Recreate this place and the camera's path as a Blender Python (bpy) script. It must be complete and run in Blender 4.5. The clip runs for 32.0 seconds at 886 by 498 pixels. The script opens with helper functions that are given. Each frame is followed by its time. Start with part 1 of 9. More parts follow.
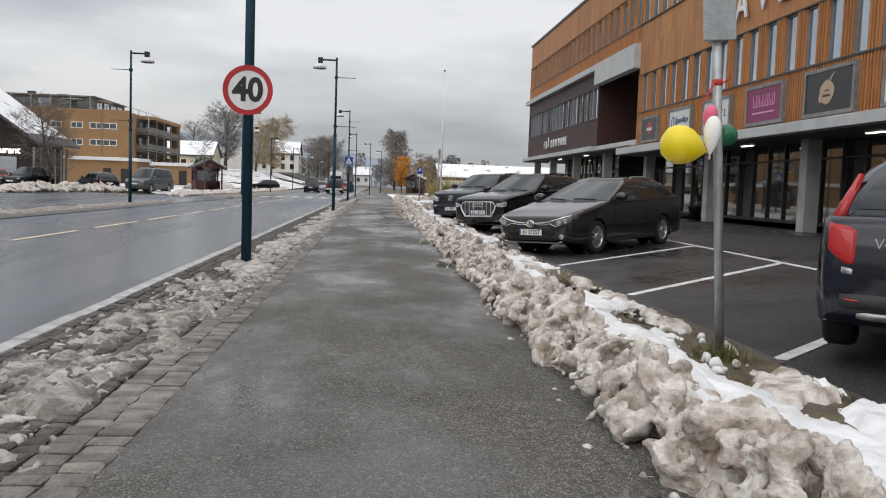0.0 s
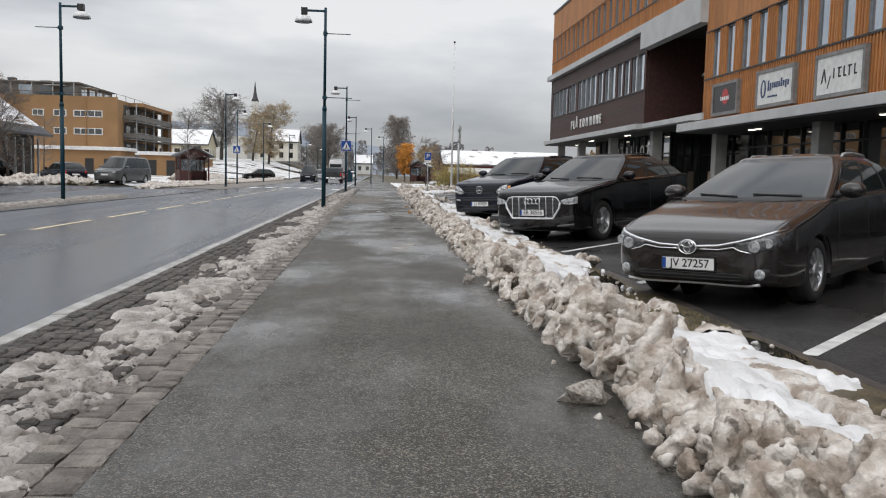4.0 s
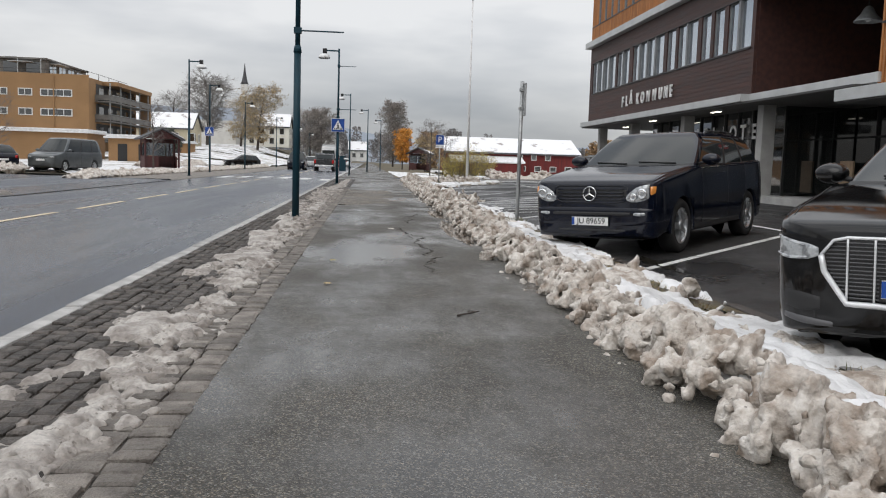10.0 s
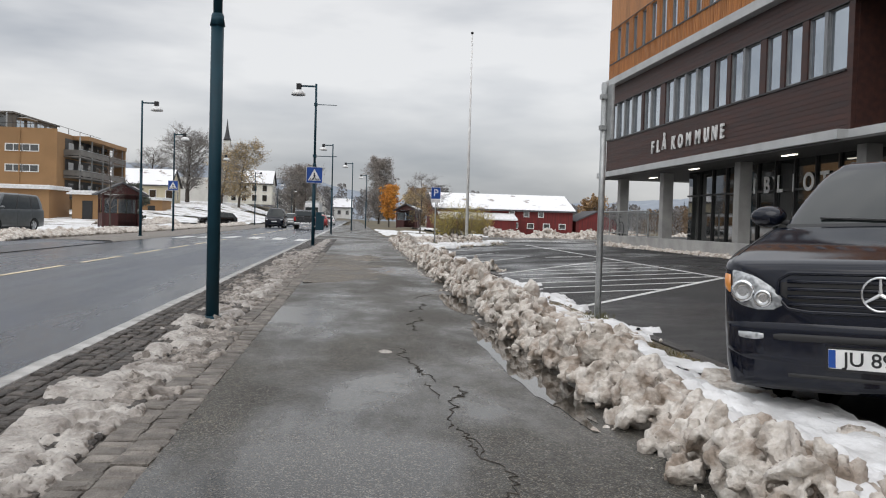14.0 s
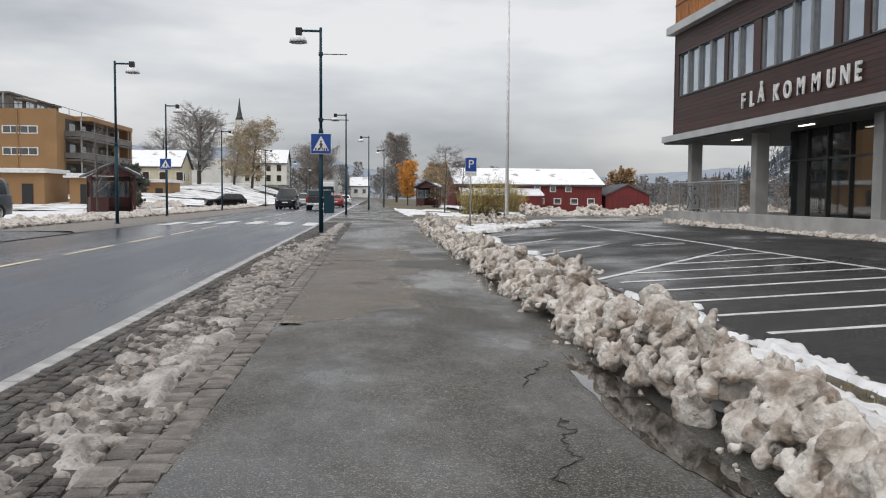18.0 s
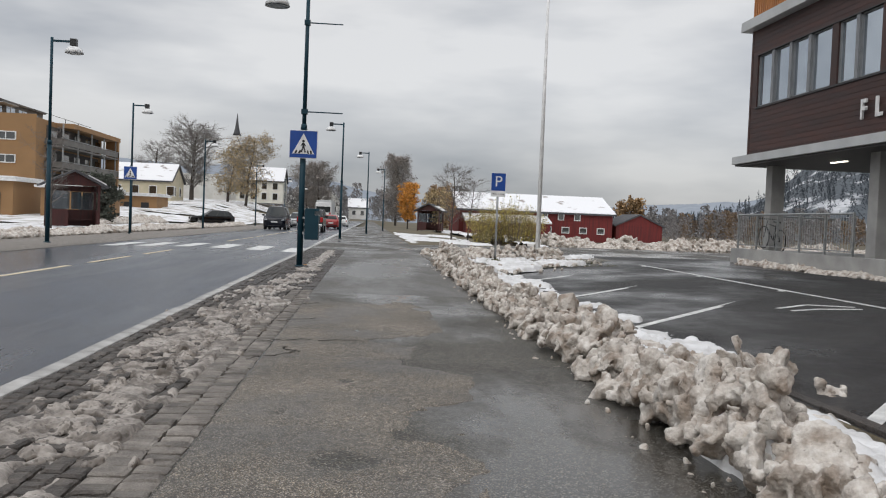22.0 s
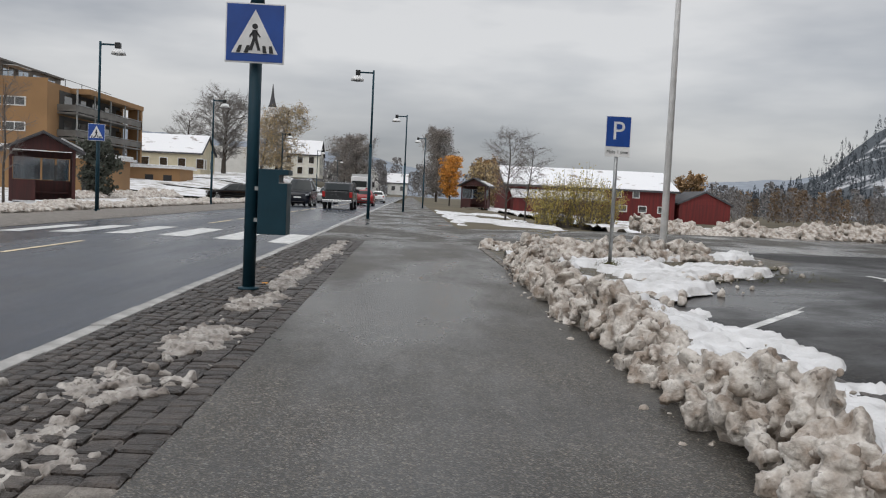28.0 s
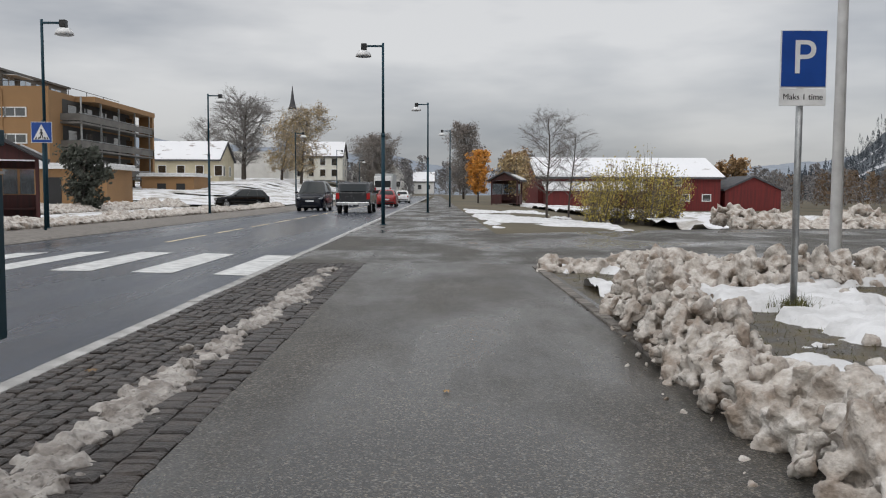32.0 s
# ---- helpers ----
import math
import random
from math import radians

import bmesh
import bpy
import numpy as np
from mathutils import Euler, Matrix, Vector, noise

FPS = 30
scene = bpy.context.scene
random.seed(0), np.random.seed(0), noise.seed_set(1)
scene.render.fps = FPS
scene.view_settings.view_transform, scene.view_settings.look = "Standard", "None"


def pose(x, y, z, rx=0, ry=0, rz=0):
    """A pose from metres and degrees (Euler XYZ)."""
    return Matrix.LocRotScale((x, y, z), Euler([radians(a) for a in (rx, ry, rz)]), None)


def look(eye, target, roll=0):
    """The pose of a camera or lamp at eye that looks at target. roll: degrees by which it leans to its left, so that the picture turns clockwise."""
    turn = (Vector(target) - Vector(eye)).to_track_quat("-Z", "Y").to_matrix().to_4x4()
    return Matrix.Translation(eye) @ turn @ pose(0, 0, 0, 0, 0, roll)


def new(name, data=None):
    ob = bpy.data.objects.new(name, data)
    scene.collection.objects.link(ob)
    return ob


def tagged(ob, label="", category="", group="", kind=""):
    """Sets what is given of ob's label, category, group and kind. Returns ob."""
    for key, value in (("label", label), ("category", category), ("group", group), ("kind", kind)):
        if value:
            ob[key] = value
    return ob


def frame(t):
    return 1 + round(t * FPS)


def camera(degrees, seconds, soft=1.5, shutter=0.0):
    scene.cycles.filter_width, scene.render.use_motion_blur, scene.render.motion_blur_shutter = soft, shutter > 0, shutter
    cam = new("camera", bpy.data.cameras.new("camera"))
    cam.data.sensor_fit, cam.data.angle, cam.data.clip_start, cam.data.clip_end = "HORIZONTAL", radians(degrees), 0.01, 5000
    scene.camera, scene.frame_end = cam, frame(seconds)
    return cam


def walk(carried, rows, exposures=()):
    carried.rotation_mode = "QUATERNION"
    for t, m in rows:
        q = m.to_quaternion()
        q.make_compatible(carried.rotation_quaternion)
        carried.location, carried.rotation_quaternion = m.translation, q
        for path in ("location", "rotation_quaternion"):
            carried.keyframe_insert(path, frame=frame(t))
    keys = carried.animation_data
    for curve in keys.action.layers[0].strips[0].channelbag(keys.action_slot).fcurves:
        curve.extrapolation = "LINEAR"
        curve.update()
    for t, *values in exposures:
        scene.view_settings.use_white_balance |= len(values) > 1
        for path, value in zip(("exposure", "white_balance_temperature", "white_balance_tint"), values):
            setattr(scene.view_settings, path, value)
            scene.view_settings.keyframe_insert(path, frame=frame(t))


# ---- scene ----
cam = camera(56.1, 32.0, 1.1)
PATH = [
    (0, (0.904, 1.139, 1.046), (1.077, 3.126, 0.900), 2.0),
    (0.5, (0.956, 1.922, 1.086), (1.115, 3.909, 0.930), 1.9),
    (1, (0.949, 2.764, 1.087), (1.102, 4.752, 0.930), 1.5),
    (1.5, (0.948, 3.681, 1.057), (1.106, 5.668, 0.893), 1.1),
    (2, (0.928, 4.560, 1.046), (1.091, 6.546, 0.877), 1.1),
    (2.5, (0.917, 5.461, 1.064), (1.084, 7.447, 0.900), 1.2),
    (4.5, (0.915, 9.456, 1.030), (1.079, 11.442, 0.852), 1.5),
    (5, (0.901, 10.315, 1.012), (1.057, 12.301, 0.834), 1.5),
    (5.5, (0.844, 11.272, 1.006), (0.991, 13.259, 0.829), 1.3),
    (6, (0.796, 12.151, 1.026), (0.938, 14.138, 0.845), 1.5),
    (6.5, (0.788, 12.957, 1.017), (0.924, 14.944, 0.835), 1.5),
    (7, (0.765, 13.767, 1.044), (0.899, 15.754, 0.860), 1.6),
    (7.5, (0.730, 14.603, 1.047), (0.861, 16.591, 0.875), 1.4),
    (8, (0.705, 15.459, 1.056), (0.826, 17.448, 0.884), 0.9),
    (8.5, (0.677, 16.303, 1.058), (0.808, 18.290, 0.879), 0.9),
    (9, (0.678, 17.121, 1.064), (0.820, 19.107, 0.874), 1.1),
    (9.5, (0.675, 17.933, 1.057), (0.838, 19.916, 0.861), 1.6),
    (10, (0.680, 18.774, 1.042), (0.863, 20.755, 0.838), 1.8),
    (10.5, (0.702, 19.604, 1.040), (0.909, 21.583, 0.843), 1.8),
    (11, (0.712, 20.454, 1.033), (0.941, 22.431, 0.837), 1.4),
    (11.5, (0.730, 21.257, 1.030), (0.971, 23.232, 0.824), 1.3),
    (12, (0.741, 22.107, 1.028), (0.997, 24.080, 0.826), 1.1),
    (12.5, (0.752, 22.945, 1.022), (1.011, 24.918, 0.829), 1.3),
    (13, (0.755, 23.773, 1.028), (1.005, 25.757, 0.995), 1.3),
    (13.5, (0.772, 24.583, 1.019), (1.006, 26.568, 0.963), 1.6),
    (14, (0.787, 25.324, 1.037), (1.001, 27.311, 0.970), 1.6),
    (14.5, (0.784, 26.124, 1.039), (0.983, 28.112, 0.958), 1.4),
    (15, (0.764, 26.934, 1.043), (0.954, 28.924, 0.958), 1.3),
    (15.5, (0.685, 27.849, 1.024), (0.866, 29.839, 0.929), 1.6),
    (17.5, (0.740, 30.829, 1.076), (0.910, 32.818, 0.953), 0.7),
    (18, (0.754, 31.695, 1.054), (0.926, 33.684, 0.931), 0.4),
    (18.5, (0.737, 32.504, 1.050), (0.919, 34.492, 0.927), 0.4),
    (19, (0.723, 33.342, 1.046), (0.911, 35.329, 0.921), 0.5),
    (19.5, (0.727, 34.162, 1.054), (0.923, 36.148, 0.926), 0.5),
    (20, (0.737, 34.997, 1.053), (0.941, 36.983, 0.927), 0.4),
    (20.5, (0.743, 35.809, 1.062), (0.951, 37.793, 0.925), 0.8),
    (21, (0.742, 36.600, 1.067), (0.962, 38.582, 0.910), 2.0),
    (21.5, (0.739, 37.422, 1.066), (0.957, 39.409, 1.022), 2.0),
    (22, (0.748, 38.225, 1.059), (0.927, 40.216, 0.995), 2.3),
    (22.5, (0.748, 38.991, 1.065), (0.925, 40.982, 0.986), 2.3),
    (23, (0.748, 39.757, 1.063), (0.921, 41.748, 0.969), 5.0),
    (23.5, (0.753, 40.522, 1.068), (0.916, 42.512, 0.950), 3.6),
    (24, (0.792, 41.304, 1.072), (0.935, 43.295, 0.943), 1.5),
    (24.5, (0.825, 42.126, 1.052), (0.956, 44.117, 0.921), 0.9),
    (25, (0.862, 42.850, 1.059), (0.983, 44.841, 0.920), 0.8),
    (25.5, (0.923, 43.605, 1.055), (1.031, 45.597, 0.922), 0.3),
    (27.5, (0.913, 46.732, 1.043), (1.011, 48.726, 0.920), 2.7),
    (28, (0.916, 47.491, 1.043), (1.002, 49.486, 0.918), 2.7),
    (28.5, (0.925, 48.229, 1.047), (0.995, 50.224, 0.916), 2.4),
    (29, (0.927, 48.983, 1.042), (0.977, 50.979, 0.917), 1.9),
    (29.5, (0.918, 49.747, 1.036), (0.955, 51.742, 0.905), 1.7),
    (30, (0.926, 50.493, 1.042), (0.956, 52.489, 0.912), 1.4),
    (30.5, (0.925, 51.249, 1.052), (0.955, 53.244, 0.915), 1.4),
    (31, (0.931, 51.989, 1.058), (0.957, 53.984, 0.920), 1.0),
    (31.5, (0.951, 52.740, 1.060), (0.975, 54.736, 0.923), 0.5),
    (32, (1.049, 53.608, 1.045), (1.064, 55.604, 0.912), 0.2),
]
walk(cam, [(t, look(eye, target, roll)) for t, eye, target, roll in PATH], ((0, -0.04), (15, -0.05), (21, -0.13), (24, -0.25), (32, -0.30)))

# ---- sky and light ----
world = bpy.data.worlds.new("overcast_sky")
scene.world = world
world.use_nodes = True
wn, wl = world.node_tree.nodes, world.node_tree.links
wn.clear()
SUN_EL, SUN_ROT = radians(38), radians(210)
sky = wn.new("ShaderNodeTexSky")
sky.sky_type, sky.sun_disc, sky.sun_elevation, sky.sun_rotation = "NISHITA", False, SUN_EL, SUN_ROT
sky_dim = wn.new("ShaderNodeMix")
sky_dim.data_type, sky_dim.blend_type = "RGBA", "MULTIPLY"
sky_dim.inputs[0].default_value = 1.0
sky_dim.inputs[7].default_value = (0.08, 0.08, 0.08, 1)
wl.new(sky.outputs[0], sky_dim.inputs[6])
w_co = wn.new("ShaderNodeTexCoord")
w_map = wn.new("ShaderNodeMapping")
w_map.inputs["Scale"].default_value = (1.2, 1.2, 4.6)
wl.new(w_co.outputs["Generated"], w_map.inputs["Vector"])
w_noise = wn.new("ShaderNodeTexNoise")
w_noise.inputs["Scale"].default_value, w_noise.inputs["Detail"].default_value, w_noise.inputs["Roughness"].default_value = 1.9, 5, 0.48
wl.new(w_map.outputs[0], w_noise.inputs["Vector"])
w_ramp = wn.new("ShaderNodeValToRGB")
w_ramp.color_ramp.elements[0].position, w_ramp.color_ramp.elements[0].color = 0.34, (0.42, 0.445, 0.49, 1)
w_ramp.color_ramp.elements[1].position, w_ramp.color_ramp.elements[1].color = 0.60, (0.86, 0.86, 0.865, 1)
wl.new(w_noise.outputs[0], w_ramp.inputs[0])
w_mix = wn.new("ShaderNodeMix")
w_mix.data_type = "RGBA"
w_mix.inputs[0].default_value = 0.88
wl.new(sky_dim.outputs[2], w_mix.inputs[6])
wl.new(w_ramp.outputs[0], w_mix.inputs[7])
w_bg, w_out = wn.new("ShaderNodeBackground"), wn.new("ShaderNodeOutputWorld")
w_bg.inputs[1].default_value = 1.0
# an overcast sky grows brighter towards the zenith
w_sep = wn.new("ShaderNodeSeparateXYZ")
wl.new(w_co.outputs["Generated"], w_sep.inputs[0])
w_zen = wn.new("ShaderNodeMapRange")
w_zen.interpolation_type = "SMOOTHSTEP"
w_zen.inputs["From Min"].default_value, w_zen.inputs["From Max"].default_value = 0.25, 0.9
w_zen.inputs["To Min"].default_value, w_zen.inputs["To Max"].default_value = 1.0, 2.1
wl.new(w_sep.outputs[2], w_zen.inputs["Value"])
w_mul = wn.new("ShaderNodeVectorMath")
w_mul.operation = "SCALE"
wl.new(w_mix.outputs[2], w_mul.inputs[0])
w_low = wn.new("ShaderNodeMapRange")
w_low.interpolation_type = "SMOOTHSTEP"
w_low.inputs["From Min"].default_value, w_low.inputs["From Max"].default_value = -0.02, 0.17
w_low.inputs["To Min"].default_value, w_low.inputs["To Max"].default_value = 0.74, 1.06
wl.new(w_sep.outputs[2], w_low.inputs["Value"])
w_both = wn.new("ShaderNodeMath")
w_both.operation = "MULTIPLY"
wl.new(w_zen.outputs[0], w_both.inputs[0])
wl.new(w_low.outputs[0], w_both.inputs[1])
wl.new(w_both.outputs[0], w_mul.inputs["Scale"])
wl.new(w_mul.outputs[0], w_bg.inputs[0])
wl.new(w_bg.outputs[0], w_out.inputs[0])

sun = new("sun", bpy.data.lights.new("sun", "SUN"))
sun.data.energy, sun.data.angle, sun.data.color = 0.75, radians(50), (1.0, 0.97, 0.93)
sun.matrix_world = look((-30, -32, 47), (0, 20, 0))


# ---- materials ----
def mat(name, base, dark=None, rough=0.7, scale=8.0, fine=90.0, fine_amount=0.25, bump=0.2, bump_scale=60.0, metal=0.0,
        spread=(0.35, 0.65), rough_var=0.1, object_random=0.0, coat=0.0, stretch=None):
    """Principled surface with broad stains and fine grain, at real-world scale (object coordinates in metres)."""
    m = bpy.data.materials.new(name)
    m.use_nodes = True
    n, l = m.node_tree.nodes, m.node_tree.links
    b = n["Principled BSDF"]
    co = n.new("ShaderNodeTexCoord")
    src = co.outputs["Object"]
    if stretch:
        mp = n.new("ShaderNodeMapping")
        mp.inputs["Scale"].default_value = stretch
        l.new(src, mp.inputs["Vector"])
        src = mp.outputs[0]
    big = n.new("ShaderNodeTexNoise")
    big.inputs["Scale"].default_value, big.inputs["Detail"].default_value = scale, 6
    l.new(src, big.inputs["Vector"])
    small = n.new("ShaderNodeTexNoise")
    small.inputs["Scale"].default_value, small.inputs["Detail"].default_value = fine, 3
    l.new(src, small.inputs["Vector"])
    ramp = n.new("ShaderNodeValToRGB")
    d = dark if dark else tuple(c * 0.72 for c in base)
    ramp.color_ramp.elements[0].position, ramp.color_ramp.elements[0].color = spread[0], (*d, 1)
    ramp.color_ramp.elements[1].position, ramp.color_ramp.elements[1].color = spread[1], (*base, 1)
    l.new(big.outputs[0], ramp.inputs[0])
    grain = n.new("ShaderNodeMix")
    grain.data_type, grain.blend_type = "RGBA", "OVERLAY"
    grain.inputs[0].default_value = fine_amount
    l.new(ramp.outputs[0], grain.inputs[6])
    l.new(small.outputs[0], grain.inputs[7])
    out = grain.outputs[2]
    if object_random:
        info = n.new("ShaderNodeObjectInfo")
        geo = n.new("ShaderNodeNewGeometry")
        add = n.new("ShaderNodeMath")
        add.operation = "ADD"
        l.new(info.outputs["Random"], add.inputs[0])
        l.new(geo.outputs["Random Per Island"], add.inputs[1])
        fr = n.new("ShaderNodeMath")
        fr.operation = "FRACT"
        l.new(add.outputs[0], fr.inputs[0])
        rng = n.new("ShaderNodeMapRange")
        rng.inputs["To Min"].default_value, rng.inputs["To Max"].default_value = 1 - object_random, 1 + object_random
        l.new(fr.outputs[0], rng.inputs["Value"])
        hsv = n.new("ShaderNodeHueSaturation")
        l.new(rng.outputs[0], hsv.inputs["Value"])
        l.new(out, hsv.inputs["Color"])
        out = hsv.outputs[0]
    l.new(out, b.inputs["Base Color"])
    rr = n.new("ShaderNodeMapRange")
    rr.inputs["To Min"].default_value, rr.inputs["To Max"].default_value = max(0.02, rough - rough_var), min(1, rough + rough_var)
    l.new(big.outputs[0], rr.inputs["Value"])
    l.new(rr.outputs[0], b.inputs["Roughness"])
    b.inputs["Metallic"].default_value = metal
    b.inputs["Coat Weight"].default_value = coat
    b.inputs["Coat Roughness"].default_value = 0.05
    if bump:
        bn = n.new("ShaderNodeTexNoise")
        bn.inputs["Scale"].default_value, bn.inputs["Detail"].default_value = bump_scale, 4
        l.new(src, bn.inputs["Vector"])
        bp = n.new("ShaderNodeBump")
        bp.inputs["Strength"].default_value, bp.inputs["Distance"].default_value = bump, 0.02
        l.new(bn.outputs[0], bp.inputs["Height"])
        l.new(bp.outputs[0], b.inputs["Normal"])
    return m


def asphalt(name, dry, wet, wet_at, grain_scale, rough_dry=0.75, rough_wet=0.28, patch=0.35, stretch=(1, 0.35, 1), film=0.06):
    """Damp asphalt: light aggregate specks in dark binder, and broad wet patches that are darker and glossier."""
    m = mat(name, dry, tuple(c * 0.7 for c in dry), rough_dry, 0.9, 22, 0.55, 0.0)
    n, l = m.node_tree.nodes, m.node_tree.links
    b = n["Principled BSDF"]
    co = n.new("ShaderNodeTexCoord")
    vor = n.new("ShaderNodeTexVoronoi")
    vor.inputs["Scale"].default_value = grain_scale
    l.new(co.outputs["Object"], vor.inputs["Vector"])
    sp = n.new("ShaderNodeSeparateColor")
    l.new(vor.outputs["Color"], sp.inputs[0])
    few = n.new("ShaderNodeMath")
    few.operation = "POWER"
    few.inputs[1].default_value = 4.0
    l.new(sp.outputs[0], few.inputs[0])
    gain = n.new("ShaderNodeMapRange")
    gain.inputs["To Min"].default_value, gain.inputs["To Max"].default_value = 0.62, 3.9
    l.new(few.outputs[0], gain.inputs["Value"])
    # the stones differ in hue, some brownish and some bluish
    hue = n.new("ShaderNodeMix")
    hue.data_type = "RGBA"
    hue.inputs[6].default_value, hue.inputs[7].default_value = (1.12, 1.0, 0.84, 1), (0.93, 0.98, 1.04, 1)
    l.new(sp.outputs[1], hue.inputs[0])
    spr = n.new("ShaderNodeVectorMath")
    spr.operation = "SCALE"
    l.new(hue.outputs[2], spr.inputs[0])
    l.new(gain.outputs[0], spr.inputs["Scale"])
    mp = n.new("ShaderNodeMapping")
    mp.inputs["Scale"].default_value = stretch
    l.new(co.outputs["Object"], mp.inputs["Vector"])
    wn_ = n.new("ShaderNodeTexNoise")
    wn_.inputs["Scale"].default_value, wn_.inputs["Detail"].default_value, wn_.inputs["Roughness"].default_value = patch, 7, 0.6
    l.new(mp.outputs[0], wn_.inputs["Vector"])
    wr = n.new("ShaderNodeMapRange")
    wr.inputs["From Min"].default_value, wr.inputs["From Max"].default_value = wet_at - 0.07, wet_at + 0.09
    l.new(wn_.outputs[0], wr.inputs["Value"])
    old = b.inputs["Base Color"].links[0].from_socket
    mul = n.new("ShaderNodeMix")
    mul.data_type, mul.blend_type = "RGBA", "MULTIPLY"
    mul.inputs[0].default_value = 1.0
    l.new(old, mul.inputs[6])
    l.new(spr.outputs[0], mul.inputs[7])
    wmix = n.new("ShaderNodeMix")
    wmix.data_type = "RGBA"
    damp = n.new("ShaderNodeMix")
    damp.data_type, damp.blend_type = "RGBA", "MULTIPLY"
    damp.inputs[0].default_value = 1.0
    damp.inputs[7].default_value = (*[w / d for w, d in zip(wet, dry)], 1)
    l.new(mul.outputs[2], damp.inputs[6])
    l.new(damp.outputs[2], wmix.inputs[7])
    l.new(mul.outputs[2], wmix.inputs[6])
    wf = n.new("ShaderNodeMath")
    wf.operation = "MULTIPLY"
    wf.inputs[1].default_value = 0.85
    l.new(wr.outputs[0], wf.inputs[0])
    l.new(wf.outputs[0], wmix.inputs[0])
    l.new(wmix.outputs[2], b.inputs["Base Color"])
    rm = n.new("ShaderNodeMapRange")
    rm.inputs["To Min"].default_value, rm.inputs["To Max"].default_value = rough_dry, rough_wet
    l.new(wr.outputs[0], rm.inputs["Value"])
    l.new(rm.outputs[0], b.inputs["Roughness"])
    bp = n.new("ShaderNodeBump")
    bp.inputs["Distance"].default_value = 0.006
    film_ = n.new("ShaderNodeMapRange")
    film_.inputs["To Min"].default_value, film_.inputs["To Max"].default_value = 0.5, film
    l.new(wr.outputs[0], film_.inputs["Value"])
    l.new(film_.outputs[0], bp.inputs["Strength"])
    l.new(vor.outputs["Distance"], bp.inputs["Height"])
    l.new(bp.outputs[0], b.inputs["Normal"])
    return m


def grit(m, scale, color, at, mask_scale=3.0):
    """Sprinkles dark grit over a material, thicker in some places than in others."""
    n, l = m.node_tree.nodes, m.node_tree.links
    b = n["Principled BSDF"]
    co = n.new("ShaderNodeTexCoord")
    fine, broad = n.new("ShaderNodeTexNoise"), n.new("ShaderNodeTexNoise")
    for tex, sc, dt in ((fine, scale, 2), (broad, mask_scale, 4)):
        tex.inputs["Scale"].default_value, tex.inputs["Detail"].default_value = sc, dt
        l.new(co.outputs["Object"], tex.inputs["Vector"])
    add = n.new("ShaderNodeMath")
    add.operation = "MULTIPLY_ADD"
    add.inputs[1].default_value = 0.55
    l.new(broad.outputs[0], add.inputs[0])
    l.new(fine.outputs[0], add.inputs[2])
    rng = n.new("ShaderNodeMapRange")
    rng.inputs["From Min"].default_value, rng.inputs["From Max"].default_value = at, at + 0.07
    rng.inputs["To Max"].default_value = 0.8
    l.new(add.outputs[0], rng.inputs["Value"])
    mx = n.new("ShaderNodeMix")
    mx.data_type = "RGBA"
    l.new(rng.outputs[0], mx.inputs[0])
    l.new(b.inputs["Base Color"].links[0].from_socket, mx.inputs[6])
    mx.inputs[7].default_value = (*color, 1)
    l.new(mx.outputs[2], b.inputs["Base Color"])
    return m


def glass(name, tint=(0.03, 0.035, 0.04), rough=0.03):
    """Dark reflective pane, as coated window glass reads from outside by day."""
    m = mat(name, tint, tint, rough, 2.0, 30, 0.0, 0.0, rough_var=0.0)
    b = m.node_tree.nodes["Principled BSDF"]
    b.inputs["Specular IOR Level"].default_value = 0.9
    b.inputs["IOR"].default_value = 1.6
    return m


def lamp_mat(name, color, strength):
    m = bpy.data.materials.new(name)
    m.use_nodes = True
    b = m.node_tree.nodes["Principled BSDF"]
    b.inputs["Base Color"].default_value = (*color, 1)
    b.inputs["Emission Color"].default_value, b.inputs["Emission Strength"].default_value = (*color, 1), strength
    return m


def paint(name, c, rough=0.35, metal=0.0, coat=0.0, dirt=0.8, bump=0.0):
    return mat(name, c, tuple(v * dirt for v in c), rough, 5.0, 120, 0.12, bump, 80, metal, coat=coat)


M = {}
M["path"] = asphalt("path_asphalt", (0.074, 0.071, 0.064), (0.048, 0.0465, 0.043), 0.50, 165, 0.8, 0.17, 0.55, (1.0, 0.5, 1))
M["path"].node_tree.nodes["Principled BSDF"].inputs["Specular IOR Level"].default_value = 0.46
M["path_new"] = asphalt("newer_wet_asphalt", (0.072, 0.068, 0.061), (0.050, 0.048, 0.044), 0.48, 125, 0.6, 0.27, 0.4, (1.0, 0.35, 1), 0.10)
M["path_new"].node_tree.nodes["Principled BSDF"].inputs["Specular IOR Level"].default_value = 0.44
M["path_dry"] = asphalt("drying_asphalt", (0.15, 0.137, 0.12), (0.075, 0.07, 0.064), 0.50, 215, 0.9, 0.6, 1.3, (1.0, 0.7, 1))
M["road"] = asphalt("road_asphalt", (0.027, 0.036, 0.056), (0.013, 0.019, 0.033), 0.48, 130, 0.36, 0.22, 0.25, (1.4, 0.12, 1))
M["park"] = asphalt("parking_asphalt", (0.032, 0.032, 0.033), (0.02, 0.02, 0.021), 0.50, 130, 0.7, 0.24, 0.4, (0.6, 0.5, 1))
M["park"].node_tree.nodes["Principled BSDF"].inputs["Specular IOR Level"].default_value = 0.24
M["sett"] = mat("granite_sett", (0.105, 0.091, 0.080), (0.046, 0.040, 0.035), 0.7, 14, 160, 0.6, 0.9, 60, object_random=0.4)
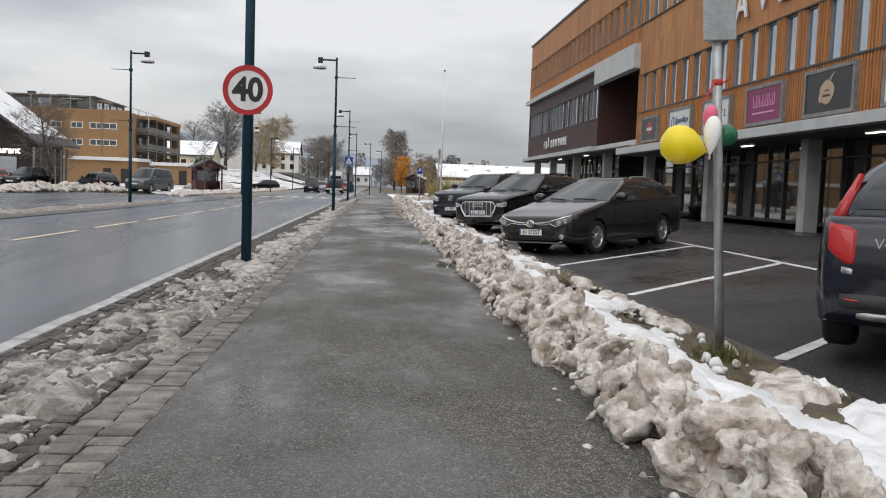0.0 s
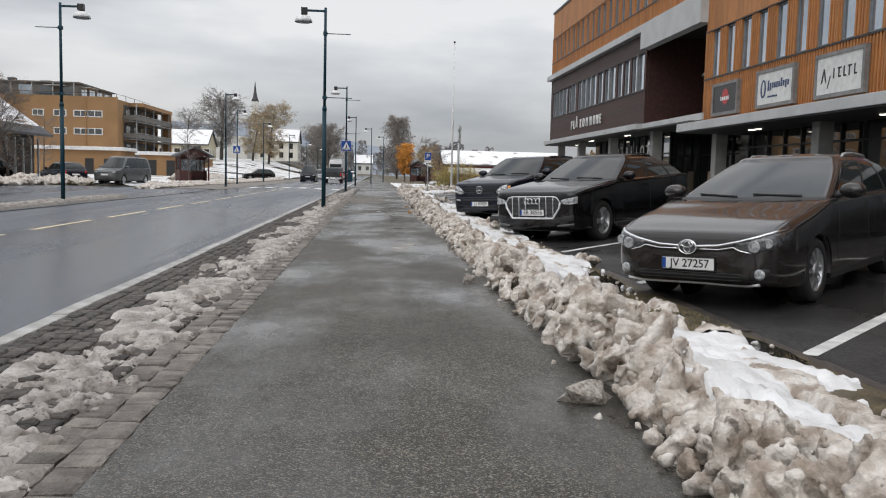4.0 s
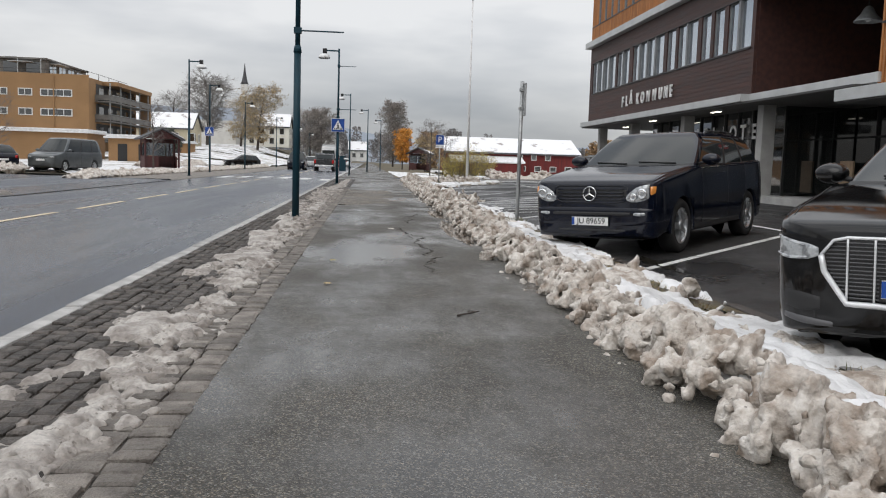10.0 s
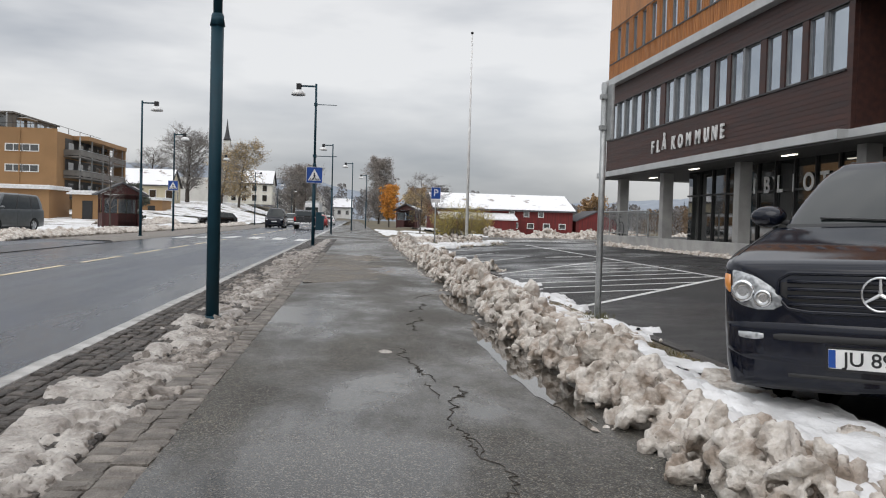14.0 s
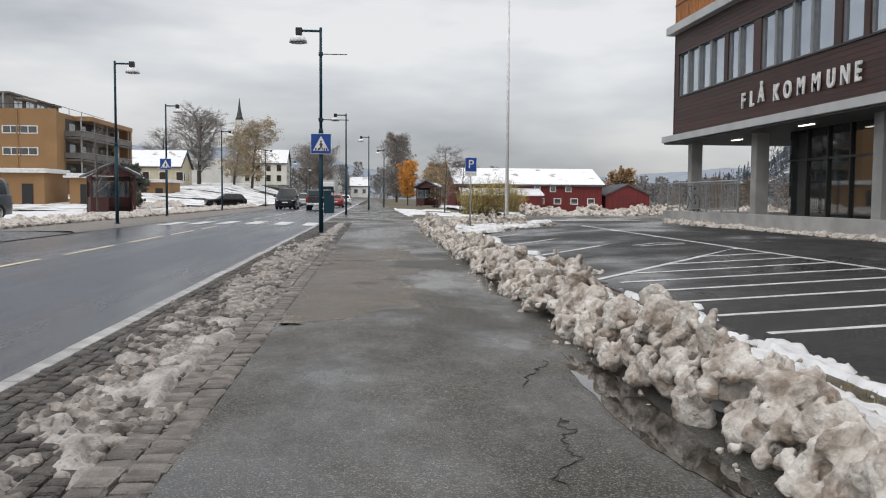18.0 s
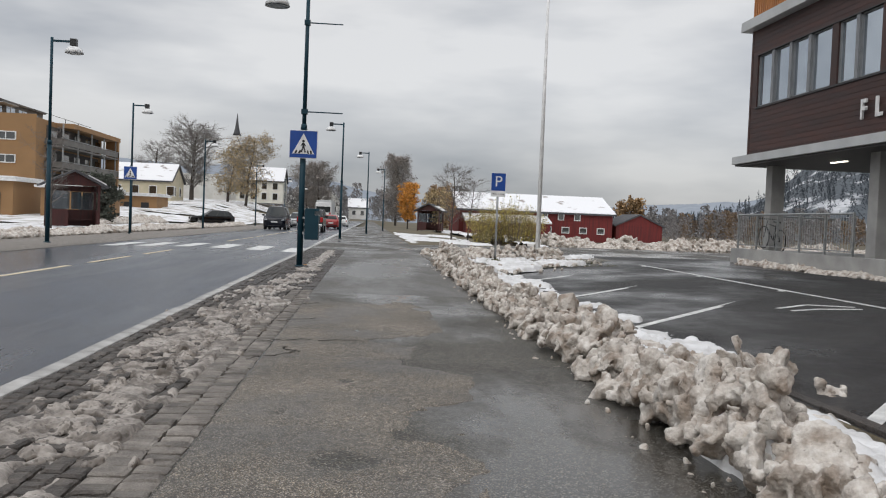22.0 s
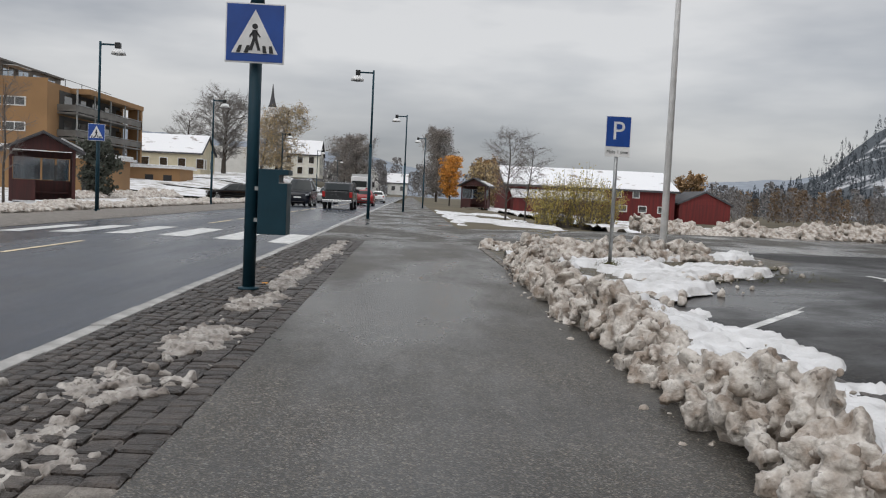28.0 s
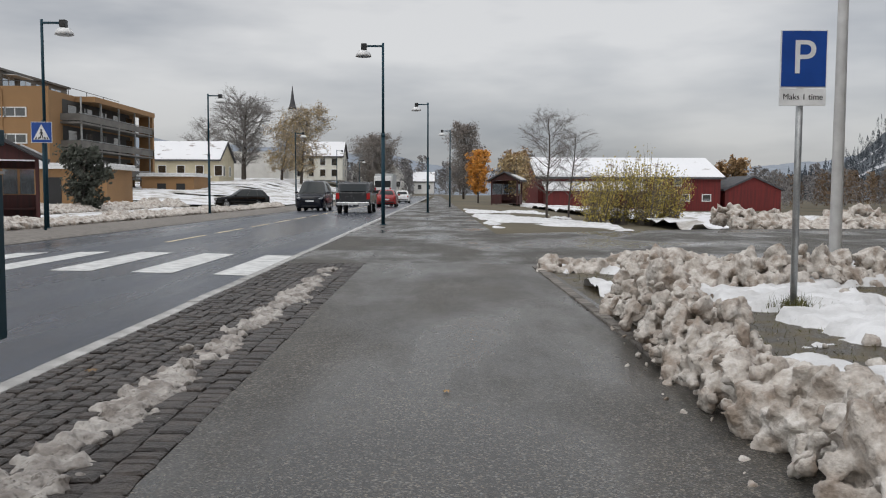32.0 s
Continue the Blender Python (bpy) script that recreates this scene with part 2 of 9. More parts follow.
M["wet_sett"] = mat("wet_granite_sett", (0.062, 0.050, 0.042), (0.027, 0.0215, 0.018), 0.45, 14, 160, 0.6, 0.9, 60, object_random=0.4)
M["edging"] = mat("granite_edging", (0.22, 0.20, 0.175), (0.115, 0.10, 0.088), 0.75, 9, 160, 0.6, 0.8, 60, object_random=0.3)
M["kerb"] = mat("granite_kerb", (0.46, 0.45, 0.435), (0.27, 0.262, 0.25), 0.7, 5, 150, 0.4, 0.3, 90, object_random=0.1)
M["joint"] = mat("joint_grit", (0.085, 0.075, 0.064), (0.035, 0.031, 0.027), 0.9, 14, 150, 0.6, 0.6, 90)
M["snow"] = mat("clean_snow", (0.78, 0.78, 0.785), (0.58, 0.575, 0.57), 0.65, 3, 60, 0.15, 0.6, 22)
M["old_snow"] = mat("old_thin_snow", (0.74, 0.74, 0.745), (0.34, 0.31, 0.27), 0.65, 0.5, 8, 0.3, 0.6, 12, spread=(0.36, 0.52))
M["roof_snow"] = mat("patchy_roof_snow", (0.80, 0.80, 0.81), (0.30, 0.26, 0.24), 0.7, 0.55, 6, 0.25, 0.5, 8, spread=(0.31, 0.40), stretch=(1, 1, 2.5))
M["dirty_snow"] = mat("dirty_snow", (0.63, 0.588, 0.538), (0.30, 0.243, 0.195), 0.6, 7.5, 48, 0.4, 0.9, 36, spread=(0.36, 0.60))
grit(M["dirty_snow"], 24, (0.11, 0.085, 0.064), 0.965, 2.6)
M["slush"] = mat("grey_slush", (0.46, 0.43, 0.395), (0.22, 0.192, 0.168), 0.55, 5.5, 45, 0.5, 0.9, 26, spread=(0.36, 0.62))
grit(M["slush"], 40, (0.13, 0.11, 0.09), 0.90)
M["brown_slush"] = mat("brown_slush", (0.36, 0.325, 0.29), (0.13, 0.11, 0.093), 0.6, 7.5, 45, 0.5, 0.9, 26, spread=(0.38, 0.60))
grit(M["brown_slush"], 40, (0.10, 0.085, 0.07), 0.86)
M["verge_grass"] = mat("wet_verge_soil", (0.115, 0.088, 0.038), (0.026, 0.019, 0.011), 0.45, 4.5, 60, 0.7, 1.0, 45, rough_var=0.3)
M["field"] = mat("autumn_field", (0.13, 0.105, 0.06), (0.065, 0.055, 0.035), 0.9, 0.06, 3, 0.4, 0.5, 3)
M["white_line"] = mat("road_paint_white", (0.72, 0.72, 0.70), (0.45, 0.45, 0.44), 0.5, 6, 90, 0.35, 0.2, 90)
M["yellow_line"] = mat("road_paint_yellow", (0.76, 0.63, 0.42), (0.55, 0.46, 0.32), 0.5, 6, 90, 0.35, 0.2, 90)
M["pole"] = paint("dark_teal_paint", (0.010, 0.044, 0.064), 0.5)
M["pole"].node_tree.nodes["Principled BSDF"].inputs["Specular IOR Level"].default_value = 0.25
M["galv"] = mat("galvanised_steel", (0.42, 0.43, 0.43), (0.30, 0.31, 0.31), 0.45, 9, 80, 0.3, 0.1, 60, 0.7)
M["white"] = paint("white_paint", (0.80, 0.80, 0.79), 0.4)
M["black"] = paint("black_paint", (0.012, 0.012, 0.013), 0.4)
M["red"] = paint("sign_red", (0.46, 0.015, 0.02), 0.35)
M["blue"] = paint("sign_blue", (0.008, 0.065, 0.32), 0.35)
M["orange_wood"] = mat("orange_stained_timber", (0.47, 0.205, 0.068), (0.35, 0.145, 0.045), 0.6, 2.2, 40, 0.35, 0.25, 40, object_random=0.14, stretch=(3, 3, 0.5))
M["brown_wood"] = mat("dark_brown_timber", (0.060, 0.023, 0.017), (0.034, 0.013, 0.011), 0.55, 2.2, 40, 0.35, 0.25, 40, object_random=0.2, stretch=(3, 0.4, 3))
# near-black: puts gap shade behind the office boards; also the cafe's dark timber
M["shadow_gap"] = paint("gap_shade_and_dark_timber", (0.02, 0.012, 0.009), 0.8)
M["concrete"] = mat("grey_concrete", (0.40, 0.395, 0.38), (0.29, 0.285, 0.275), 0.8, 1.6, 60, 0.3, 0.2, 40)
M["fascia"] = mat("pale_fascia", (0.52, 0.53, 0.53), (0.43, 0.44, 0.44), 0.5, 1.5, 60, 0.15, 0.05, 40)
M["window"] = mat("coated_window_glass", (0.50, 0.55, 0.60), (0.42, 0.47, 0.52), 0.06, 0.8, 20, 0.05, 0.0, metal=0.85, rough_var=0.02)
M["dark_glass"] = glass("dark_glass", (0.02, 0.022, 0.022), 0.03)
M["dark_glass"].node_tree.nodes["Principled BSDF"].inputs["IOR"].default_value = 1.9
M["frame"] = paint("dark_frame", (0.02, 0.02, 0.021), 0.45)
M["grey_frame"] = paint("grey_frame", (0.22, 0.23, 0.24), 0.45)
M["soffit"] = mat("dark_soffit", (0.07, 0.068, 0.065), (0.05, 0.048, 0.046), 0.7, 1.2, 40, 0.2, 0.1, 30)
M["roofing"] = mat("roof_felt", (0.09, 0.09, 0.095), (0.05, 0.05, 0.055), 0.8, 1.2, 30, 0.3, 0.2, 20)
M["ochre"] = mat("ochre_render", (0.32, 0.185, 0.085), (0.27, 0.155, 0.07), 0.8, 0.4, 12, 0.2, 0.1, 12)
M["barn_red"] = mat("red_barn_boards", (0.165, 0.02, 0.018), (0.10, 0.013, 0.012), 0.75, 1.0, 12, 0.35, 0.2, 10, object_random=0.12, stretch=(4, 4, 0.3))
M["white_wall"] = mat("white_painted_boards", (0.78, 0.77, 0.74), (0.68, 0.67, 0.64), 0.7, 0.7, 12, 0.15, 0.1, 12)
M["cream_white"] = mat("creamy_white_boards", (0.84, 0.82, 0.74), (0.74, 0.72, 0.64), 0.7, 0.7, 12, 0.15, 0.1, 12)
M["cream_wall"] = mat("cream_house_paint", (0.56, 0.50, 0.36), (0.46, 0.41, 0.29), 0.7, 0.7, 12, 0.2, 0.1, 12)
M["bark"] = mat("wet_bark", (0.085, 0.068, 0.056), (0.035, 0.029, 0.025), 0.85, 6, 40, 0.5, 0.6, 30)
# bare woods far off: distance haze is mixed into this grey
M["haze_twig"] = mat("haze_tinted_bare_woods", (0.27, 0.255, 0.25), (0.17, 0.165, 0.165), 0.9, 0.05, 12, 0.3, 0.0, object_random=0.3)
M["twig"] = mat("bare_twigs", (0.20, 0.175, 0.158), (0.12, 0.104, 0.095), 0.85, 1.5, 20, 0.4, 0.0)
# lighter copy of the twig colour, paled for mist on far trees
M["mist_twig"] = mat("mist_paled_far_twigs", (0.30, 0.28, 0.265), (0.21, 0.195, 0.185), 0.85, 1.5, 20, 0.4, 0.0)
M["leaf_birch"] = mat("pale_tan_birch_leaves", (0.50, 0.38, 0.20), (0.34, 0.25, 0.13), 0.75, 0.8, 12, 0.3, 0.0, object_random=0.35)
M["leaf_rust"] = mat("rust_leaves", (0.42, 0.28, 0.14), (0.25, 0.155, 0.08), 0.75, 0.8, 12, 0.3, 0.0, object_random=0.35)
M["leaf_orange"] = mat("orange_leaves", (0.74, 0.36, 0.07), (0.55, 0.24, 0.04), 0.7, 1.0, 12, 0.3, 0.0, object_random=0.3)
M["leaf_yellow"] = mat("yellow_green_leaves", (0.52, 0.42, 0.10), (0.36, 0.29, 0.07), 0.7, 1.0, 12, 0.3, 0.0, object_random=0.3)
# fine grey-brown twigs, lightened further to suggest mist at the street's end
M["leaf_haze"] = mat("mist_paled_fine_twigs", (0.33, 0.29, 0.26), (0.22, 0.195, 0.175), 0.85, 0.8, 12, 0.3, 0.0, object_random=0.25)
M["leaf_shrub"] = mat("dull_grey_green_leaves", (0.105, 0.115, 0.09), (0.055, 0.062, 0.05), 0.8, 0.6, 12, 0.3, 0.0, object_random=0.3)
M["leaf_dark"] = mat("dark_conifer", (0.035, 0.05, 0.032), (0.015, 0.022, 0.016), 0.8, 0.6, 12, 0.3, 0.0, object_random=0.3)
M["wood_dark"] = mat("red_brown_shelter_boards", (0.065, 0.014, 0.012), (0.035, 0.009, 0.008), 0.6, 2, 30, 0.3, 0.2, 30, stretch=(4, 4, 0.4))
M["plastic"] = paint("black_plastic", (0.018, 0.018, 0.019), 0.55)
M["rubber"] = mat("tyre_rubber", (0.016, 0.016, 0.016), (0.010, 0.010, 0.010), 0.8, 8, 60, 0.3, 0.2, 60)
M["alloy"] = paint("alloy_wheel", (0.55, 0.56, 0.57), 0.3, 0.85)
M["chrome"] = paint("chrome", (0.75, 0.76, 0.77), 0.12, 1.0, dirt=0.95)
M["satin_metal"] = paint("satin_aluminium", (0.78, 0.79, 0.80), 0.5, 0.55, dirt=0.92)
M["car_glass"] = glass("car_glass", (0.016, 0.020, 0.020), 0.03)
M["car_glass"].node_tree.nodes["Principled BSDF"].inputs["IOR"].default_value = 1.33
M["headlight"] = mat("headlight_lens", (0.46, 0.48, 0.49), (0.20, 0.21, 0.22), 0.08, 22, 60, 0.3, 0.25, 30, 0.2, spread=(0.40, 0.55), rough_var=0.04, coat=1.0)
M["tail_red"] = paint("tail_lamp_red", (0.40, 0.012, 0.012), 0.15)
M["lamp_on"] = lamp_mat("lit_lamp", (1.0, 0.93, 0.8), 3.0)


# ---- building helpers ----
def box(bm, x0, x1, y0, y1, z0, z1):
    v = [bm.verts.new(p) for p in ((x0, y0, z0), (x1, y0, z0), (x1, y1, z0), (x0, y1, z0), (x0, y0, z1), (x1, y0, z1), (x1, y1, z1), (x0, y1, z1))]
    for f in ((3, 2, 1, 0), (4, 5, 6, 7), (0, 1, 5, 4), (1, 2, 6, 5), (2, 3, 7, 6), (3, 0, 4, 7)):
        bm.faces.new([v[i] for i in f])


def boxes(*bs):
    bm = bmesh.new()
    for b in bs:
        box(bm, *b)
    return bm


def tube(bm, a, b, r0, r1=None, n=10, cap=True):
    """A round bar from a to b, tapering from r0 to r1."""
    a, b = Vector(a), Vector(b)
    r1 = r0 if r1 is None else r1
    d = (b - a).normalized()
    s = d.orthogonal().normalized()
    t = d.cross(s)
    ra, rb = [], []
    for i in range(n):
        o = s * math.cos(2 * math.pi * i / n) + t * math.sin(2 * math.pi * i / n)
        ra.append(bm.verts.new(a + o * r0))
        rb.append(bm.verts.new(b + o * r1))
    for i in range(n):
        f = bm.faces.new((ra[i], ra[(i + 1) % n], rb[(i + 1) % n], rb[i]))
        f.smooth = n > 6
    if cap:
        bm.faces.new(ra[::-1])
        bm.faces.new(rb)
    return bm


def lathe(bm, profile, n=20, centre=(0, 0, 0), axis="z", cap=True):
    """Turns (radius, height) pairs about an axis."""
    rings = []
    for r, h in profile:
        ring = []
        for i in range(n):
            c, s = r * math.cos(2 * math.pi * i / n), r * math.sin(2 * math.pi * i / n)
            p = (c, s, h) if axis == "z" else ((h, c, s) if axis == "x" else (c, h, s))
            ring.append(bm.verts.new(Vector(p) + Vector(centre)))
        rings.append(ring)
    for a, b in zip(rings, rings[1:]):
        for i in range(n):
            f = bm.faces.new((a[i], a[(i + 1) % n], b[(i + 1) % n], b[i]))
            f.smooth = True
    if cap:
        bm.faces.new(rings[0][::-1])
        bm.faces.new(rings[-1])
    return bm


def extrude(bm, outline, depth, place=lambda u, v, w: (u, w, v)):
    """A flat outline (u, v) made depth thick; place puts (u, v, w) into the thing's axes."""
    a = [bm.verts.new(place(u, v, 0)) for u, v in outline]
    b = [bm.verts.new(place(u, v, depth)) for u, v in outline]
    bm.faces.new(a[::-1])
    bm.faces.new(b)
    k = len(outline)
    for i in range(k):
        bm.faces.new((a[i], a[(i + 1) % k], b[(i + 1) % k], b[i]))
    return bm


def finish(bm, name, material, bevel=0.0):
    if bevel:
        bmesh.ops.bevel(bm, geom=[e for e in bm.edges if e.calc_length() > bevel * 3], offset=bevel, segments=2, affect="EDGES", profile=0.6)
    bmesh.ops.recalc_face_normals(bm, faces=bm.faces)
    me = bpy.data.meshes.new(name)
    bm.to_mesh(me)
    bm.free()
    me.materials.append(material)
    return me


def part(name, bm, material, parent=None, label="", bevel=0.0, at=None):
    ob = new(name, finish(bm, name, material, bevel))
    if parent is not None:
        ob.parent = parent
    if at is not None:
        ob.matrix_basis = at
    if label:
        tagged(ob, label)
    return ob


def thing(name, label, category, group="", m=None):
    ob = new(name)
    ob.empty_display_size = 0.2
    if m is not None:
        ob.matrix_basis = m
    return tagged(ob, label, category, group)


def structure(name, bm, material, label, bevel=0.0):
    return tagged(part(name, bm, material, None, "", bevel), label, "", "", "structure")


def quads(name, verts, faces, material, smooth=False):
    """A mesh from numpy arrays."""
    me = bpy.data.meshes.new(name)
    me.from_pydata([tuple(map(float, v)) for v in verts], [], [tuple(map(int, f)) for f in faces])
    if smooth:
        me.polygons.foreach_set("use_smooth", [True] * len(me.polygons))
    me.materials.append(material)
    return me


def grid_mesh(name, xs, ys, z, material, smooth=True, keep=None):
    """A height field on the grid xs, ys; keep drops cells."""
    nx, ny = len(xs), len(ys)
    gx, gy = np.meshgrid(xs, ys, indexing="ij")
    verts = np.stack([gx, gy, z], -1).reshape(-1, 3)
    i, j = np.meshgrid(np.arange(nx - 1), np.arange(ny - 1), indexing="ij")
    a = (i * ny + j).ravel()
    f = np.stack([a, a + ny, a + ny + 1, a + 1], -1)
    if keep is not None:
        c = keep[:-1, :-1] | keep[1:, :-1] | keep[:-1, 1:] | keep[1:, 1:]
        f = f[c.ravel()]
        used = np.unique(f)
        remap = np.zeros(len(verts), int)
        remap[used] = np.arange(len(used))
        verts, f = verts[used], remap[f]
    return quads(name, verts, f, material, smooth)


def text(body, size, depth=0.01, bold=0.0):
    """Lettering as a mesh, in the xy plane, centred."""
    cu = bpy.data.curves.new("lettering", "FONT")
    cu.body, cu.size, cu.extrude, cu.align_x, cu.align_y, cu.offset = body, size, depth, "CENTER", "CENTER", bold
    ob = bpy.data.objects.new("lettering", cu)
    scene.collection.objects.link(ob)
    bpy.context.view_layer.update()
    me = bpy.data.meshes.new_from_object(ob.evaluated_get(bpy.context.evaluated_depsgraph_get()))
    bpy.data.objects.remove(ob)
    bpy.data.curves.remove(cu)
    return me


def lettering(name, body, size, material, parent, m, label="", depth=0.01, bold=0.0):
    me = text(body, size, depth, bold)
    me.materials.clear()
    me.materials.append(material)
    ob = new(name, me)
    ob.parent = parent
    ob.matrix_basis = m
    if label:
        tagged(ob, label)
    return ob


# ---- the ground and the street ----
KERB, EDGE, PARK_KERB = -1.25, -0.02, 3.8


def park_z(x):
    """The car park falls gently towards the verge."""
    return float(np.interp(x, (3.6, 7.6, 12.5), (-0.10, 0.12, 0.16)))


ground_x = np.concatenate([[-3000, -900, -300, -120, -60], np.arange(-40, 41, 4.0), [60, 120, 300, 900, 3000]])
ground_y = np.concatenate([[-3000, -600, -100], np.arange(-30, 200, 5.0), [260, 400, 900, 3000]])
gx, gy = np.meshgrid(ground_x, ground_y, indexing="ij")
gz = np.full(gx.shape, -0.28)
gz = gz - np.clip((gx - 8) / 30, 0, 1) * np.clip((gy - 78) / 30, 0, 1) * 1.4
rise_at = lambda x, y: 4.4 * np.clip((np.asarray(y, float) - 105) / 130, 0, 1) * np.clip((-12 - np.asarray(x, float)) / 14, 0, 1)
gz = gz + rise_at(gx, gy)
ground = new("ground", grid_mesh("ground", ground_x, ground_y, gz, M["field"]))
tagged(ground, "dull brown autumn ground with thin grass", "ground", "", "structure")


def strip(name, edges, y0, y1, material, label, step=1.0):
    """A long sheet given by (x, z) across and running along y."""
    ys = np.arange(y0, y1 + step / 2, step)
    xs = np.array([e[0] for e in edges], float)
    z = np.repeat(np.array([e[1] for e in edges], float)[:, None], len(ys), 1)
    ob = new(name, grid_mesh(name, xs, ys, z, material))
    return tagged(ob, label, "", "", "structure")


strip("road", [(-8.3, -0.11), (-6.5, -0.055), (-4.7, -0.02), (-3.0, -0.05), (-1.30, -0.10)], -40, 420, M["road"], "wet dark asphalt road", 4)
strip("pavement", [(EDGE - 0.01, -0.004), (0.6, 0.004), (1.4, 0.004), (2.6, -0.006)], -12, 50.0, M["path"], "damp grey asphalt footpath with worn wet patches")
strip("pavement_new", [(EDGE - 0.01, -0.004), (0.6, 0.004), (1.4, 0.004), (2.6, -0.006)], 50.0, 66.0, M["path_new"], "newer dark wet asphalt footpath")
strip("pavement_verge_bed", [(KERB + 0.02, -0.016), (EDGE, -0.016)], -12, 150, M["joint"], "dark grit between the setts")

# car park, side road and the open ground by the flagpole
px_ = np.array([3.6, 5.6, 7.6, 10, 12.5, 16.0, 22.0, 60.0])
py_ = np.linspace(-30, 65.4, 48)
pz_ = np.repeat(np.array([park_z(v) for v in px_])[:, None], len(py_), 1)
strip("crossing_apron", [(KERB + 0.05, 0.002), (EDGE, 0.003)], 66.0, 150, M["path"], "damp asphalt strip beyond the crossing", 2)
car_park = tagged(new("car_park", grid_mesh("car_park", px_, py_, pz_, M["park"])), "wet black asphalt car park", "", "", "structure")
strip("pavement_far", [(EDGE - 0.01, -0.004), (1.3, 0.004), (2.6, -0.006)], 66, 420, M["path"], "damp grey footpath beyond the side road", 4)
strip("side_road", [(2.55, -0.008), (5.0, 0.06), (7.6, 0.122), (12.5, 0.162), (60, 0.162)], 65.4, 75.0, M["path"], "worn grey asphalt side road")


def flat(name, pts, material, parent, z, thick=0.004):
    bm = bmesh.new()
    a = [bm.verts.new((x, y, z(x) if callable(z) else z)) for x, y in pts]
    b = [bm.verts.new((x, y, (z(x) if callable(z) else z) + thick)) for x, y in pts]
    bm.faces.new(b)
    k = len(pts)
    for i in range(k):
        bm.faces.new((a[i], a[(i + 1) % k], b[(i + 1) % k], b[i]))
    return part(name, bm, material, parent)


def stroke(name, a, b, w, material, parent, z):
    a, b = Vector((*a, 0)), Vector((*b, 0))
    s = (b - a).normalized().cross(Vector((0, 0, 1))) * w / 2
    return flat(name, [(a - s)[:2], (b - s)[:2], (b + s)[:2], (a + s)[:2]], material, parent, z)


def road_z(x):
    return float(np.interp(x, (-8.3, -6.5, -4.7, -3.0, -1.3), (-0.11, -0.055, -0.02, -0.05, -0.10)))


marks = tagged(new("road_markings"), "worn painted lines on the road", "road marking", "", "structure")
for i in range(34):
    y = 10.5 + i * 4.05 - 20
    if not 63 < y + 1.5 < 70.5:
        stroke("dash", (-4.76, y), (-4.76, y + 2.9), 0.11, M["yellow_line"], marks, lambda x: road_z(x) + 0.003)
stroke("edge_line", (-1.52, 74), (-1.52, 300), 0.12, M["white_line"], marks, lambda x: road_z(x) + 0.003)
zebra = tagged(new("zebra_crossing"), "white painted zebra crossing bars", "road marking", "", "structure")
for i in range(6):
    x = -1.75 - i * 1.12
    stroke("bar", (x, 65.0), (x, 68.6), 0.55, M["white_line"], zebra, lambda x: road_z(x) + 0.003)

bays = tagged(new("parking_bay_lines"), "white painted angled parking bay lines", "road marking", "", "structure")
pz3 = lambda x: park_z(x) + 0.003
back_x = lambda y: 6.85 + 0.02 * y
bay_end = lambda y: (back_x(y + 3.3), y + (back_x(y + 3.3) - 3.8) * (0.84 + 0.0045 * y))
for y in (-0.3, 3.2, 6.75, 10.25, 13.75, 17.4, 21.1, 24.5, 27.9, 31.6, 36.3, 43.0, 47.6, 51.2, 54.8):
    stroke("bay_line", (3.82, y), bay_end(y), 0.11, M["white_line"], bays, pz3)
for k in range(15):
    stroke("back_line", (back_x(-6 + 4.4 * k), -6 + 4.4 * k), (back_x(-1.6 + 4.4 * k), -1.6 + 4.4 * k), 0.10, M["white_line"], bays, pz3)
for k in range(8):
    y = 38.4 + k * 1.05
    lo = max(4.1, 3.82 + (y - 43.0) / 1.03)
    hi = min(back_x(y), 3.82 + (y - 36.3) / 1.0)
    if hi - lo > 0.3:
        stroke("hatch", (lo, y), (hi, y), 0.10, M["white_line"], bays, pz3)
for wx, wy in ((6.6, 35.6), (6.9, 49.2)):
    for a, b in (((-0.5, 0.0), (0.1, 0.35)), ((0.1, 0.35), (0.55, -0.1)), ((0.0, -0.2), (0.5, -0.35)), ((-0.45, -0.3), (0.0, -0.2))):
        stroke("symbol_stroke", (wx + a[0], wy + a[1]), (wx + b[0], wy + b[1]), 0.09, M["white_line"], bays, pz3)

# kerb between road and verge, laid stone by stone
rnd = random.Random(4)
kerb = tagged(new("kerb"), "pale granite kerb stones along the road", "kerb", "", "structure")
kb = bmesh.new()
box(kb, -0.06, 0.06, -0.495, 0.495, -0.20, 0.0)
kerb_mesh = finish(kb, "kerb_stone", M["kerb"], 0.012)
for i in range(84):
    s = new("kerb_stone", kerb_mesh)
    s.parent = kerb
    s.matrix_basis = pose(KERB - 0.02 + rnd.uniform(-0.006, 0.006), -8 + i, 0.012 + rnd.uniform(-0.005, 0.005), 0, rnd.uniform(-1, 1), rnd.uniform(-0.3, 0.3))
strip("kerb_far", [(KERB - 0.08, -0.12), (KERB - 0.08, 0.005), (KERB + 0.06, 0.005), (KERB + 0.06, -0.05)], 76, 400, M["kerb"], "pale granite kerb running on", 4)
lk = bmesh.new()
box(lk, -0.06, 0.06, -0.49, 0.49, -0.2, 0.0)
low_kerb_mesh = finish(lk, "kerb_stone", M["wet_sett"], 0.012)
park_kerb = tagged(new("parking_kerb"), "low wet granite kerb beside the car park", "kerb", "", "structure")
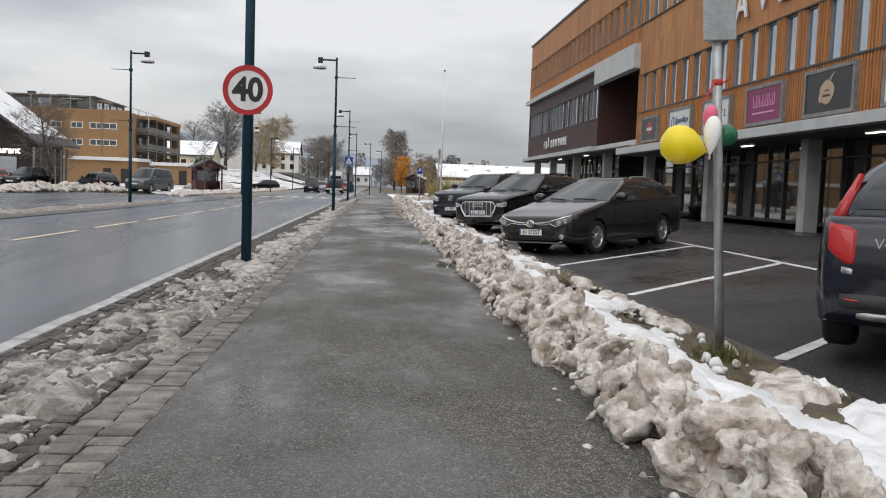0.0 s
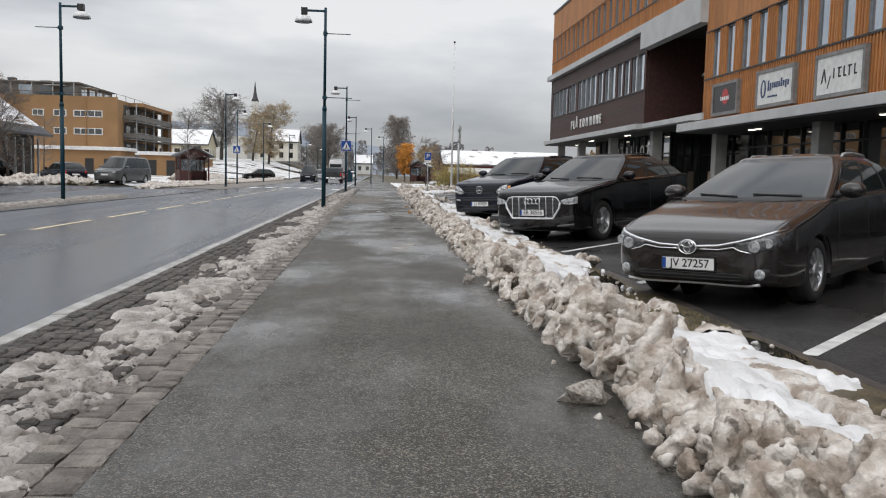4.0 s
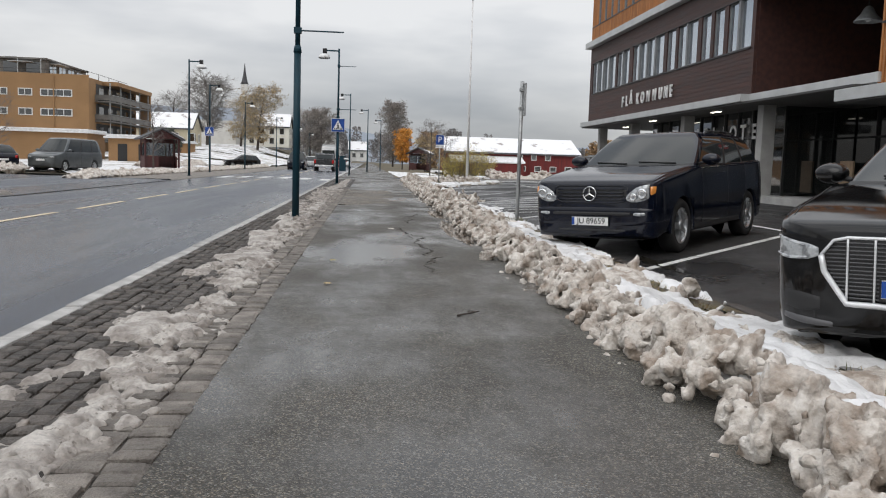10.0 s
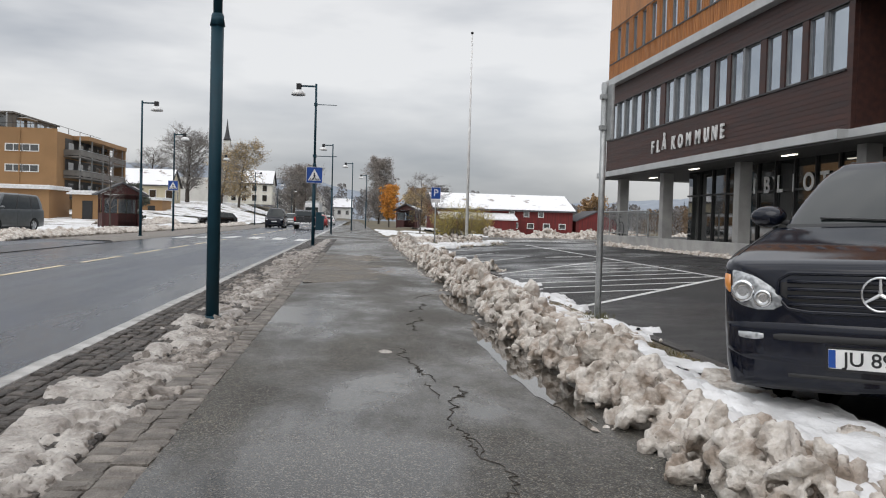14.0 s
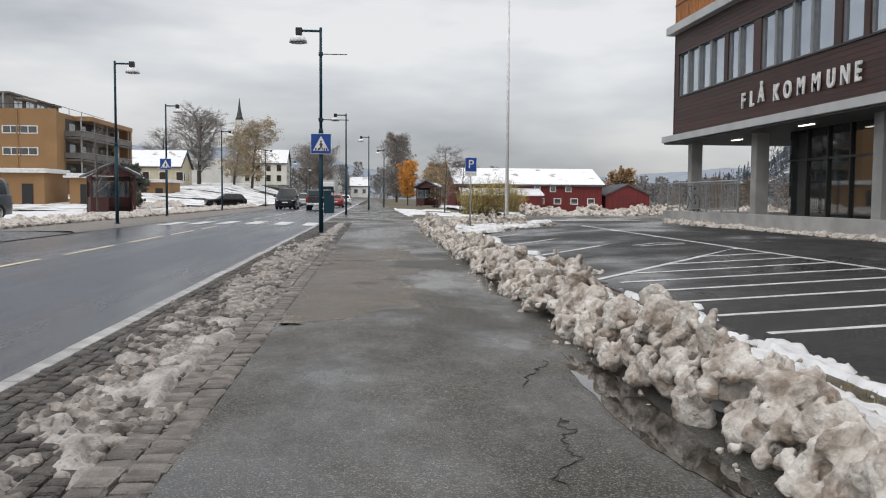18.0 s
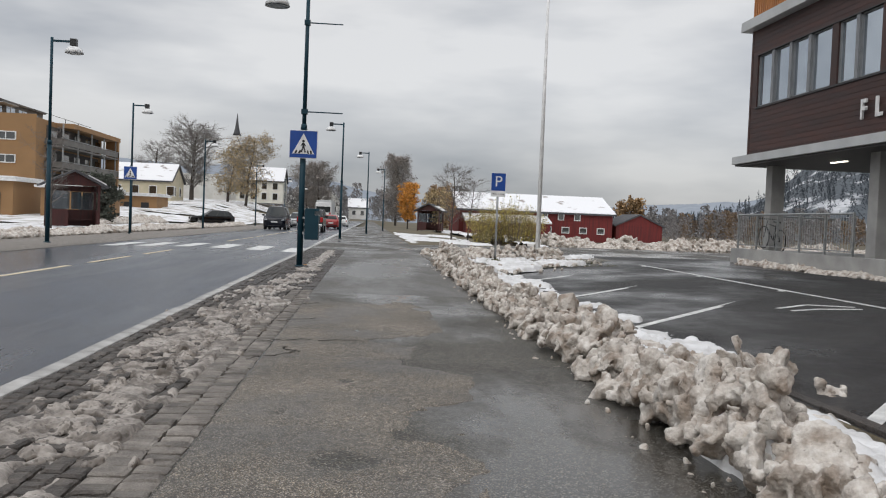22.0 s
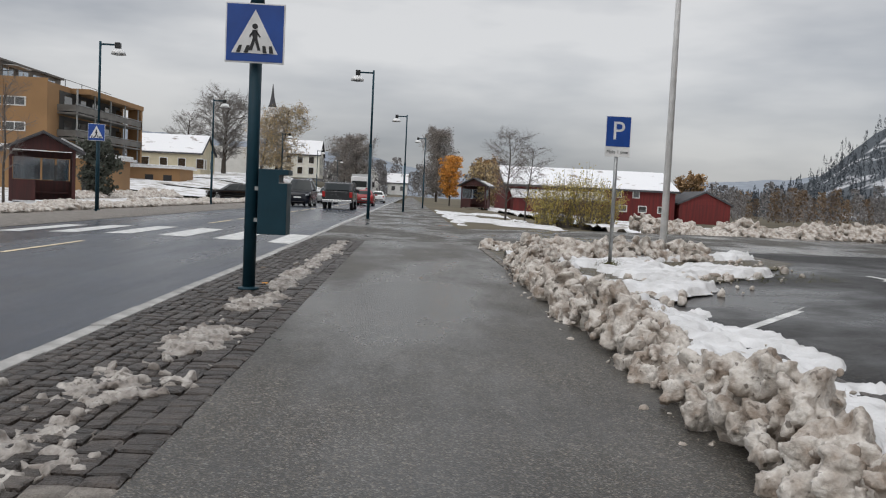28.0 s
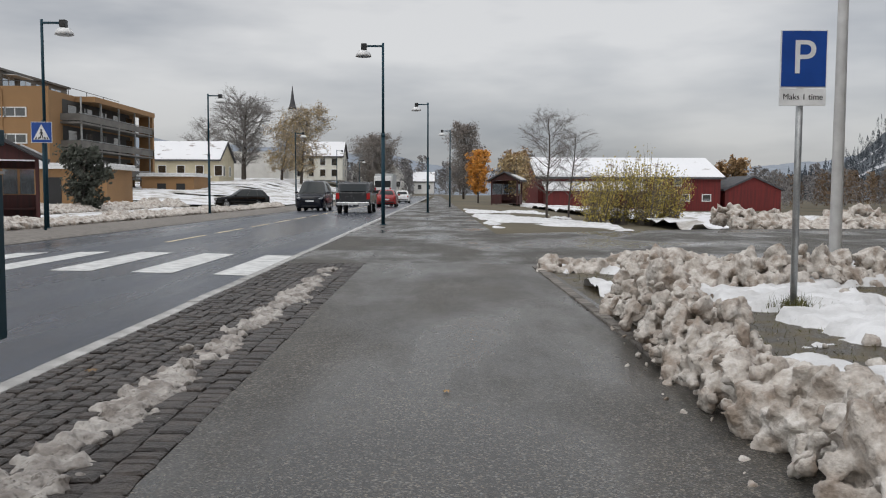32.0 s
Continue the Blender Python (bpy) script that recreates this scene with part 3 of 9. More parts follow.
for i in range(66):
    s = new("kerb_stone", low_kerb_mesh)
    s.parent = park_kerb
    s.matrix_basis = pose(PARK_KERB - 0.15 + i * 0.004 + rnd.uniform(-0.01, 0.01), -6 + i, -0.068 + rnd.uniform(-0.01, 0.01), 0, rnd.uniform(-2, 2), rnd.uniform(-0.6, 0.6))
strip("verge", [(2.0, -0.03), (2.7, -0.015), (PARK_KERB - 0.15, -0.05)], -12, 58, M["verge_grass"], "wet brown grass verge")


# ---- the municipal building ----
FX = 12.55            # street face
Y0, Y1 = 8.0, 63.6    # its ends
ROOF = 11.75
PASS0, PASS1 = 37.6, 44.2
town_hall = thing("office_building", "three-storey office building, orange timber over a dark brown floor", "building")
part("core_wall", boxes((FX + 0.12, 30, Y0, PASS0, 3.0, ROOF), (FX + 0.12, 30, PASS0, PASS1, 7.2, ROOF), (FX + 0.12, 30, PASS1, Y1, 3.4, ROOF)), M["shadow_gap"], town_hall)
part("roof", boxes((FX - 0.06, 30.1, Y0 - 0.1, Y1 + 0.1, ROOF, ROOF + 0.14)), M["frame"], town_hall, "thin dark roof edge")
for w_ in ((FX + 0.1, 22, PASS1 - 0.06, PASS1, 3.5, 7.2), (FX + 0.1, 22, PASS0, PASS0 + 0.06, 3.2, 7.2), (21.9, 22, PASS0 + 0.06, PASS1 - 0.06, 3.2, 7.2)):
    part("passage_wall", boxes(w_), M["brown_wood"], town_hall, "dark brown recess wall")
part("ledge", boxes((FX - 0.38, FX + 0.2, PASS1 - 0.1, Y1 + 0.28, 3.26, 3.50), (FX - 0.1, 22, PASS0 - 0.1, PASS1, 3.26, 3.50)), M["fascia"], town_hall, "pale grey projecting slab edge", 0.012)
part("ledge", boxes((FX - 0.75, FX + 0.2, Y0 - 0.1, PASS0 + 0.55, 2.82, 3.10)), M["fascia"], town_hall, "pale grey canopy edge", 0.012)
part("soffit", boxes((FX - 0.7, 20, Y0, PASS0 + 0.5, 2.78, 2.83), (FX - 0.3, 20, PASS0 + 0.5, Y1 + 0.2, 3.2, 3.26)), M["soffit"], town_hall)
part("cornice", boxes((FX - 0.30, FX + 0.2, PASS1 - 0.05, Y1 + 0.25, 7.42, 7.72)), M["fascia"], town_hall, "pale grey string course", 0.012)
part("fascia_beam", boxes((FX - 0.30, FX + 0.1, PASS0 - 0.05, PASS1 + 0.02, 6.65, 7.72)), M["fascia"], town_hall, "deep pale fascia over the recess", 0.012)


def holes(y0, y1, z0, z1, openings):
    """The pieces of a wall y0..y1, z0..z1 left round openings that share one height band."""
    out, y = [], y0
    za, zb = openings[0][2:]
    for a, b, *_ in sorted(openings):
        if a > y:
            out.append((y, a, z0, z1))
        out += [(a, b, z0, za), (a, b, zb, z1)]
        y = b
    if y1 > y:
        out.append((y, y1, z0, z1))
    return [o for o in out if o[3] - o[2] > 0.01]


def batten_spans(y, z0, z1, openings, width):
    spans = [(z0, z1)]
    for a, b, za, zb in openings:
        if a - width < y < b:
            spans = [s for lo, hi in spans for s in ((lo, min(hi, za)), (max(lo, zb), hi)) if s[1] - s[0] > 0.02]
    return spans


BATTENS = {}


def single_battens(y0, y1, z0, z1, openings, pitch, width):
    """Upright battens, each a piece of its own; those of one length share their mesh."""
    y = y0
    while y < y1:
        for lo, hi in batten_spans(y, z0, z1, openings, width):
            key = (round(lo, 3), round(hi, 3))
            if key not in BATTENS:
                BATTENS[key] = finish(boxes((FX - 0.035, FX + 0.005, 0, width, lo, hi)), "batten", M["orange_wood"])
            ob = new("batten", BATTENS[key])
            ob.parent = town_hall
            ob.matrix_basis = pose(0, float(y), 0)
        y += pitch


def battens(y0, y1, z0, z1, openings, pitch, width, bm=None):
    """Upright battens over a wall field, cut out round the openings."""
    bm = bm or bmesh.new()
    y = y0
    while y < y1:
        spans = [(z0, z1)]
        for a, b, za, zb in openings:
            if a - width < y < b:
                spans = [s for lo, hi in spans for s in ((lo, min(hi, za)), (max(lo, zb), hi)) if s[1] - s[0] > 0.02]
        for lo, hi in spans:
            box(bm, FX - 0.035, FX + 0.005, y, y + width, lo, hi)
        y += pitch
    return bm


def window_unit(y0, y1, z0, z1, glass_mat, deep=0.10, frame_mat=None):
    w = part("window", boxes((FX + deep, FX + deep + 0.03, y0, y1, z0, z1)), glass_mat, town_hall)
    fm = frame_mat or M["grey_frame"]
    t = 0.05
    part("window_frame", boxes((FX + deep - 0.05, FX + deep + 0.04, y0, y0 + t, z0, z1), (FX + deep - 0.05, FX + deep + 0.04, y1 - t, y1, z0, z1),
                               (FX + deep - 0.05, FX + deep + 0.04, y0, y1, z0, z0 + t), (FX + deep - 0.05, FX + deep + 0.04, y0, y1, z1 - t, z1)), fm, w)
    return w


# brown first floor: long boards, one window band of uneven panes
rb = random.Random(7)
band = []
for y_far, y_near, panes in ((63.2, 59.05, 4), (58.75, 56.9, 2), (56.4, 52.35, 4), (52.0, 51.05, 1), (50.8, 48.85, 2), (48.5, 47.65, 1), (47.4, 46.55, 1), (46.25, 44.45, 2)):
    w_ = (y_far - y_near) / panes
    for k in range(panes):
        band.append((y_far - (k + 1) * w_ + (0.14 if k < panes - 1 else 0), y_far - k * w_, 5.0, 6.62))
for a, b, za, zb in band:
    window_unit(a, b, za, zb, M["window"])
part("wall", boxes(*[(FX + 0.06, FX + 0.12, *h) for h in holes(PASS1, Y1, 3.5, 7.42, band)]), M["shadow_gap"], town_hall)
for zone in ((3.5, 5.0), (6.6, 7.42)):
    z = zone[0]
    while z < zone[1] - 0.02:
        h = min(0.145, zone[1] - z)
        yy = PASS1
        while yy < Y1:
            ln = min(rb.uniform(3.2, 5.2), Y1 - yy)
            part("board", boxes((FX, FX + 0.06, yy, yy + ln - 0.004, z, z + h - 0.006)), M["brown_wood"], town_hall)
            yy += ln
        z += 0.145
for lo, hi in [(b[1], a[0]) for a, b in zip(band, band[1:])] + [(PASS1, band[-1][0]), (band[0][1], Y1)]:
    if hi - lo > 0.01:
        part("pier", boxes((FX, FX + 0.06, lo, hi, 5.0, 6.62)), M["brown_wood"] if hi - lo > 0.2 else M["grey_frame"], town_hall)
part("sill", boxes((FX - 0.04, FX + 0.1, band[-1][0], band[0][1], 4.95, 5.0), (FX - 0.02, FX + 0.1, band[-1][0], band[0][1], 6.6, 6.63)), M["frame"], town_hall)
part("corner_trim", boxes((FX - 0.01, FX + 0.2, PASS1 - 0.02, PASS1 + 0.08, 3.5, 7.42)), M["brown_wood"], town_hall)
part("corner_trim", boxes((FX - 0.01, FX + 0.2, Y1 - 0.06, Y1 + 0.04, 3.5, 7.42)), M["brown_wood"], town_hall)

# orange storeys: slit windows between battens
upper = [(yy, yy + 0.56, 8.55, 10.05) for yy in np.arange(9.0, 63.0, 1.105)]
middle = [(yy, yy + 0.60, 4.66, 6.26) for yy in np.arange(8.9, 36.9, 1.145)]
for wins in (upper, middle):
    for a, b, za, zb in wins:
        window_unit(float(a), float(b), za, zb, M["window"], 0.08)
part("wall", boxes(*[(FX, FX + 0.12, *h) for h in holes(PASS0, Y1, 7.72, ROOF, [u for u in upper if u[0] > PASS0])]), M["orange_wood"], town_hall)
part("wall", boxes(*[(FX, FX + 0.12, *h) for h in holes(Y0, PASS0, 7.5, ROOF, [u for u in upper if u[0] <= PASS0 - 0.7])]), M["orange_wood"], town_hall)
part("wall", boxes(*[(FX, FX + 0.12, *h) for h in holes(Y0, PASS0, 3.10, 7.5, middle)]), M["orange_wood"], town_hall)
for k in range(14):
    a = Y0 + k * (PASS0 - Y0) / 14
    b = a + (PASS0 - Y0) / 14 - 0.02
    single_battens(a, b, 3.12, 6.34, middle, 0.135, 0.062)
tall = battens(PASS0, Y1, 7.74, 8.5, [], 0.135, 0.062)
battens(PASS0, Y1, 8.5, 10.15, upper, 0.135, 0.062, tall)
tagged(part("timber_cladding", tall, M["orange_wood"], town_hall), "orange upright timber battens of the top storey", "", "", "stuff")
part("sill", boxes((FX - 0.05, FX + 0.08, Y0, PASS0, 4.61, 4.66), (FX - 0.05, FX + 0.08, Y0, Y1, 8.50, 8.55), (FX - 0.05, FX + 0.08, Y0, Y1, 10.1, 10.13), (FX - 0.05, FX + 0.08, Y0, PASS0, 6.26, 6.30)), M["frame"], town_hall)
part("end_wall", boxes((FX + 0.12, 30, Y1, Y1 + 0.05, 7.72, ROOF)), M["orange_wood"], town_hall)
part("end_wall", boxes((FX + 0.12, 30, Y1, Y1 + 0.05, 3.5, 7.42)), M["brown_wood"], town_hall)

# ground floor: concrete columns, glazed wall set back behind them
for y in (10.2, 17.0, 23.8, 30.7, 37.6, 44.4, 51.0, 57.6, 63.0):
    top = 2.8 if y < 38 else 3.22
    part("column", boxes((13.0, 13.42, y - 0.2, y + 0.2, 0.05, top)), M["concrete"], town_hall, "square grey concrete column", 0.015)
GX = 13.9
part("floor_slab", boxes((13.6, 30, Y0, PASS0 + 0.4, 0.0, 0.16), (FX - 0.05, 30, PASS0 + 0.4, Y1 + 0.2, 0.0, 0.36)), M["concrete"], town_hall, "low concrete plinth")
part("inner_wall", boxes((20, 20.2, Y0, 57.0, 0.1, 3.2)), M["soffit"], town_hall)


def glazing(x, y0, y1, top):
    """A run of tall panes between dark mullions, facing the street."""
    n = max(1, round((y1 - y0) / 1.1))
    for k in range(n):
        a, b = y0 + (y1 - y0) * k / n, y0 + (y1 - y0) * (k + 1) / n
        part("glass_pane", boxes((x, x + 0.03, a + 0.03, b - 0.03, 0.42, top)), M["dark_glass"], town_hall)
        part("mullion", boxes((x - 0.07, x + 0.05, a - 0.03, a + 0.03, 0.3, top)), M["frame"], town_hall)
    part("transom", boxes((x - 0.06, x + 0.05, y0, y1, 0.32, 0.42)), M["frame"], town_hall)
    part("transom", boxes((x - 0.06, x + 0.05, y0, y1, 2.25, 2.31)), M["frame"], town_hall)


glazing(GX, Y0, 37.4, 2.78)
glazing(16.2, 37.5, 44.3, 3.2)
glazing(GX, 44.4, 57.0, 3.2)
for y in (37.4, 44.36):
    part("return_glass", boxes((GX, 16.2, y, y + 0.03, 0.4, 2.78 if y < 40 else 3.2)), M["dark_glass"], town_hall)
part("end_glass", boxes((GX, 22, 56.97, 57.0, 0.4, 3.2)), M["dark_glass"], town_hall)


# ---- street furniture ----
def street_lamp(y, x, side, height=5.9, banner=True, arm=0.62):
    """Tall tapered column with a short square arm, a box and a white bell shade."""
    ob = thing("street_lamp", "dark teal street lamp with a white bell shade", "street lamp", "street lamps", pose(x, y, 0))
    bm = tube(bmesh.new(), (0, 0, 0), (0, 0, 3.0), 0.065, 0.062, 14)
    part("column", bm, M["pole"], ob)
    part("upper_column", tube(bmesh.new(), (0, 0, 2.98), (0, 0, height), 0.045, 0.04, 12), M["pole"], ob)
    part("collar", tube(bmesh.new(), (0, 0, 2.9), (0, 0, 3.02), 0.075, 0.055, 14), M["pole"], ob)
    part("base_plate", lathe(bmesh.new(), [(0.11, 0.0), (0.11, 0.02), (0.075, 0.03)], 16), M["pole"], ob)
    part("arm", boxes((min(0, side * arm), max(0, side * arm), -0.025, 0.025, height - 0.13, height - 0.07)), M["pole"], ob)
    part("gear_box", boxes((side * arm - 0.09, side * arm + 0.09, -0.09, 0.09, height - 0.22, height - 0.02)), M["black"], ob, "small black box at the arm's end", 0.008)
    sh = part("shade", lathe(bmesh.new(), [(0.03, 0.06), (0.12, 0.05), (0.19, 0.02), (0.24, -0.06), (0.26, -0.14), (0.25, -0.14), (0.2, -0.06), (0.02, 0.0)], 22, (side * (arm + 0.02), 0, height - 0.30)), M["white"], ob, "white bell-shaped shade")
    part("lens", lathe(bmesh.new(), [(0.22, 0.0), (0.22, 0.02)], 18, (side * (arm + 0.02), 0, height - 0.45)), M["galv"], sh)
    if banner:
        part("banner_rod", tube(bmesh.new(), (0, 0, height - 0.75), (-side * 0.75, 0, height - 0.75), 0.014, 0.012, 6), M["pole"], ob)
        part("banner_rod", tube(bmesh.new(), (0, 0, 3.28), (-side * 0.8, 0, 3.28), 0.014, 0.012, 6), M["pole"], ob)
        part("rod_clamp", boxes((-0.065, 0.065, -0.065, 0.065, 3.23, 3.33)), M["pole"], ob)
        part("rod_clamp", boxes((-0.06, 0.06, -0.06, 0.06, height - 0.8, height - 0.7)), M["pole"], ob)
    return ob


street_lamp(33.8, -0.60, -1)
street_lamp(56.1, -0.70, -1)
for y, x in ((81.2, -0.73), (99.0, 0.55), (118.0, 2.05)):
    street_lamp(y, x, -1, 5.95, False)
for y, x in ((35.3, -8.72), (63.7, -8.70), (96, -10.5), (122, -10.5), (150, -10.5), (178, -10.5)):
    street_lamp(y, x, 1, 6.02, y < 50)


def sign_post(x, y, height, r=0.032, m="galv", label="", z=-0.05):
    ob = thing("sign_post", label, "sign post", "", pose(x, y, z))
    part("post", tube(bmesh.new(), (0, 0, 0), (0, 0, height), r, r, 12), M[m], ob)
    return ob


def disc(bm, r, y0, y1, n=36, inner=0.0):
    pts = [(math.cos(2 * math.pi * i / n), math.sin(2 * math.pi * i / n)) for i in range(n)]
    if not inner:
        return extrude(bm, [(r * c, r * s) for c, s in pts], y1 - y0, lambda u, v, w: (u, y0 + w, v))
    rings = [[bm.verts.new((q * c, yy, q * s)) for c, s in pts] for q, yy in ((inner, y0), (r, y0), (r, y1), (inner, y1))]
    for a, b in zip(rings, rings[1:] + rings[:1]):
        for i in range(n):
            bm.faces.new((a[i], a[(i + 1) % n], b[(i + 1) % n], b[i]))
    return bm


speed = thing("speed_limit_sign", "round red-rimmed 40 speed sign on a dark teal post", "traffic sign", "", pose(-0.68, 11.9, 0))
part("post", tube(bmesh.new(), (0, 0, 0), (0, 0, 5.9), 0.065, 0.055, 16), M["pole"], speed)
part("base_plate", lathe(bmesh.new(), [(0.11, 0.0), (0.11, 0.02), (0.075, 0.03)], 16), M["pole"], speed)
face = part("sign_face", disc(bmesh.new(), 0.30, -0.098, -0.085), M["white"], speed, "", 0, pose(0, 0, 2.18))
part("rim", disc(bmesh.new(), 0.31, -0.104, -0.099, 40, 0.245), M["red"], face, "red rim")
lettering("number", "40", 0.40, M["black"], face, pose(0, -0.101, -0.005, 90) @ Matrix.Diagonal((0.92, 1, 1, 1)), "black number 40", 0.002, 0.014)
part("bracket", boxes((-0.1, 0.1, -0.085, -0.05, 0.1, 0.13), (-0.1, 0.1, -0.085, -0.05, -0.13, -0.1)), M["galv"], face)


def crossing_sign(x, y, z, size, facing=1, post=True):
    ob = thing("pedestrian_crossing_sign", "blue square pedestrian crossing sign with a white triangle", "traffic sign", "crossing signs", pose(x, y, 0))
    s = size / 2
    pl = part("sign_face", boxes((-s, s, -0.095, -0.08, -s, s)), M["white"], ob, "", 0.004, pose(0, 0, z))
    part("blue_field", boxes((-s + 0.015, s - 0.015, -0.099, -0.0955, -s + 0.015, s - 0.015)), M["blue"], pl, "blue field")
    part("triangle", extrude(bmesh.new(), [(-0.78 * s, -0.68 * s), (0.78 * s, -0.68 * s), (0, 0.78 * s)], 0.003, lambda u, v, w: (u, -0.103 + w, v)), M["white"], pl, "white triangle")
    fig = bmesh.new()
    q = lambda *p: extrude(fig, [(a * s, b * s) for a, b in p], 0.003, lambda u, v, w: (u, -0.1075 + w, v))
    q((-0.09, 0.10), (0.08, 0.10), (0.09, -0.2), (-0.07, -0.2))
    q((-0.07, -0.2), (0.03, -0.2), (-0.08, -0.58), (-0.2, -0.58))
    q((-0.01, -0.2), (0.09, -0.2), (0.2, -0.58), (0.1, -0.58))
    q((0.06, 0.08), (0.2, -0.12), (0.16, -0.15), (0.03, 0.02))
    q((-0.07, 0.08), (-0.2, -0.12), (-0.16, -0.15), (-0.03, 0.02))
    q(*[(0.095 * math.cos(a * 0.63), 0.22 + 0.095 * math.sin(a * 0.63)) for a in range(10)])
    part("pictogram", fig, M["black"], pl, "black walking figure pictogram")
    for a in (-0.62, -0.36, 0.28, 0.5):
        st = extrude(bmesh.new(), [(a * s, -0.66 * s), ((a + 0.14) * s, -0.66 * s), ((a + 0.14 + (0.06 if a < 0 else -0.06)) * s, -0.42 * s), ((a + 0.04 + (0.06 if a < 0 else -0.06)) * s, -0.42 * s)], 0.003, lambda u, v, w: (u, -0.1075 + w, v))
        part("stripe", st, M["black"], pl)
    part("bracket", boxes((-0.08, 0.08, -0.08, -0.04, -0.2, -0.17), (-0.08, 0.08, -0.08, -0.04, 0.17, 0.2)), M["galv"], pl)
    if post:
        part("post", tube(bmesh.new(), (0, 0, -0.05), (0, 0, z + s + 0.05), 0.04, 0.04, 12), M["pole"], ob)
    return ob


crossing_sign(-0.69, 56.05, 2.58, 0.59, post=False)
crossing_sign(-10.25, 77.7, 2.75, 0.60)
street_lamp(77.8, -10.25, 1, 5.97, False)

bin_ = thing("litter_bin", "dark teal litter bin fixed to the lamp post", "litter bin", "", pose(-0.48, 56.1, 0))
part("bin_body", extrude(bmesh.new(), [(-0.13, 0.58), (0.16, 0.58), (0.16, 1.10), (0.07, 1.10), (0.07, 1.19), (0.17, 1.19), (0.17, 1.24), (-0.13, 1.24)], 0.30, lambda u, v, w: (u, -0.15 + w, v)), M["pole"], bin_, "", 0.006)
part("inner_liner", boxes((0.0, 0.068, -0.13, 0.13, 1.105, 1.185)), M["black"], bin_)
part("slot_rim", boxes((0.075, 0.165, -0.152, 0.152, 1.101, 1.11)), M["galv"], bin_)
part("strap", boxes((-0.22, -0.12, -0.05, 0.05, 0.70, 0.74)), M["galv"], bin_)
part("strap", boxes((-0.22, -0.12, -0.05, 0.05, 1.02, 1.06)), M["galv"], bin_)

parking = thing("parking_sign", "blue square parking sign with white time plate on post", "traffic sign", "", pose(4.25, 61.0, -0.02))
part("post", tube(bmesh.new(), (0, 0, 0), (0, 0, 2.50), 0.03, 0.03, 12), M["galv"], parking)
pf = part("sign_face", boxes((-0.205, 0.205, -0.06, -0.045, -0.25, 0.25)), M["white"], parking, "", 0.006, pose(0, 0, 2.25))
part("blue_field", boxes((-0.195, 0.195, -0.064, -0.0605, -0.24, 0.24)), M["blue"], pf)
lettering("letter", "P", 0.42, M["white"], pf, pose(0, -0.066, 0, 90), "white letter P", 0.002)
tp = part("time_plate", boxes((-0.205, 0.205, -0.06, -0.045, -0.075, 0.075)), M["white"], parking, "white time plate", 0.004, pose(0, 0, 1.92))
lettering("lettering", "Maks 1 time", 0.072, M["black"], tp, pose(0, -0.0625, 0, 90), "", 0.001)

flag = thing("flagpole", "tall white flagpole with a dark knob", "flagpole", "", pose(6.04, 63.97, 0.05))
part("pole", tube(bmesh.new(), (0, 0, 0), (0, 0, 9.7), 0.075, 0.035, 16), M["white"], flag)
part("knob", lathe(bmesh.new(), [(0.01, 0.0), (0.06, 0.03), (0.07, 0.07), (0.05, 0.11), (0.01, 0.13)], 14, (0, 0, 9.7)), M["black"], flag)
part("foot", lathe(bmesh.new(), [(0.14, 0.0), (0.13, 0.12), (0.08, 0.14)], 16), M["white"], flag)

# sign posts at the parking verge, seen from behind
back1 = sign_post(3.5, 34.3, 2.66, 0.035, "galv", "grey steel sign post with a sign seen edge-on")
part("sign_back", boxes((0.02, 0.05, -0.2, 0.2, 2.02, 2.62)), M["galv"], back1, "", 0.006)
part("clamp", boxes((-0.045, 0.05, -0.045, 0.045, 2.14, 2.19), (-0.045, 0.05, -0.045, 0.045, 2.48, 2.53)), M["galv"], back1)


# ---- parked cars ----
def catmull(p, n):
    """Smooth rows of numbers, n steps between each two."""
    p = np.asarray(p, float)
    q = np.concatenate([[2 * p[0] - p[1]], p, [2 * p[-1] - p[-2]]])
    out = []
    for i in range(len(p) - 1):
        a, b, c, d = q[i:i + 4]
        for t in np.arange(n) / n:
            out.append(0.5 * (2 * b + (c - a) * t + (2 * a - 5 * b + 4 * c - d) * t ** 2 + (3 * b - a - 3 * c + d) * t ** 3))
    out.append(p[-1])
    return np.array(out)


NU, NV = 6, 4


def shell(stations):
    """Half of a lower body lofted through stations (x, sill z, sill half-width, shoulder z, shoulder half-width, top half-width, top z)."""
    rows = []
    for x, zb, ws, zl, wl_, wr, zr in stations:
        rows.append([(x, 0, zb), (x, ws * 0.86, zb), (x, ws * 0.985, zb + 0.07), (x, max(ws, wl_) + 0.006, zb + 0.58 * (zl - zb)), (x, wl_, zl),
                     (x, wl_ - 0.35 * (wl_ - wr), zl + 0.62 * (zr - zl)), (x, wr, zr - 0.10 * (zr - zl)), (x, wr * 0.66, zr - 0.01 * (zr - zl)), (x, 0, zr)])
    g = catmull(rows, NU)
    g = np.swapaxes(catmull(np.swapaxes(g, 0, 1), NV), 0, 1)
    g[..., 1] = np.maximum(g[..., 1], 0)
    return g


def sample(g, u, v):
    """A point of a grid of points at fractional row u and column v."""
    i, j = np.clip(u, 0, len(g) - 1.001), np.clip(v, 0, g.shape[1] - 1.001)
    a, b = int(i), int(j)
    s, t = i - a, j - b
    return g[a, b] * (1 - s) * (1 - t) + g[a + 1, b] * s * (1 - t) + g[a, b + 1] * (1 - s) * t + g[a + 1, b + 1] * s * t


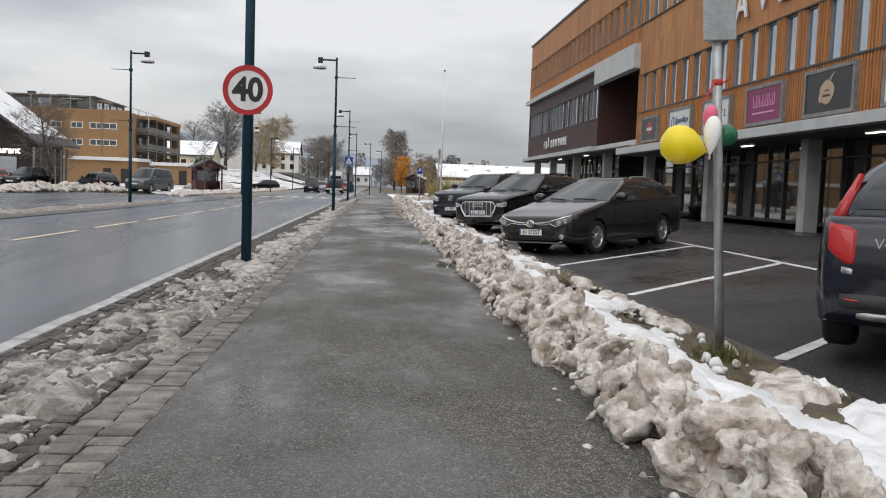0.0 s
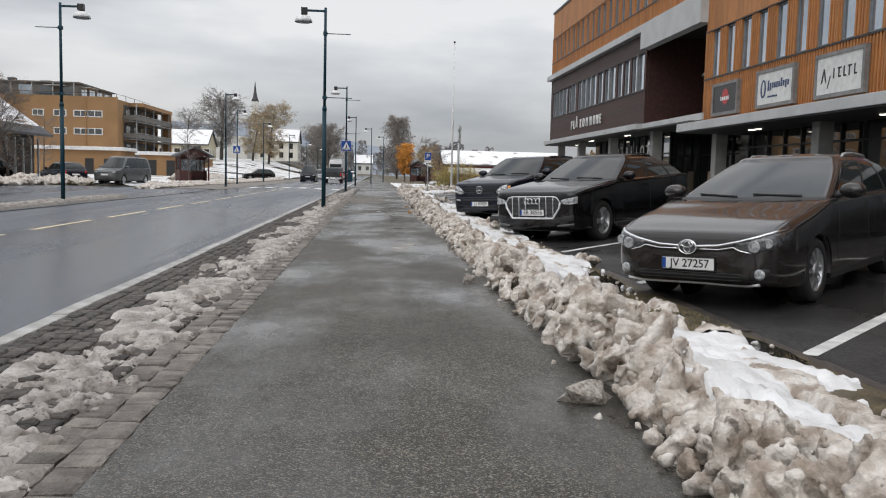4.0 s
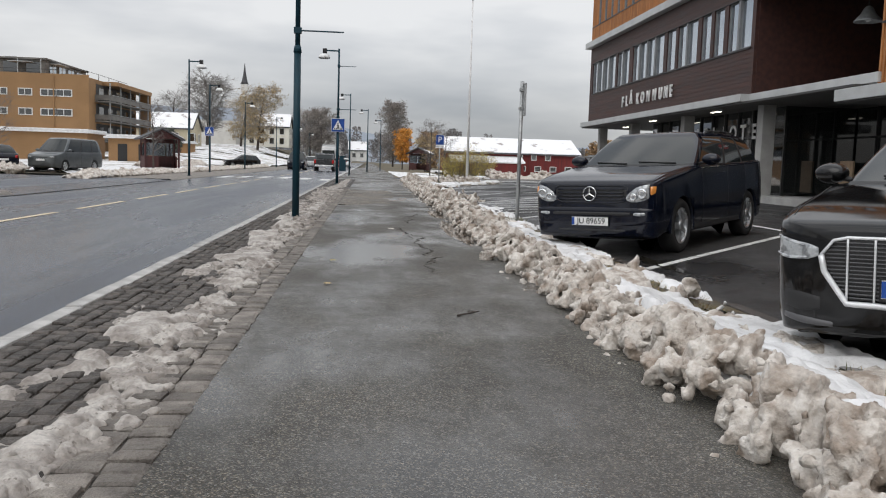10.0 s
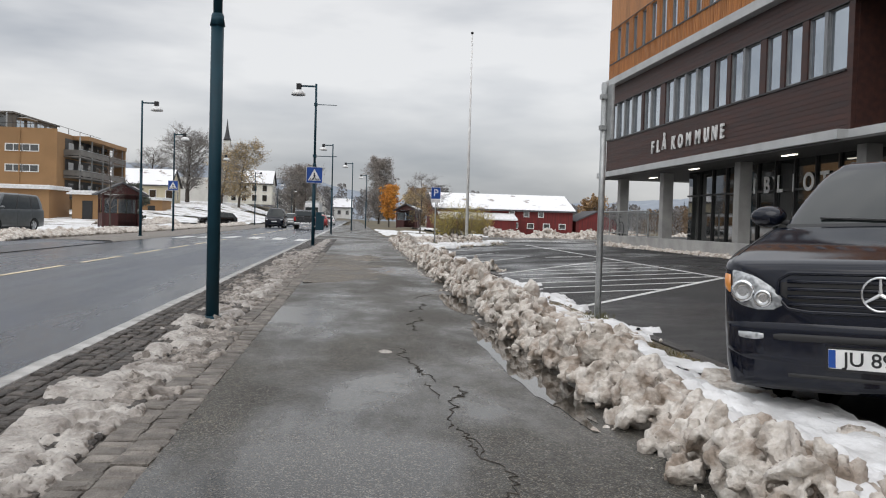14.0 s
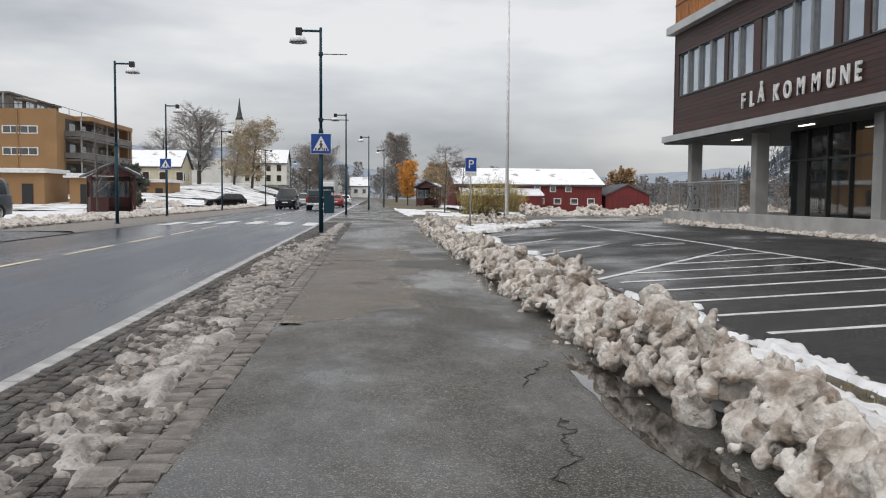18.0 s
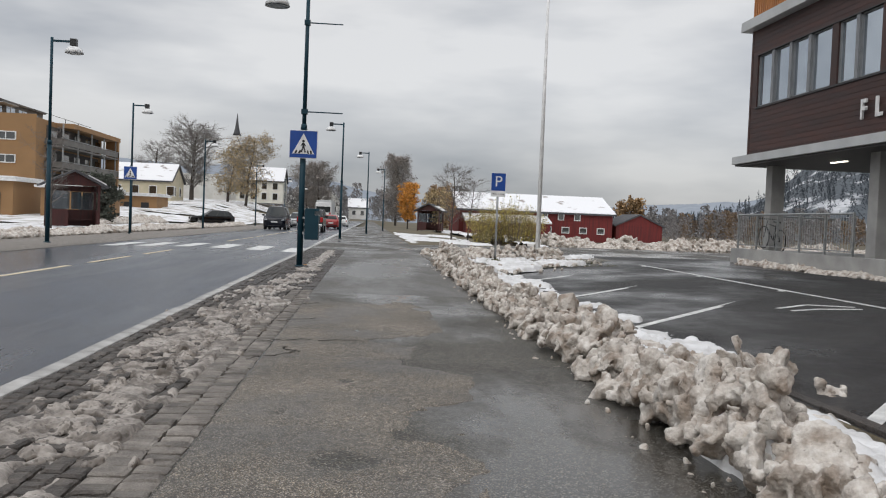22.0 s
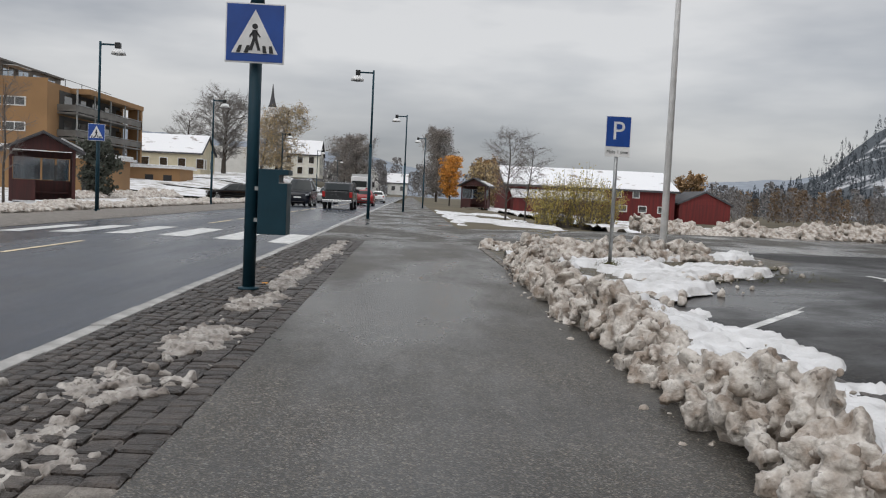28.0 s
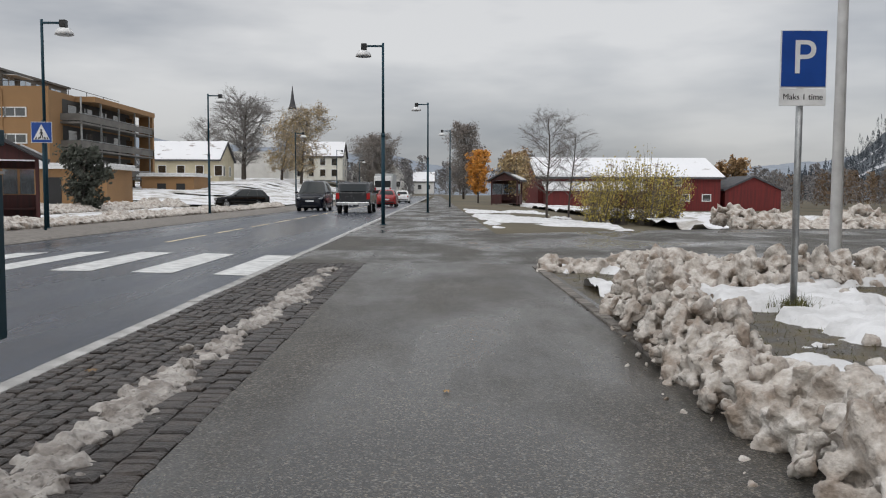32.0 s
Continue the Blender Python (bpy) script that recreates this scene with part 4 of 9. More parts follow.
def patch(g, u0, u1, v0, v1, side, off=0.006, nu=8, nv=6, both=False):
    """A panel that lies on a half shell between two rows and two columns, off proud of it; both: carried over the centre line from column 0."""
    bm = bmesh.new()
    rows = []
    for a in range(nu + 1):
        u = u0 + (u1 - u0) * a / nu
        vs = [v0 + (v1 - v0) * b / nv for b in range(nv + 1)]
        order = [(v, -1) for v in vs[:0:-1]] + [(v, 1) for v in vs] if both else [(v, side) for v in vs]
        line = []
        for v, s in order:
            p = sample(g, u, v)
            n = np.cross(sample(g, u + 0.1, v) - sample(g, u - 0.1, v), sample(g, u, v + 0.1) - sample(g, u, v - 0.1))
            ln = np.linalg.norm(n)
            n = n / ln if ln > 1e-9 else np.array([0, 0, 1.0])
            out = p - np.array([np.clip(p[0], -0.6, 0.3), 0, 0.7])
            n = n if n @ out > 0 else -n
            p = p + n * off
            line.append(bm.verts.new((p[0], s * p[1], p[2])))
        rows.append(line)
    for r, q in zip(rows, rows[1:]):
        for k in range(len(r) - 1):
            bm.faces.new((r[k], q[k], q[k + 1], r[k + 1])).smooth = True
    return bm


def mirrored(g, name, material, parent, wheels=(), r=0.0, caps=False):
    """Both halves of a grid of points as one mesh; the wheel arches are opened as clean half circles."""
    g = g.copy()
    inside = np.zeros(g.shape[:2], bool)
    for wx in wheels:
        d = np.stack([g[..., 0] - wx, g[..., 2] - r], -1)
        ln = np.linalg.norm(d, axis=-1)
        hit = (ln < r + 0.045) & (g[..., 1] > 0.30)
        k = (r + 0.045) / np.maximum(ln, 0.02)
        g[..., 0] = np.where(hit, wx + d[..., 0] * k, g[..., 0])
        g[..., 2] = np.where(hit, r + d[..., 1] * k, g[..., 2])
        inside |= hit
    verts, faces = [], []
    nu, nv = g.shape[:2]
    for side in (1, -1):
        base = len(verts)
        verts += [(p[0], side * p[1], p[2]) for row in g for p in row]
        for a in range(nu - 1):
            for b in range(nv - 1):
                if inside[a, b] and inside[a + 1, b] and inside[a, b + 1] and inside[a + 1, b + 1]:
                    continue
                q = [base + a * nv + b, base + (a + 1) * nv + b, base + (a + 1) * nv + b + 1, base + a * nv + b + 1]
                faces.append(q if side > 0 else q[::-1])
        if caps:
            for a in (0, nu - 1):
                ring_ = [base + a * nv + b for b in range(nv)]
                faces.append(ring_ if (a == 0) == (side > 0) else ring_[::-1])
    ob = new(name, quads(name, verts, faces, material, True))
    ob.parent = parent
    bm = bmesh.new()
    bm.from_mesh(ob.data)
    bmesh.ops.remove_doubles(bm, verts=bm.verts, dist=0.0012)
    bmesh.ops.dissolve_degenerate(bm, edges=bm.edges, dist=0.0005)
    bmesh.ops.recalc_face_normals(bm, faces=bm.faces)
    bm.to_mesh(ob.data)
    bm.free()
    return ob


def end_face(g, way=1):
    """Gives the x of the body's surface, seen from the front (way 1) or from behind, at any (y, z)."""
    a, b, c, d = g[:-1, :-1], g[1:, :-1], g[1:, 1:], g[:-1, 1:]
    tri = np.concatenate([np.stack([a, b, c], 2).reshape(-1, 3, 3), np.stack([a, c, d], 2).reshape(-1, 3, 3)])
    tri = tri[tri[:, :, 0].mean(1) * way > 0.3]
    e = 0 if way > 0 else -1
    edge_x = g[e, 0, 0]
    cap = g[e]
    cap_mid, cap_top, cap_wide = (cap[:, 2].min() + cap[:, 2].max()) / 2, cap[:, 2].max(), cap[:, 1].max()
    A, B, C = tri[:, 0, 1:], tri[:, 1, 1:], tri[:, 2, 1:]
    den = (B[:, 1] - C[:, 1]) * (A[:, 0] - C[:, 0]) + (C[:, 0] - B[:, 0]) * (A[:, 1] - C[:, 1])
    good = np.abs(den) > 1e-9
    tri, A, B, C, den = tri[good], A[good], B[good], C[good], den[good]

    def at(y, z):
        y = abs(y)
        if y < cap_wide * 0.97 and cap[:, 2].min() < z < cap_top - 0.3 * (y / cap_wide) ** 4 * (cap_top - cap_mid):
            flat_ = edge_x
        else:
            flat_ = None
        w0 = ((B[:, 1] - C[:, 1]) * (y - C[:, 0]) + (C[:, 0] - B[:, 0]) * (z - C[:, 1])) / den
        w1 = ((C[:, 1] - A[:, 1]) * (y - C[:, 0]) + (A[:, 0] - C[:, 0]) * (z - C[:, 1])) / den
        ok = (w0 >= -1e-3) & (w1 >= -1e-3) & (w0 + w1 <= 1.001)
        if ok.any():
            xs = w0[ok] * tri[ok, 0, 0] + w1[ok] * tri[ok, 1, 0] + (1 - w0[ok] - w1[ok]) * tri[ok, 2, 0]
            x = xs.max() if way > 0 else xs.min()
            return x if flat_ is None else (max(x, flat_) if way > 0 else min(x, flat_))
        if flat_ is not None:
            return flat_
        k = np.argmin((A[:, 0] - y) ** 2 + (A[:, 1] - z) ** 2)
        return tri[k, 0, 0]
    return at


def pad(at, knots, off=0.012, side=1, nu=16, nv=6, way=1, sink=0.02):
    """A raised panel on the nose or tail: knots (y, low z, high z) across it; its rim runs into the body."""
    ys, lo, hi = (np.array([k[i] for k in knots], float) for i in range(3))
    t = np.linspace(0, 1, len(knots))
    bm = bmesh.new()
    rows = []
    for i in range(nu + 1):
        q = i / nu
        y, a, b = np.interp(q, t, ys), np.interp(q, t, lo), np.interp(q, t, hi)
        row = []
        for j in range(nv + 1):
            z = a + (b - a) * j / nv
            edge = i in (0, nu) or j in (0, nv)
            row.append(bm.verts.new((at(y, z) + way * (-sink if edge else off), side * y, z)))
        rows.append(row)
    for a, b in zip(rows, rows[1:]):
        for j in range(nv):
            bm.faces.new((a[j], b[j], b[j + 1], a[j + 1])).smooth = True
    return bm


def rope(at, pts, r, off=0.006, closed=False, way=1, step=0.05):
    """A round moulding that follows points (y, z) over the nose or tail."""
    bm = bmesh.new()
    pts = list(pts) + ([pts[0]] if closed else [])
    line = []
    for (y0, z0), (y1, z1) in zip(pts, pts[1:]):
        n = max(1, round(math.hypot(y1 - y0, z1 - z0) / step))
        line += [(y0 + (y1 - y0) * k / n, z0 + (z1 - z0) * k / n) for k in range(n)]
    line.append(pts[-1])
    hose(bm, [(at(y, z) + way * off, y, z) for y, z in line], r, closed)
    return bm


def hose(bm, pts, r, closed=False, n=8):
    """A smooth round bar through points, its rings shared from piece to piece."""
    pts = [Vector(p) for p in (pts[:-1] if closed else pts)]
    rings, m = [], len(pts)
    for i, p in enumerate(pts):
        a = pts[i - 1] if i or closed else pts[0]
        b = pts[(i + 1) % m] if i < m - 1 or closed else pts[-1]
        d = (b - a).normalized()
        s = (Vector((1, 0, 0)) - d * d.x).normalized()
        t = d.cross(s)
        rings.append([bm.verts.new(p + (s * math.cos(2 * math.pi * k / n) + t * math.sin(2 * math.pi * k / n)) * r) for k in range(n)])
    for a, b in zip(rings, rings[1:] + (rings[:1] if closed else [])):
        for k in range(n):
            bm.faces.new((a[k], a[(k + 1) % n], b[(k + 1) % n], b[k])).smooth = True
    if not closed:
        bm.faces.new(rings[0][::-1])
        bm.faces.new(rings[-1])
    return bm


def wheel(parent, x, y, r, spokes, w=0.21, rim_mat="alloy"):
    s = 1 if y > 0 else -1
    hub = part("wheel", lathe(bmesh.new(), [(r * 0.66, -w / 2 + 0.02), (r * 0.68, -w / 2), (r * 0.94, -w / 2), (r, -w / 2 + 0.03), (r, w / 2 - 0.03), (r * 0.94, w / 2), (r * 0.68, w / 2), (r * 0.66, w / 2 - 0.02)], 36, (0, 0, 0), "y", False), M["rubber"], parent, "", 0, pose(x, y, r))
    rim = bmesh.new()
    yo = s * (w / 2 - 0.015)
    lathe(rim, [(r * 0.52, yo - s * 0.09), (r * 0.60, yo - s * 0.05), (r * 0.62, yo), (r * 0.665, yo + s * 0.012), (r * 0.675, yo - s * 0.004)], 36, (0, 0, 0), "y", False)
    for k in range(spokes):
        a = 2 * math.pi * k / spokes
        c, d = math.cos(a), math.sin(a)
        wd = 0.058 if spokes < 8 else 0.026
        q = [(0.05, wd * 0.8), (0.05, -wd * 0.8), (r * 0.36, -wd * 0.55), (r * 0.635, -wd), (r * 0.635, wd), (r * 0.36, wd * 0.55)]
        vs = [rim.verts.new((u * c - v * d, yo + s * (0.0 if u < 0.1 else (0.012 if u < r * 0.5 else -0.004)), u * d + v * c)) for u, v in q]
        vb = [rim.verts.new((u * c - v * d, yo - s * 0.045, u * d + v * c)) for u, v in q]
        rim.faces.new(vs)
        for m in range(6):
            rim.faces.new((vs[m], vs[(m + 1) % 6], vb[(m + 1) % 6], vb[m]))
    part("rim", rim, M[rim_mat], hub)
    part("hub_cap", lathe(bmesh.new(), [(0.075, yo - s * 0.03), (0.068, yo + s * 0.010), (0.03, yo + s * 0.016)] if s > 0 else [(0.03, yo + s * 0.016), (0.068, yo + s * 0.010), (0.075, yo - s * 0.03)], 16, (0, 0, 0), "y"), M[rim_mat], hub)
    part("brake_disc", lathe(bmesh.new(), [(r * 0.50, -0.05), (r * 0.50, 0.02)], 24, (0, 0, 0), "y"), M["sign_grey"], hub)
    return hub


def arch(parent, x, side, r, y, mat_, thick=0.03):
    """The lip of a wheel opening and the dark liner behind it."""
    bm = bmesh.new()
    rows = []
    for k in range(25):
        a = math.pi * k / 24 * 1.12 - 0.06 * math.pi
        c, d = math.cos(a), math.sin(a)
        rows.append([bm.verts.new((x + q * c, side * yy, r + q * d)) for q, yy in ((r + 0.035, y - 0.26), (r + 0.035, y - 0.002), (r + 0.042, y + 0.006), (r + 0.042 + thick, y + 0.004), (r + 0.055 + thick, y - 0.02))])
    for p, q in zip(rows, rows[1:]):
        for m in range(4):
            bm.faces.new((p[m], q[m], q[m + 1], p[m + 1])).smooth = True
    return part("wheel_arch", bm, mat_, parent)


def number_plate(parent, x, y, z, chars, tilt=0.0, front=1):
    """White plate with black characters, facing forwards (front 1) or backwards."""
    rz = 90 if front > 0 else -90
    pl = part("number_plate", boxes((-0.26, 0.26, -0.055, 0.055, 0.0, 0.012)), M["white"], parent, "white number plate", 0.004,
              pose(x, y, z) @ pose(0, 0, 0, 0, 0, rz) @ pose(0, 0, 0, 90 - tilt, 0, 0))
    part("plate_frame", boxes((-0.27, 0.27, -0.066, -0.056, -0.012, 0.014), (-0.27, 0.27, 0.056, 0.066, -0.012, 0.014), (-0.27, -0.261, -0.056, 0.056, -0.012, 0.014), (0.261, 0.27, -0.056, 0.056, -0.012, 0.014)), M["black"], pl)
    if chars:
        part("blue_strip", boxes((-0.258, -0.222, -0.05, 0.05, 0.0122, 0.0135)), M["blue"], pl)
        lettering("lettering", chars, 0.108, M["black"], pl, pose(0.018, 0, 0.0128), "", 0.0006, 0.0014)
    return pl


def lower_body(L, W, nose, cowl, belt, x_cowl, sill=0.22, blunt=0.0, tail=None, x_tail=None):
    """Stations of a car's body below the windows: nose is the height of the bonnet's front edge, blunt squares the front."""
    t = tail or belt
    k = blunt
    xm = (L / 2 - 0.45 + x_cowl) / 2
    return [
        (L / 2, 0.33 - 0.03 * k, W * (0.30 + 0.08 * k), nose - 0.15, W * (0.30 + 0.08 * k), W * (0.27 + 0.08 * k), nose - 0.07 + 0.03 * k),
        (L / 2 - 0.035, 0.27, W * (0.385 + 0.04 * k), nose - 0.11, W * (0.39 + 0.04 * k), W * (0.35 + 0.05 * k), nose - 0.015 + 0.01 * k),
        (L / 2 - 0.14, 0.24, W * (0.45 + 0.02 * k), nose - 0.07, W * (0.452 + 0.02 * k), W * (0.40 + 0.03 * k), nose + 0.02),
        (L / 2 - 0.42, sill, W * 0.488, nose - 0.03 + 0.12 * (cowl - nose), W * 0.482, W * 0.425, nose + 0.015 + 0.35 * (cowl - nose)),
        (xm, sill, W * 0.498, nose - 0.03 + 0.45 * (belt - nose), W * 0.490, W * 0.44, nose + 0.015 + 0.68 * (cowl - nose)),
        (x_cowl + 0.10, sill, W * 0.5, belt - 0.09, W * 0.492, W * 0.455, cowl),
        (x_cowl - 0.25, sill, W * 0.5, belt - 0.06, W * 0.492, W * 0.468, belt + 0.005),
        (-0.1, sill, W * 0.5, belt - 0.05, W * 0.492, W * 0.47, belt + 0.01),
        (-L * 0.27, sill, W * 0.5, t - 0.04, W * 0.492, W * 0.468, t + 0.02),
        (-L / 2 + 0.35, sill + 0.03, W * 0.49, t - 0.02, W * 0.48, W * 0.45, t + 0.04),
        (-L / 2 + 0.10, 0.27, W * 0.455, t - 0.06, W * 0.445, W * 0.41, t + 0.02),
        (-L / 2 + 0.03, 0.31, W * 0.42, t - 0.20, W * 0.41, W * 0.38, t - 0.10),
        (-L / 2, 0.36, W * 0.36, t - 0.32, W * 0.35, W * 0.32, t - 0.26),
    ]


CF, CC, CS = 8, 5, 22


def cabin(xf0, xf1, xr0, xr1, w0, w1, z0, z1, bow=0.16, rc=0.10, crown=0.045, rise=0.0):
    """Half of a car's upper body: outlines from the belt (0) to the roof edge (1), then the crowned roof. Columns run from the middle of the
    windscreen round the corner, along the side and round to the middle of the rear window. rise: how much the belt climbs towards the tail."""
    rows = []
    levels = [(t, 1.0) for t in np.linspace(0, 1, 13)] + [(1.0, q) for q in (0.965, 0.9, 0.75, 0.5, 0.25, 0.0)]
    for t, q in levels:
        xf, xr = xf0 + (xf1 - xf0) * t + 0.012 * math.sin(math.pi * t), xr0 + (xr1 - xr0) * t ** 1.15 - 0.04 * math.sin(math.pi * t)
        w = w0 + (w1 - w0) * (0.75 * t + 0.25 * t ** 3) - (0.03 * (t - 0.9) / 0.1 if t > 0.9 else 0)
        half = []
        for k in range(CF):
            y = (w - rc) * k / CF
            half.append((xf - bow * (y / w) ** 2, y))
        xc, xs_, yc = xf - bow * ((w - rc) / w) ** 2, xf - bow - rc * 1.1, w - rc
        for k in range(CC):
            a = math.pi / 2 * k / CC
            half.append((xs_ + (xc - xs_) * math.cos(a), yc + rc * math.sin(a)))
        xe = xr + bow * 0.7 + rc
        for k in range(CS):
            s = k / CS
            half.append((xs_ + (xe - xs_) * s, w * (1 - 0.028 * (2 * s - 0.8) ** 2)))
        we = w * (1 - 0.028 * 1.44)
        for k in range(CC):
            a = math.pi / 2 * k / CC
            half.append((xe - (rc + bow * 0.35) * math.sin(a), we - rc + rc * math.cos(a)))
        for k in range(CF + 1):
            y = (we - rc) * (1 - k / CF)
            half.append((xr + bow * 0.35 * (y / w) ** 2, y))
        row = []
        xm = (xf + xr) / 2
        for i, (x, y) in enumerate(half):
            s = np.clip((xs_ - x) / (xs_ - xe), 0, 1)
            z = z0 + (z1 - z0 - 0.04) * t + rise * s * (1 - t) - 0.07 * t * max(0, s - 0.35) ** 1.5
            if q < 1:
                x, y = xm + (x - xm) * (0.2 + 0.8 * q), y * q
                z += 0.04 + crown * (1 - q * q) - 0.04 * max(0, (q - 0.9) / 0.1) ** 2
            row.append((x, y, z))
        rows.append(row)
    return np.array(rows)


def car(name, label, body_spec, cabin_spec, paint_mat, m, wheels, r, spokes, rails=True, cladding=None, trim=None, splits=(0.40, 0.74), mirror_mat=None, group="parked cars", pillar=None):
    """A closed car: body, cabin, glass, doors, wheels, mirrors and wipers; the caller adds lamps, grille and plates. Returns the thing and its body's surface."""
    ob = thing(name, label, "car", group, m)
    g, c = shell(body_spec), cabin(*cabin_spec)
    L, W = body_spec[0][0] * 2, max(s[4] for s in body_spec) * 2
    mirrored(g, "body", paint_mat, ob, wheels, r, True)
    mirrored(c, "cabin", paint_mat, ob)
    wy = W / 2 - 0.115
    for wx in wheels:
        for s in (1, -1):
            wheel(ob, wx, s * wy, r, spokes)
            arch(ob, wx, s, r, W / 2 + 0.002, cladding or paint_mat, 0.05 if cladding else 0.012)
    part("underbody", boxes((-L / 2 + 0.3, L / 2 - 0.3, -W / 2 + 0.30, W / 2 - 0.30, 0.2, 0.55)), M["plastic"], ob)
    for s in (1, -1):
        part("sill_trim", boxes((wheels[1] + r + 0.08, wheels[0] - r - 0.08, *sorted((s * (W / 2 - 0.05), s * (W / 2 + 0.004))), body_spec[5][1] - 0.01, body_spec[5][1] + 0.07)), cladding or M["plastic"], ob, "", 0.012)
    e0, e1 = CF + CC, CF + CC + CS
    part("windscreen", patch(c, 0.9, 11.6, 0, CF + 1.2, 1, 0.004, 12, 12, True), M["car_glass"], ob, "dark raked windscreen")
    part("scuttle", patch(c, -0.0, 0.9, 0, CF + 2.5, 1, 0.006, 2, 12, True), M["plastic"], ob, "black panel below the windscreen")
    part("rear_window", patch(c, 2.0, 11.0, e1 + CC + 0.6, e1 + CC + CF, 1, 0.004, 8, 10, False), M["car_glass"], ob)
    part("rear_window", patch(c, 2.0, 11.0, e1 + CC + 0.6, e1 + CC + CF, -1, 0.004, 8, 10, False), M["car_glass"], ob)
    at_s = lambda f: e0 + CS * f
    for s in (1, -1):
        a, b = splits
        for lo, hi in ((0.035, a - 0.012), (a + 0.012, b - 0.012), (b + 0.014, 0.955)):
            part("side_window", patch(c, 0.5, 11.2, at_s(lo), at_s(hi), s, 0.005, 8, 8), M["car_glass"], ob)
        for f in splits:
            part("pillar_trim", patch(c, 0.4, 11.3, at_s(f - 0.014), at_s(f + 0.016), s, 0.0065, 8, 2), pillar or M["plastic"], ob, "black door pillar")
        for lo, hi in ((0.1, 0.45), (11.25, 11.55)):
            part("window_trim", patch(c, lo, hi, at_s(0.02), at_s(0.965), s, 0.008, 1, 20), trim or M["plastic"], ob)
        part("door_seam", rope_side(g, s, cabin_spec[0] - 0.30, 0.36, body_spec[6][3] + 0.04), M["plastic"], ob)
        for f in splits:
            x = float(sample(c, 0.3, at_s(f))[0])
            part("door_seam", rope_side(g, s, x, 0.36, body_spec[7][3] + 0.04), M["plastic"], ob)
            part("door_handle", boxes((x + 0.08, x + 0.28, *sorted((s * (W / 2 - 0.012), s * (W / 2 + 0.022))), body_spec[7][3] - 0.09, body_spec[7][3] - 0.055)), mirror_mat or paint_mat, ob, "", 0.008)
        mp_ = sample(c, 0.6, at_s(0.045))
        mi = part("mirror", lathe(bmesh.new(), [(0.02, -0.085), (0.085, -0.07), (0.105, -0.02), (0.112, 0.03), (0.105, 0.05), (0.09, 0.052)], 18, (0, 0, 0), "x"), mirror_mat or paint_mat, ob, "", 0,
                  pose(mp_[0] + 0.02, s * (mp_[1] + 0.17), mp_[2] + 0.07, 0, 180) @ Matrix.Diagonal((1, 1.15, 0.75, 1)))
        part("mirror_arm", tube(bmesh.new(), (mp_[0], s * (mp_[1] - 0.04), mp_[2]), (mp_[0] + 0.01, s * (mp_[1] + 0.12), mp_[2] + 0.04), 0.022, 0.02, 8), M["plastic"], ob)
        if rails:
            pts = [sample(c, 12.6, at_s(f)) + np.array([0, -0.03, h]) for f, h in ((0.16, 0.0), (0.20, 0.045), (0.5, 0.055), (0.85, 0.045), (0.90, 0.0))]
            bm = bmesh.new()
            for p, q in zip(pts, pts[1:]):
                tube(bm, (p[0], s * p[1], p[2]), (q[0], s * q[1], q[2]), 0.017, 0.017, 8)
            part("roof_rail", bm, M["galv"] if rails == "silver" else M["black"], ob)
        ends = [sample(c, 1.15, CF * 0.80), sample(c, 1.75, CF * 0.10)] if s > 0 else [sample(c, 1.05, CF * 0.12), sample(c, 1.75, CF * 0.80)]
        ends = [Vector((p[0] + 0.012, s * p[1], p[2] + 0.012)) for p in ends]
        part("wiper", tube(bmesh.new(), ends[0], ends[1], 0.012, 0.009, 6), M["black"], ob)
    part("rear_view_mirror", boxes((cabin_spec[1] - 0.06, cabin_spec[1] - 0.03, -0.1, 0.1, cabin_spec[7] - 0.20, cabin_spec[7] - 0.14)), M["black"], ob)
    for s in (1, -1):
        bm = bmesh.new()
        pts = [sample(g, u, 6 * NV - 0.6) for u in np.linspace(2.3 * NU, 5.0 * NU, 12)]
        for p, q in zip(pts, pts[1:]):
            tube(bm, (p[0], s * p[1], p[2] + 0.001), (q[0], s * q[1], q[2] + 0.001), 0.0035, None, 4, False)
        part("bonnet_gap", bm, M["plastic"], ob)
    return ob, g


def rope_side(g, side, x, z0, z1):
    """A thin upright seam on a car's flank."""
    flank = g[:, : 5 * NV + 1]
    bm = bmesh.new()
    pts = []
    k = int(np.argmin(np.abs(flank[:, 2 * NV, 0] - x)))
    for z in np.linspace(z0, z1, 9):
        row = flank[k]
        j = int(np.argmin(np.abs(row[2 * NV:, 2] - z))) + 2 * NV
        pts.append((x, side * (row[j, 1] + 0.0005), z))
    for p, q in zip(pts, pts[1:]):
        tube(bm, p, q, 0.004, None, 4, False)
    return bm


def on_park(x, y, heading):
    """A pose on the sloping car park, for a thing that faces heading degrees from +x."""
    a = radians(heading)
    f = Vector((math.cos(a), math.sin(a), 0))
    s = (park_z(x + 0.5) - park_z(x - 0.5))
    up = Vector((-s, 0, 1)).normalized()
    f = (f - up * f.dot(up)).normalized()
    left = up.cross(f)
    m = Matrix((f, left, up)).transposed().to_4x4()
    m.translation = (x, y, park_z(x))
    return m


CAR = 0.945


def parked(px, py, theta, L):
    """The pose of a car whose front plate is at px, py and whose tail points theta degrees from +x."""
    a = radians(theta)
    return on_park(px + math.cos(a) * L * CAR / 2, py + math.sin(a) * L * CAR / 2, theta + 180) @ Matrix.Scale(CAR, 4)


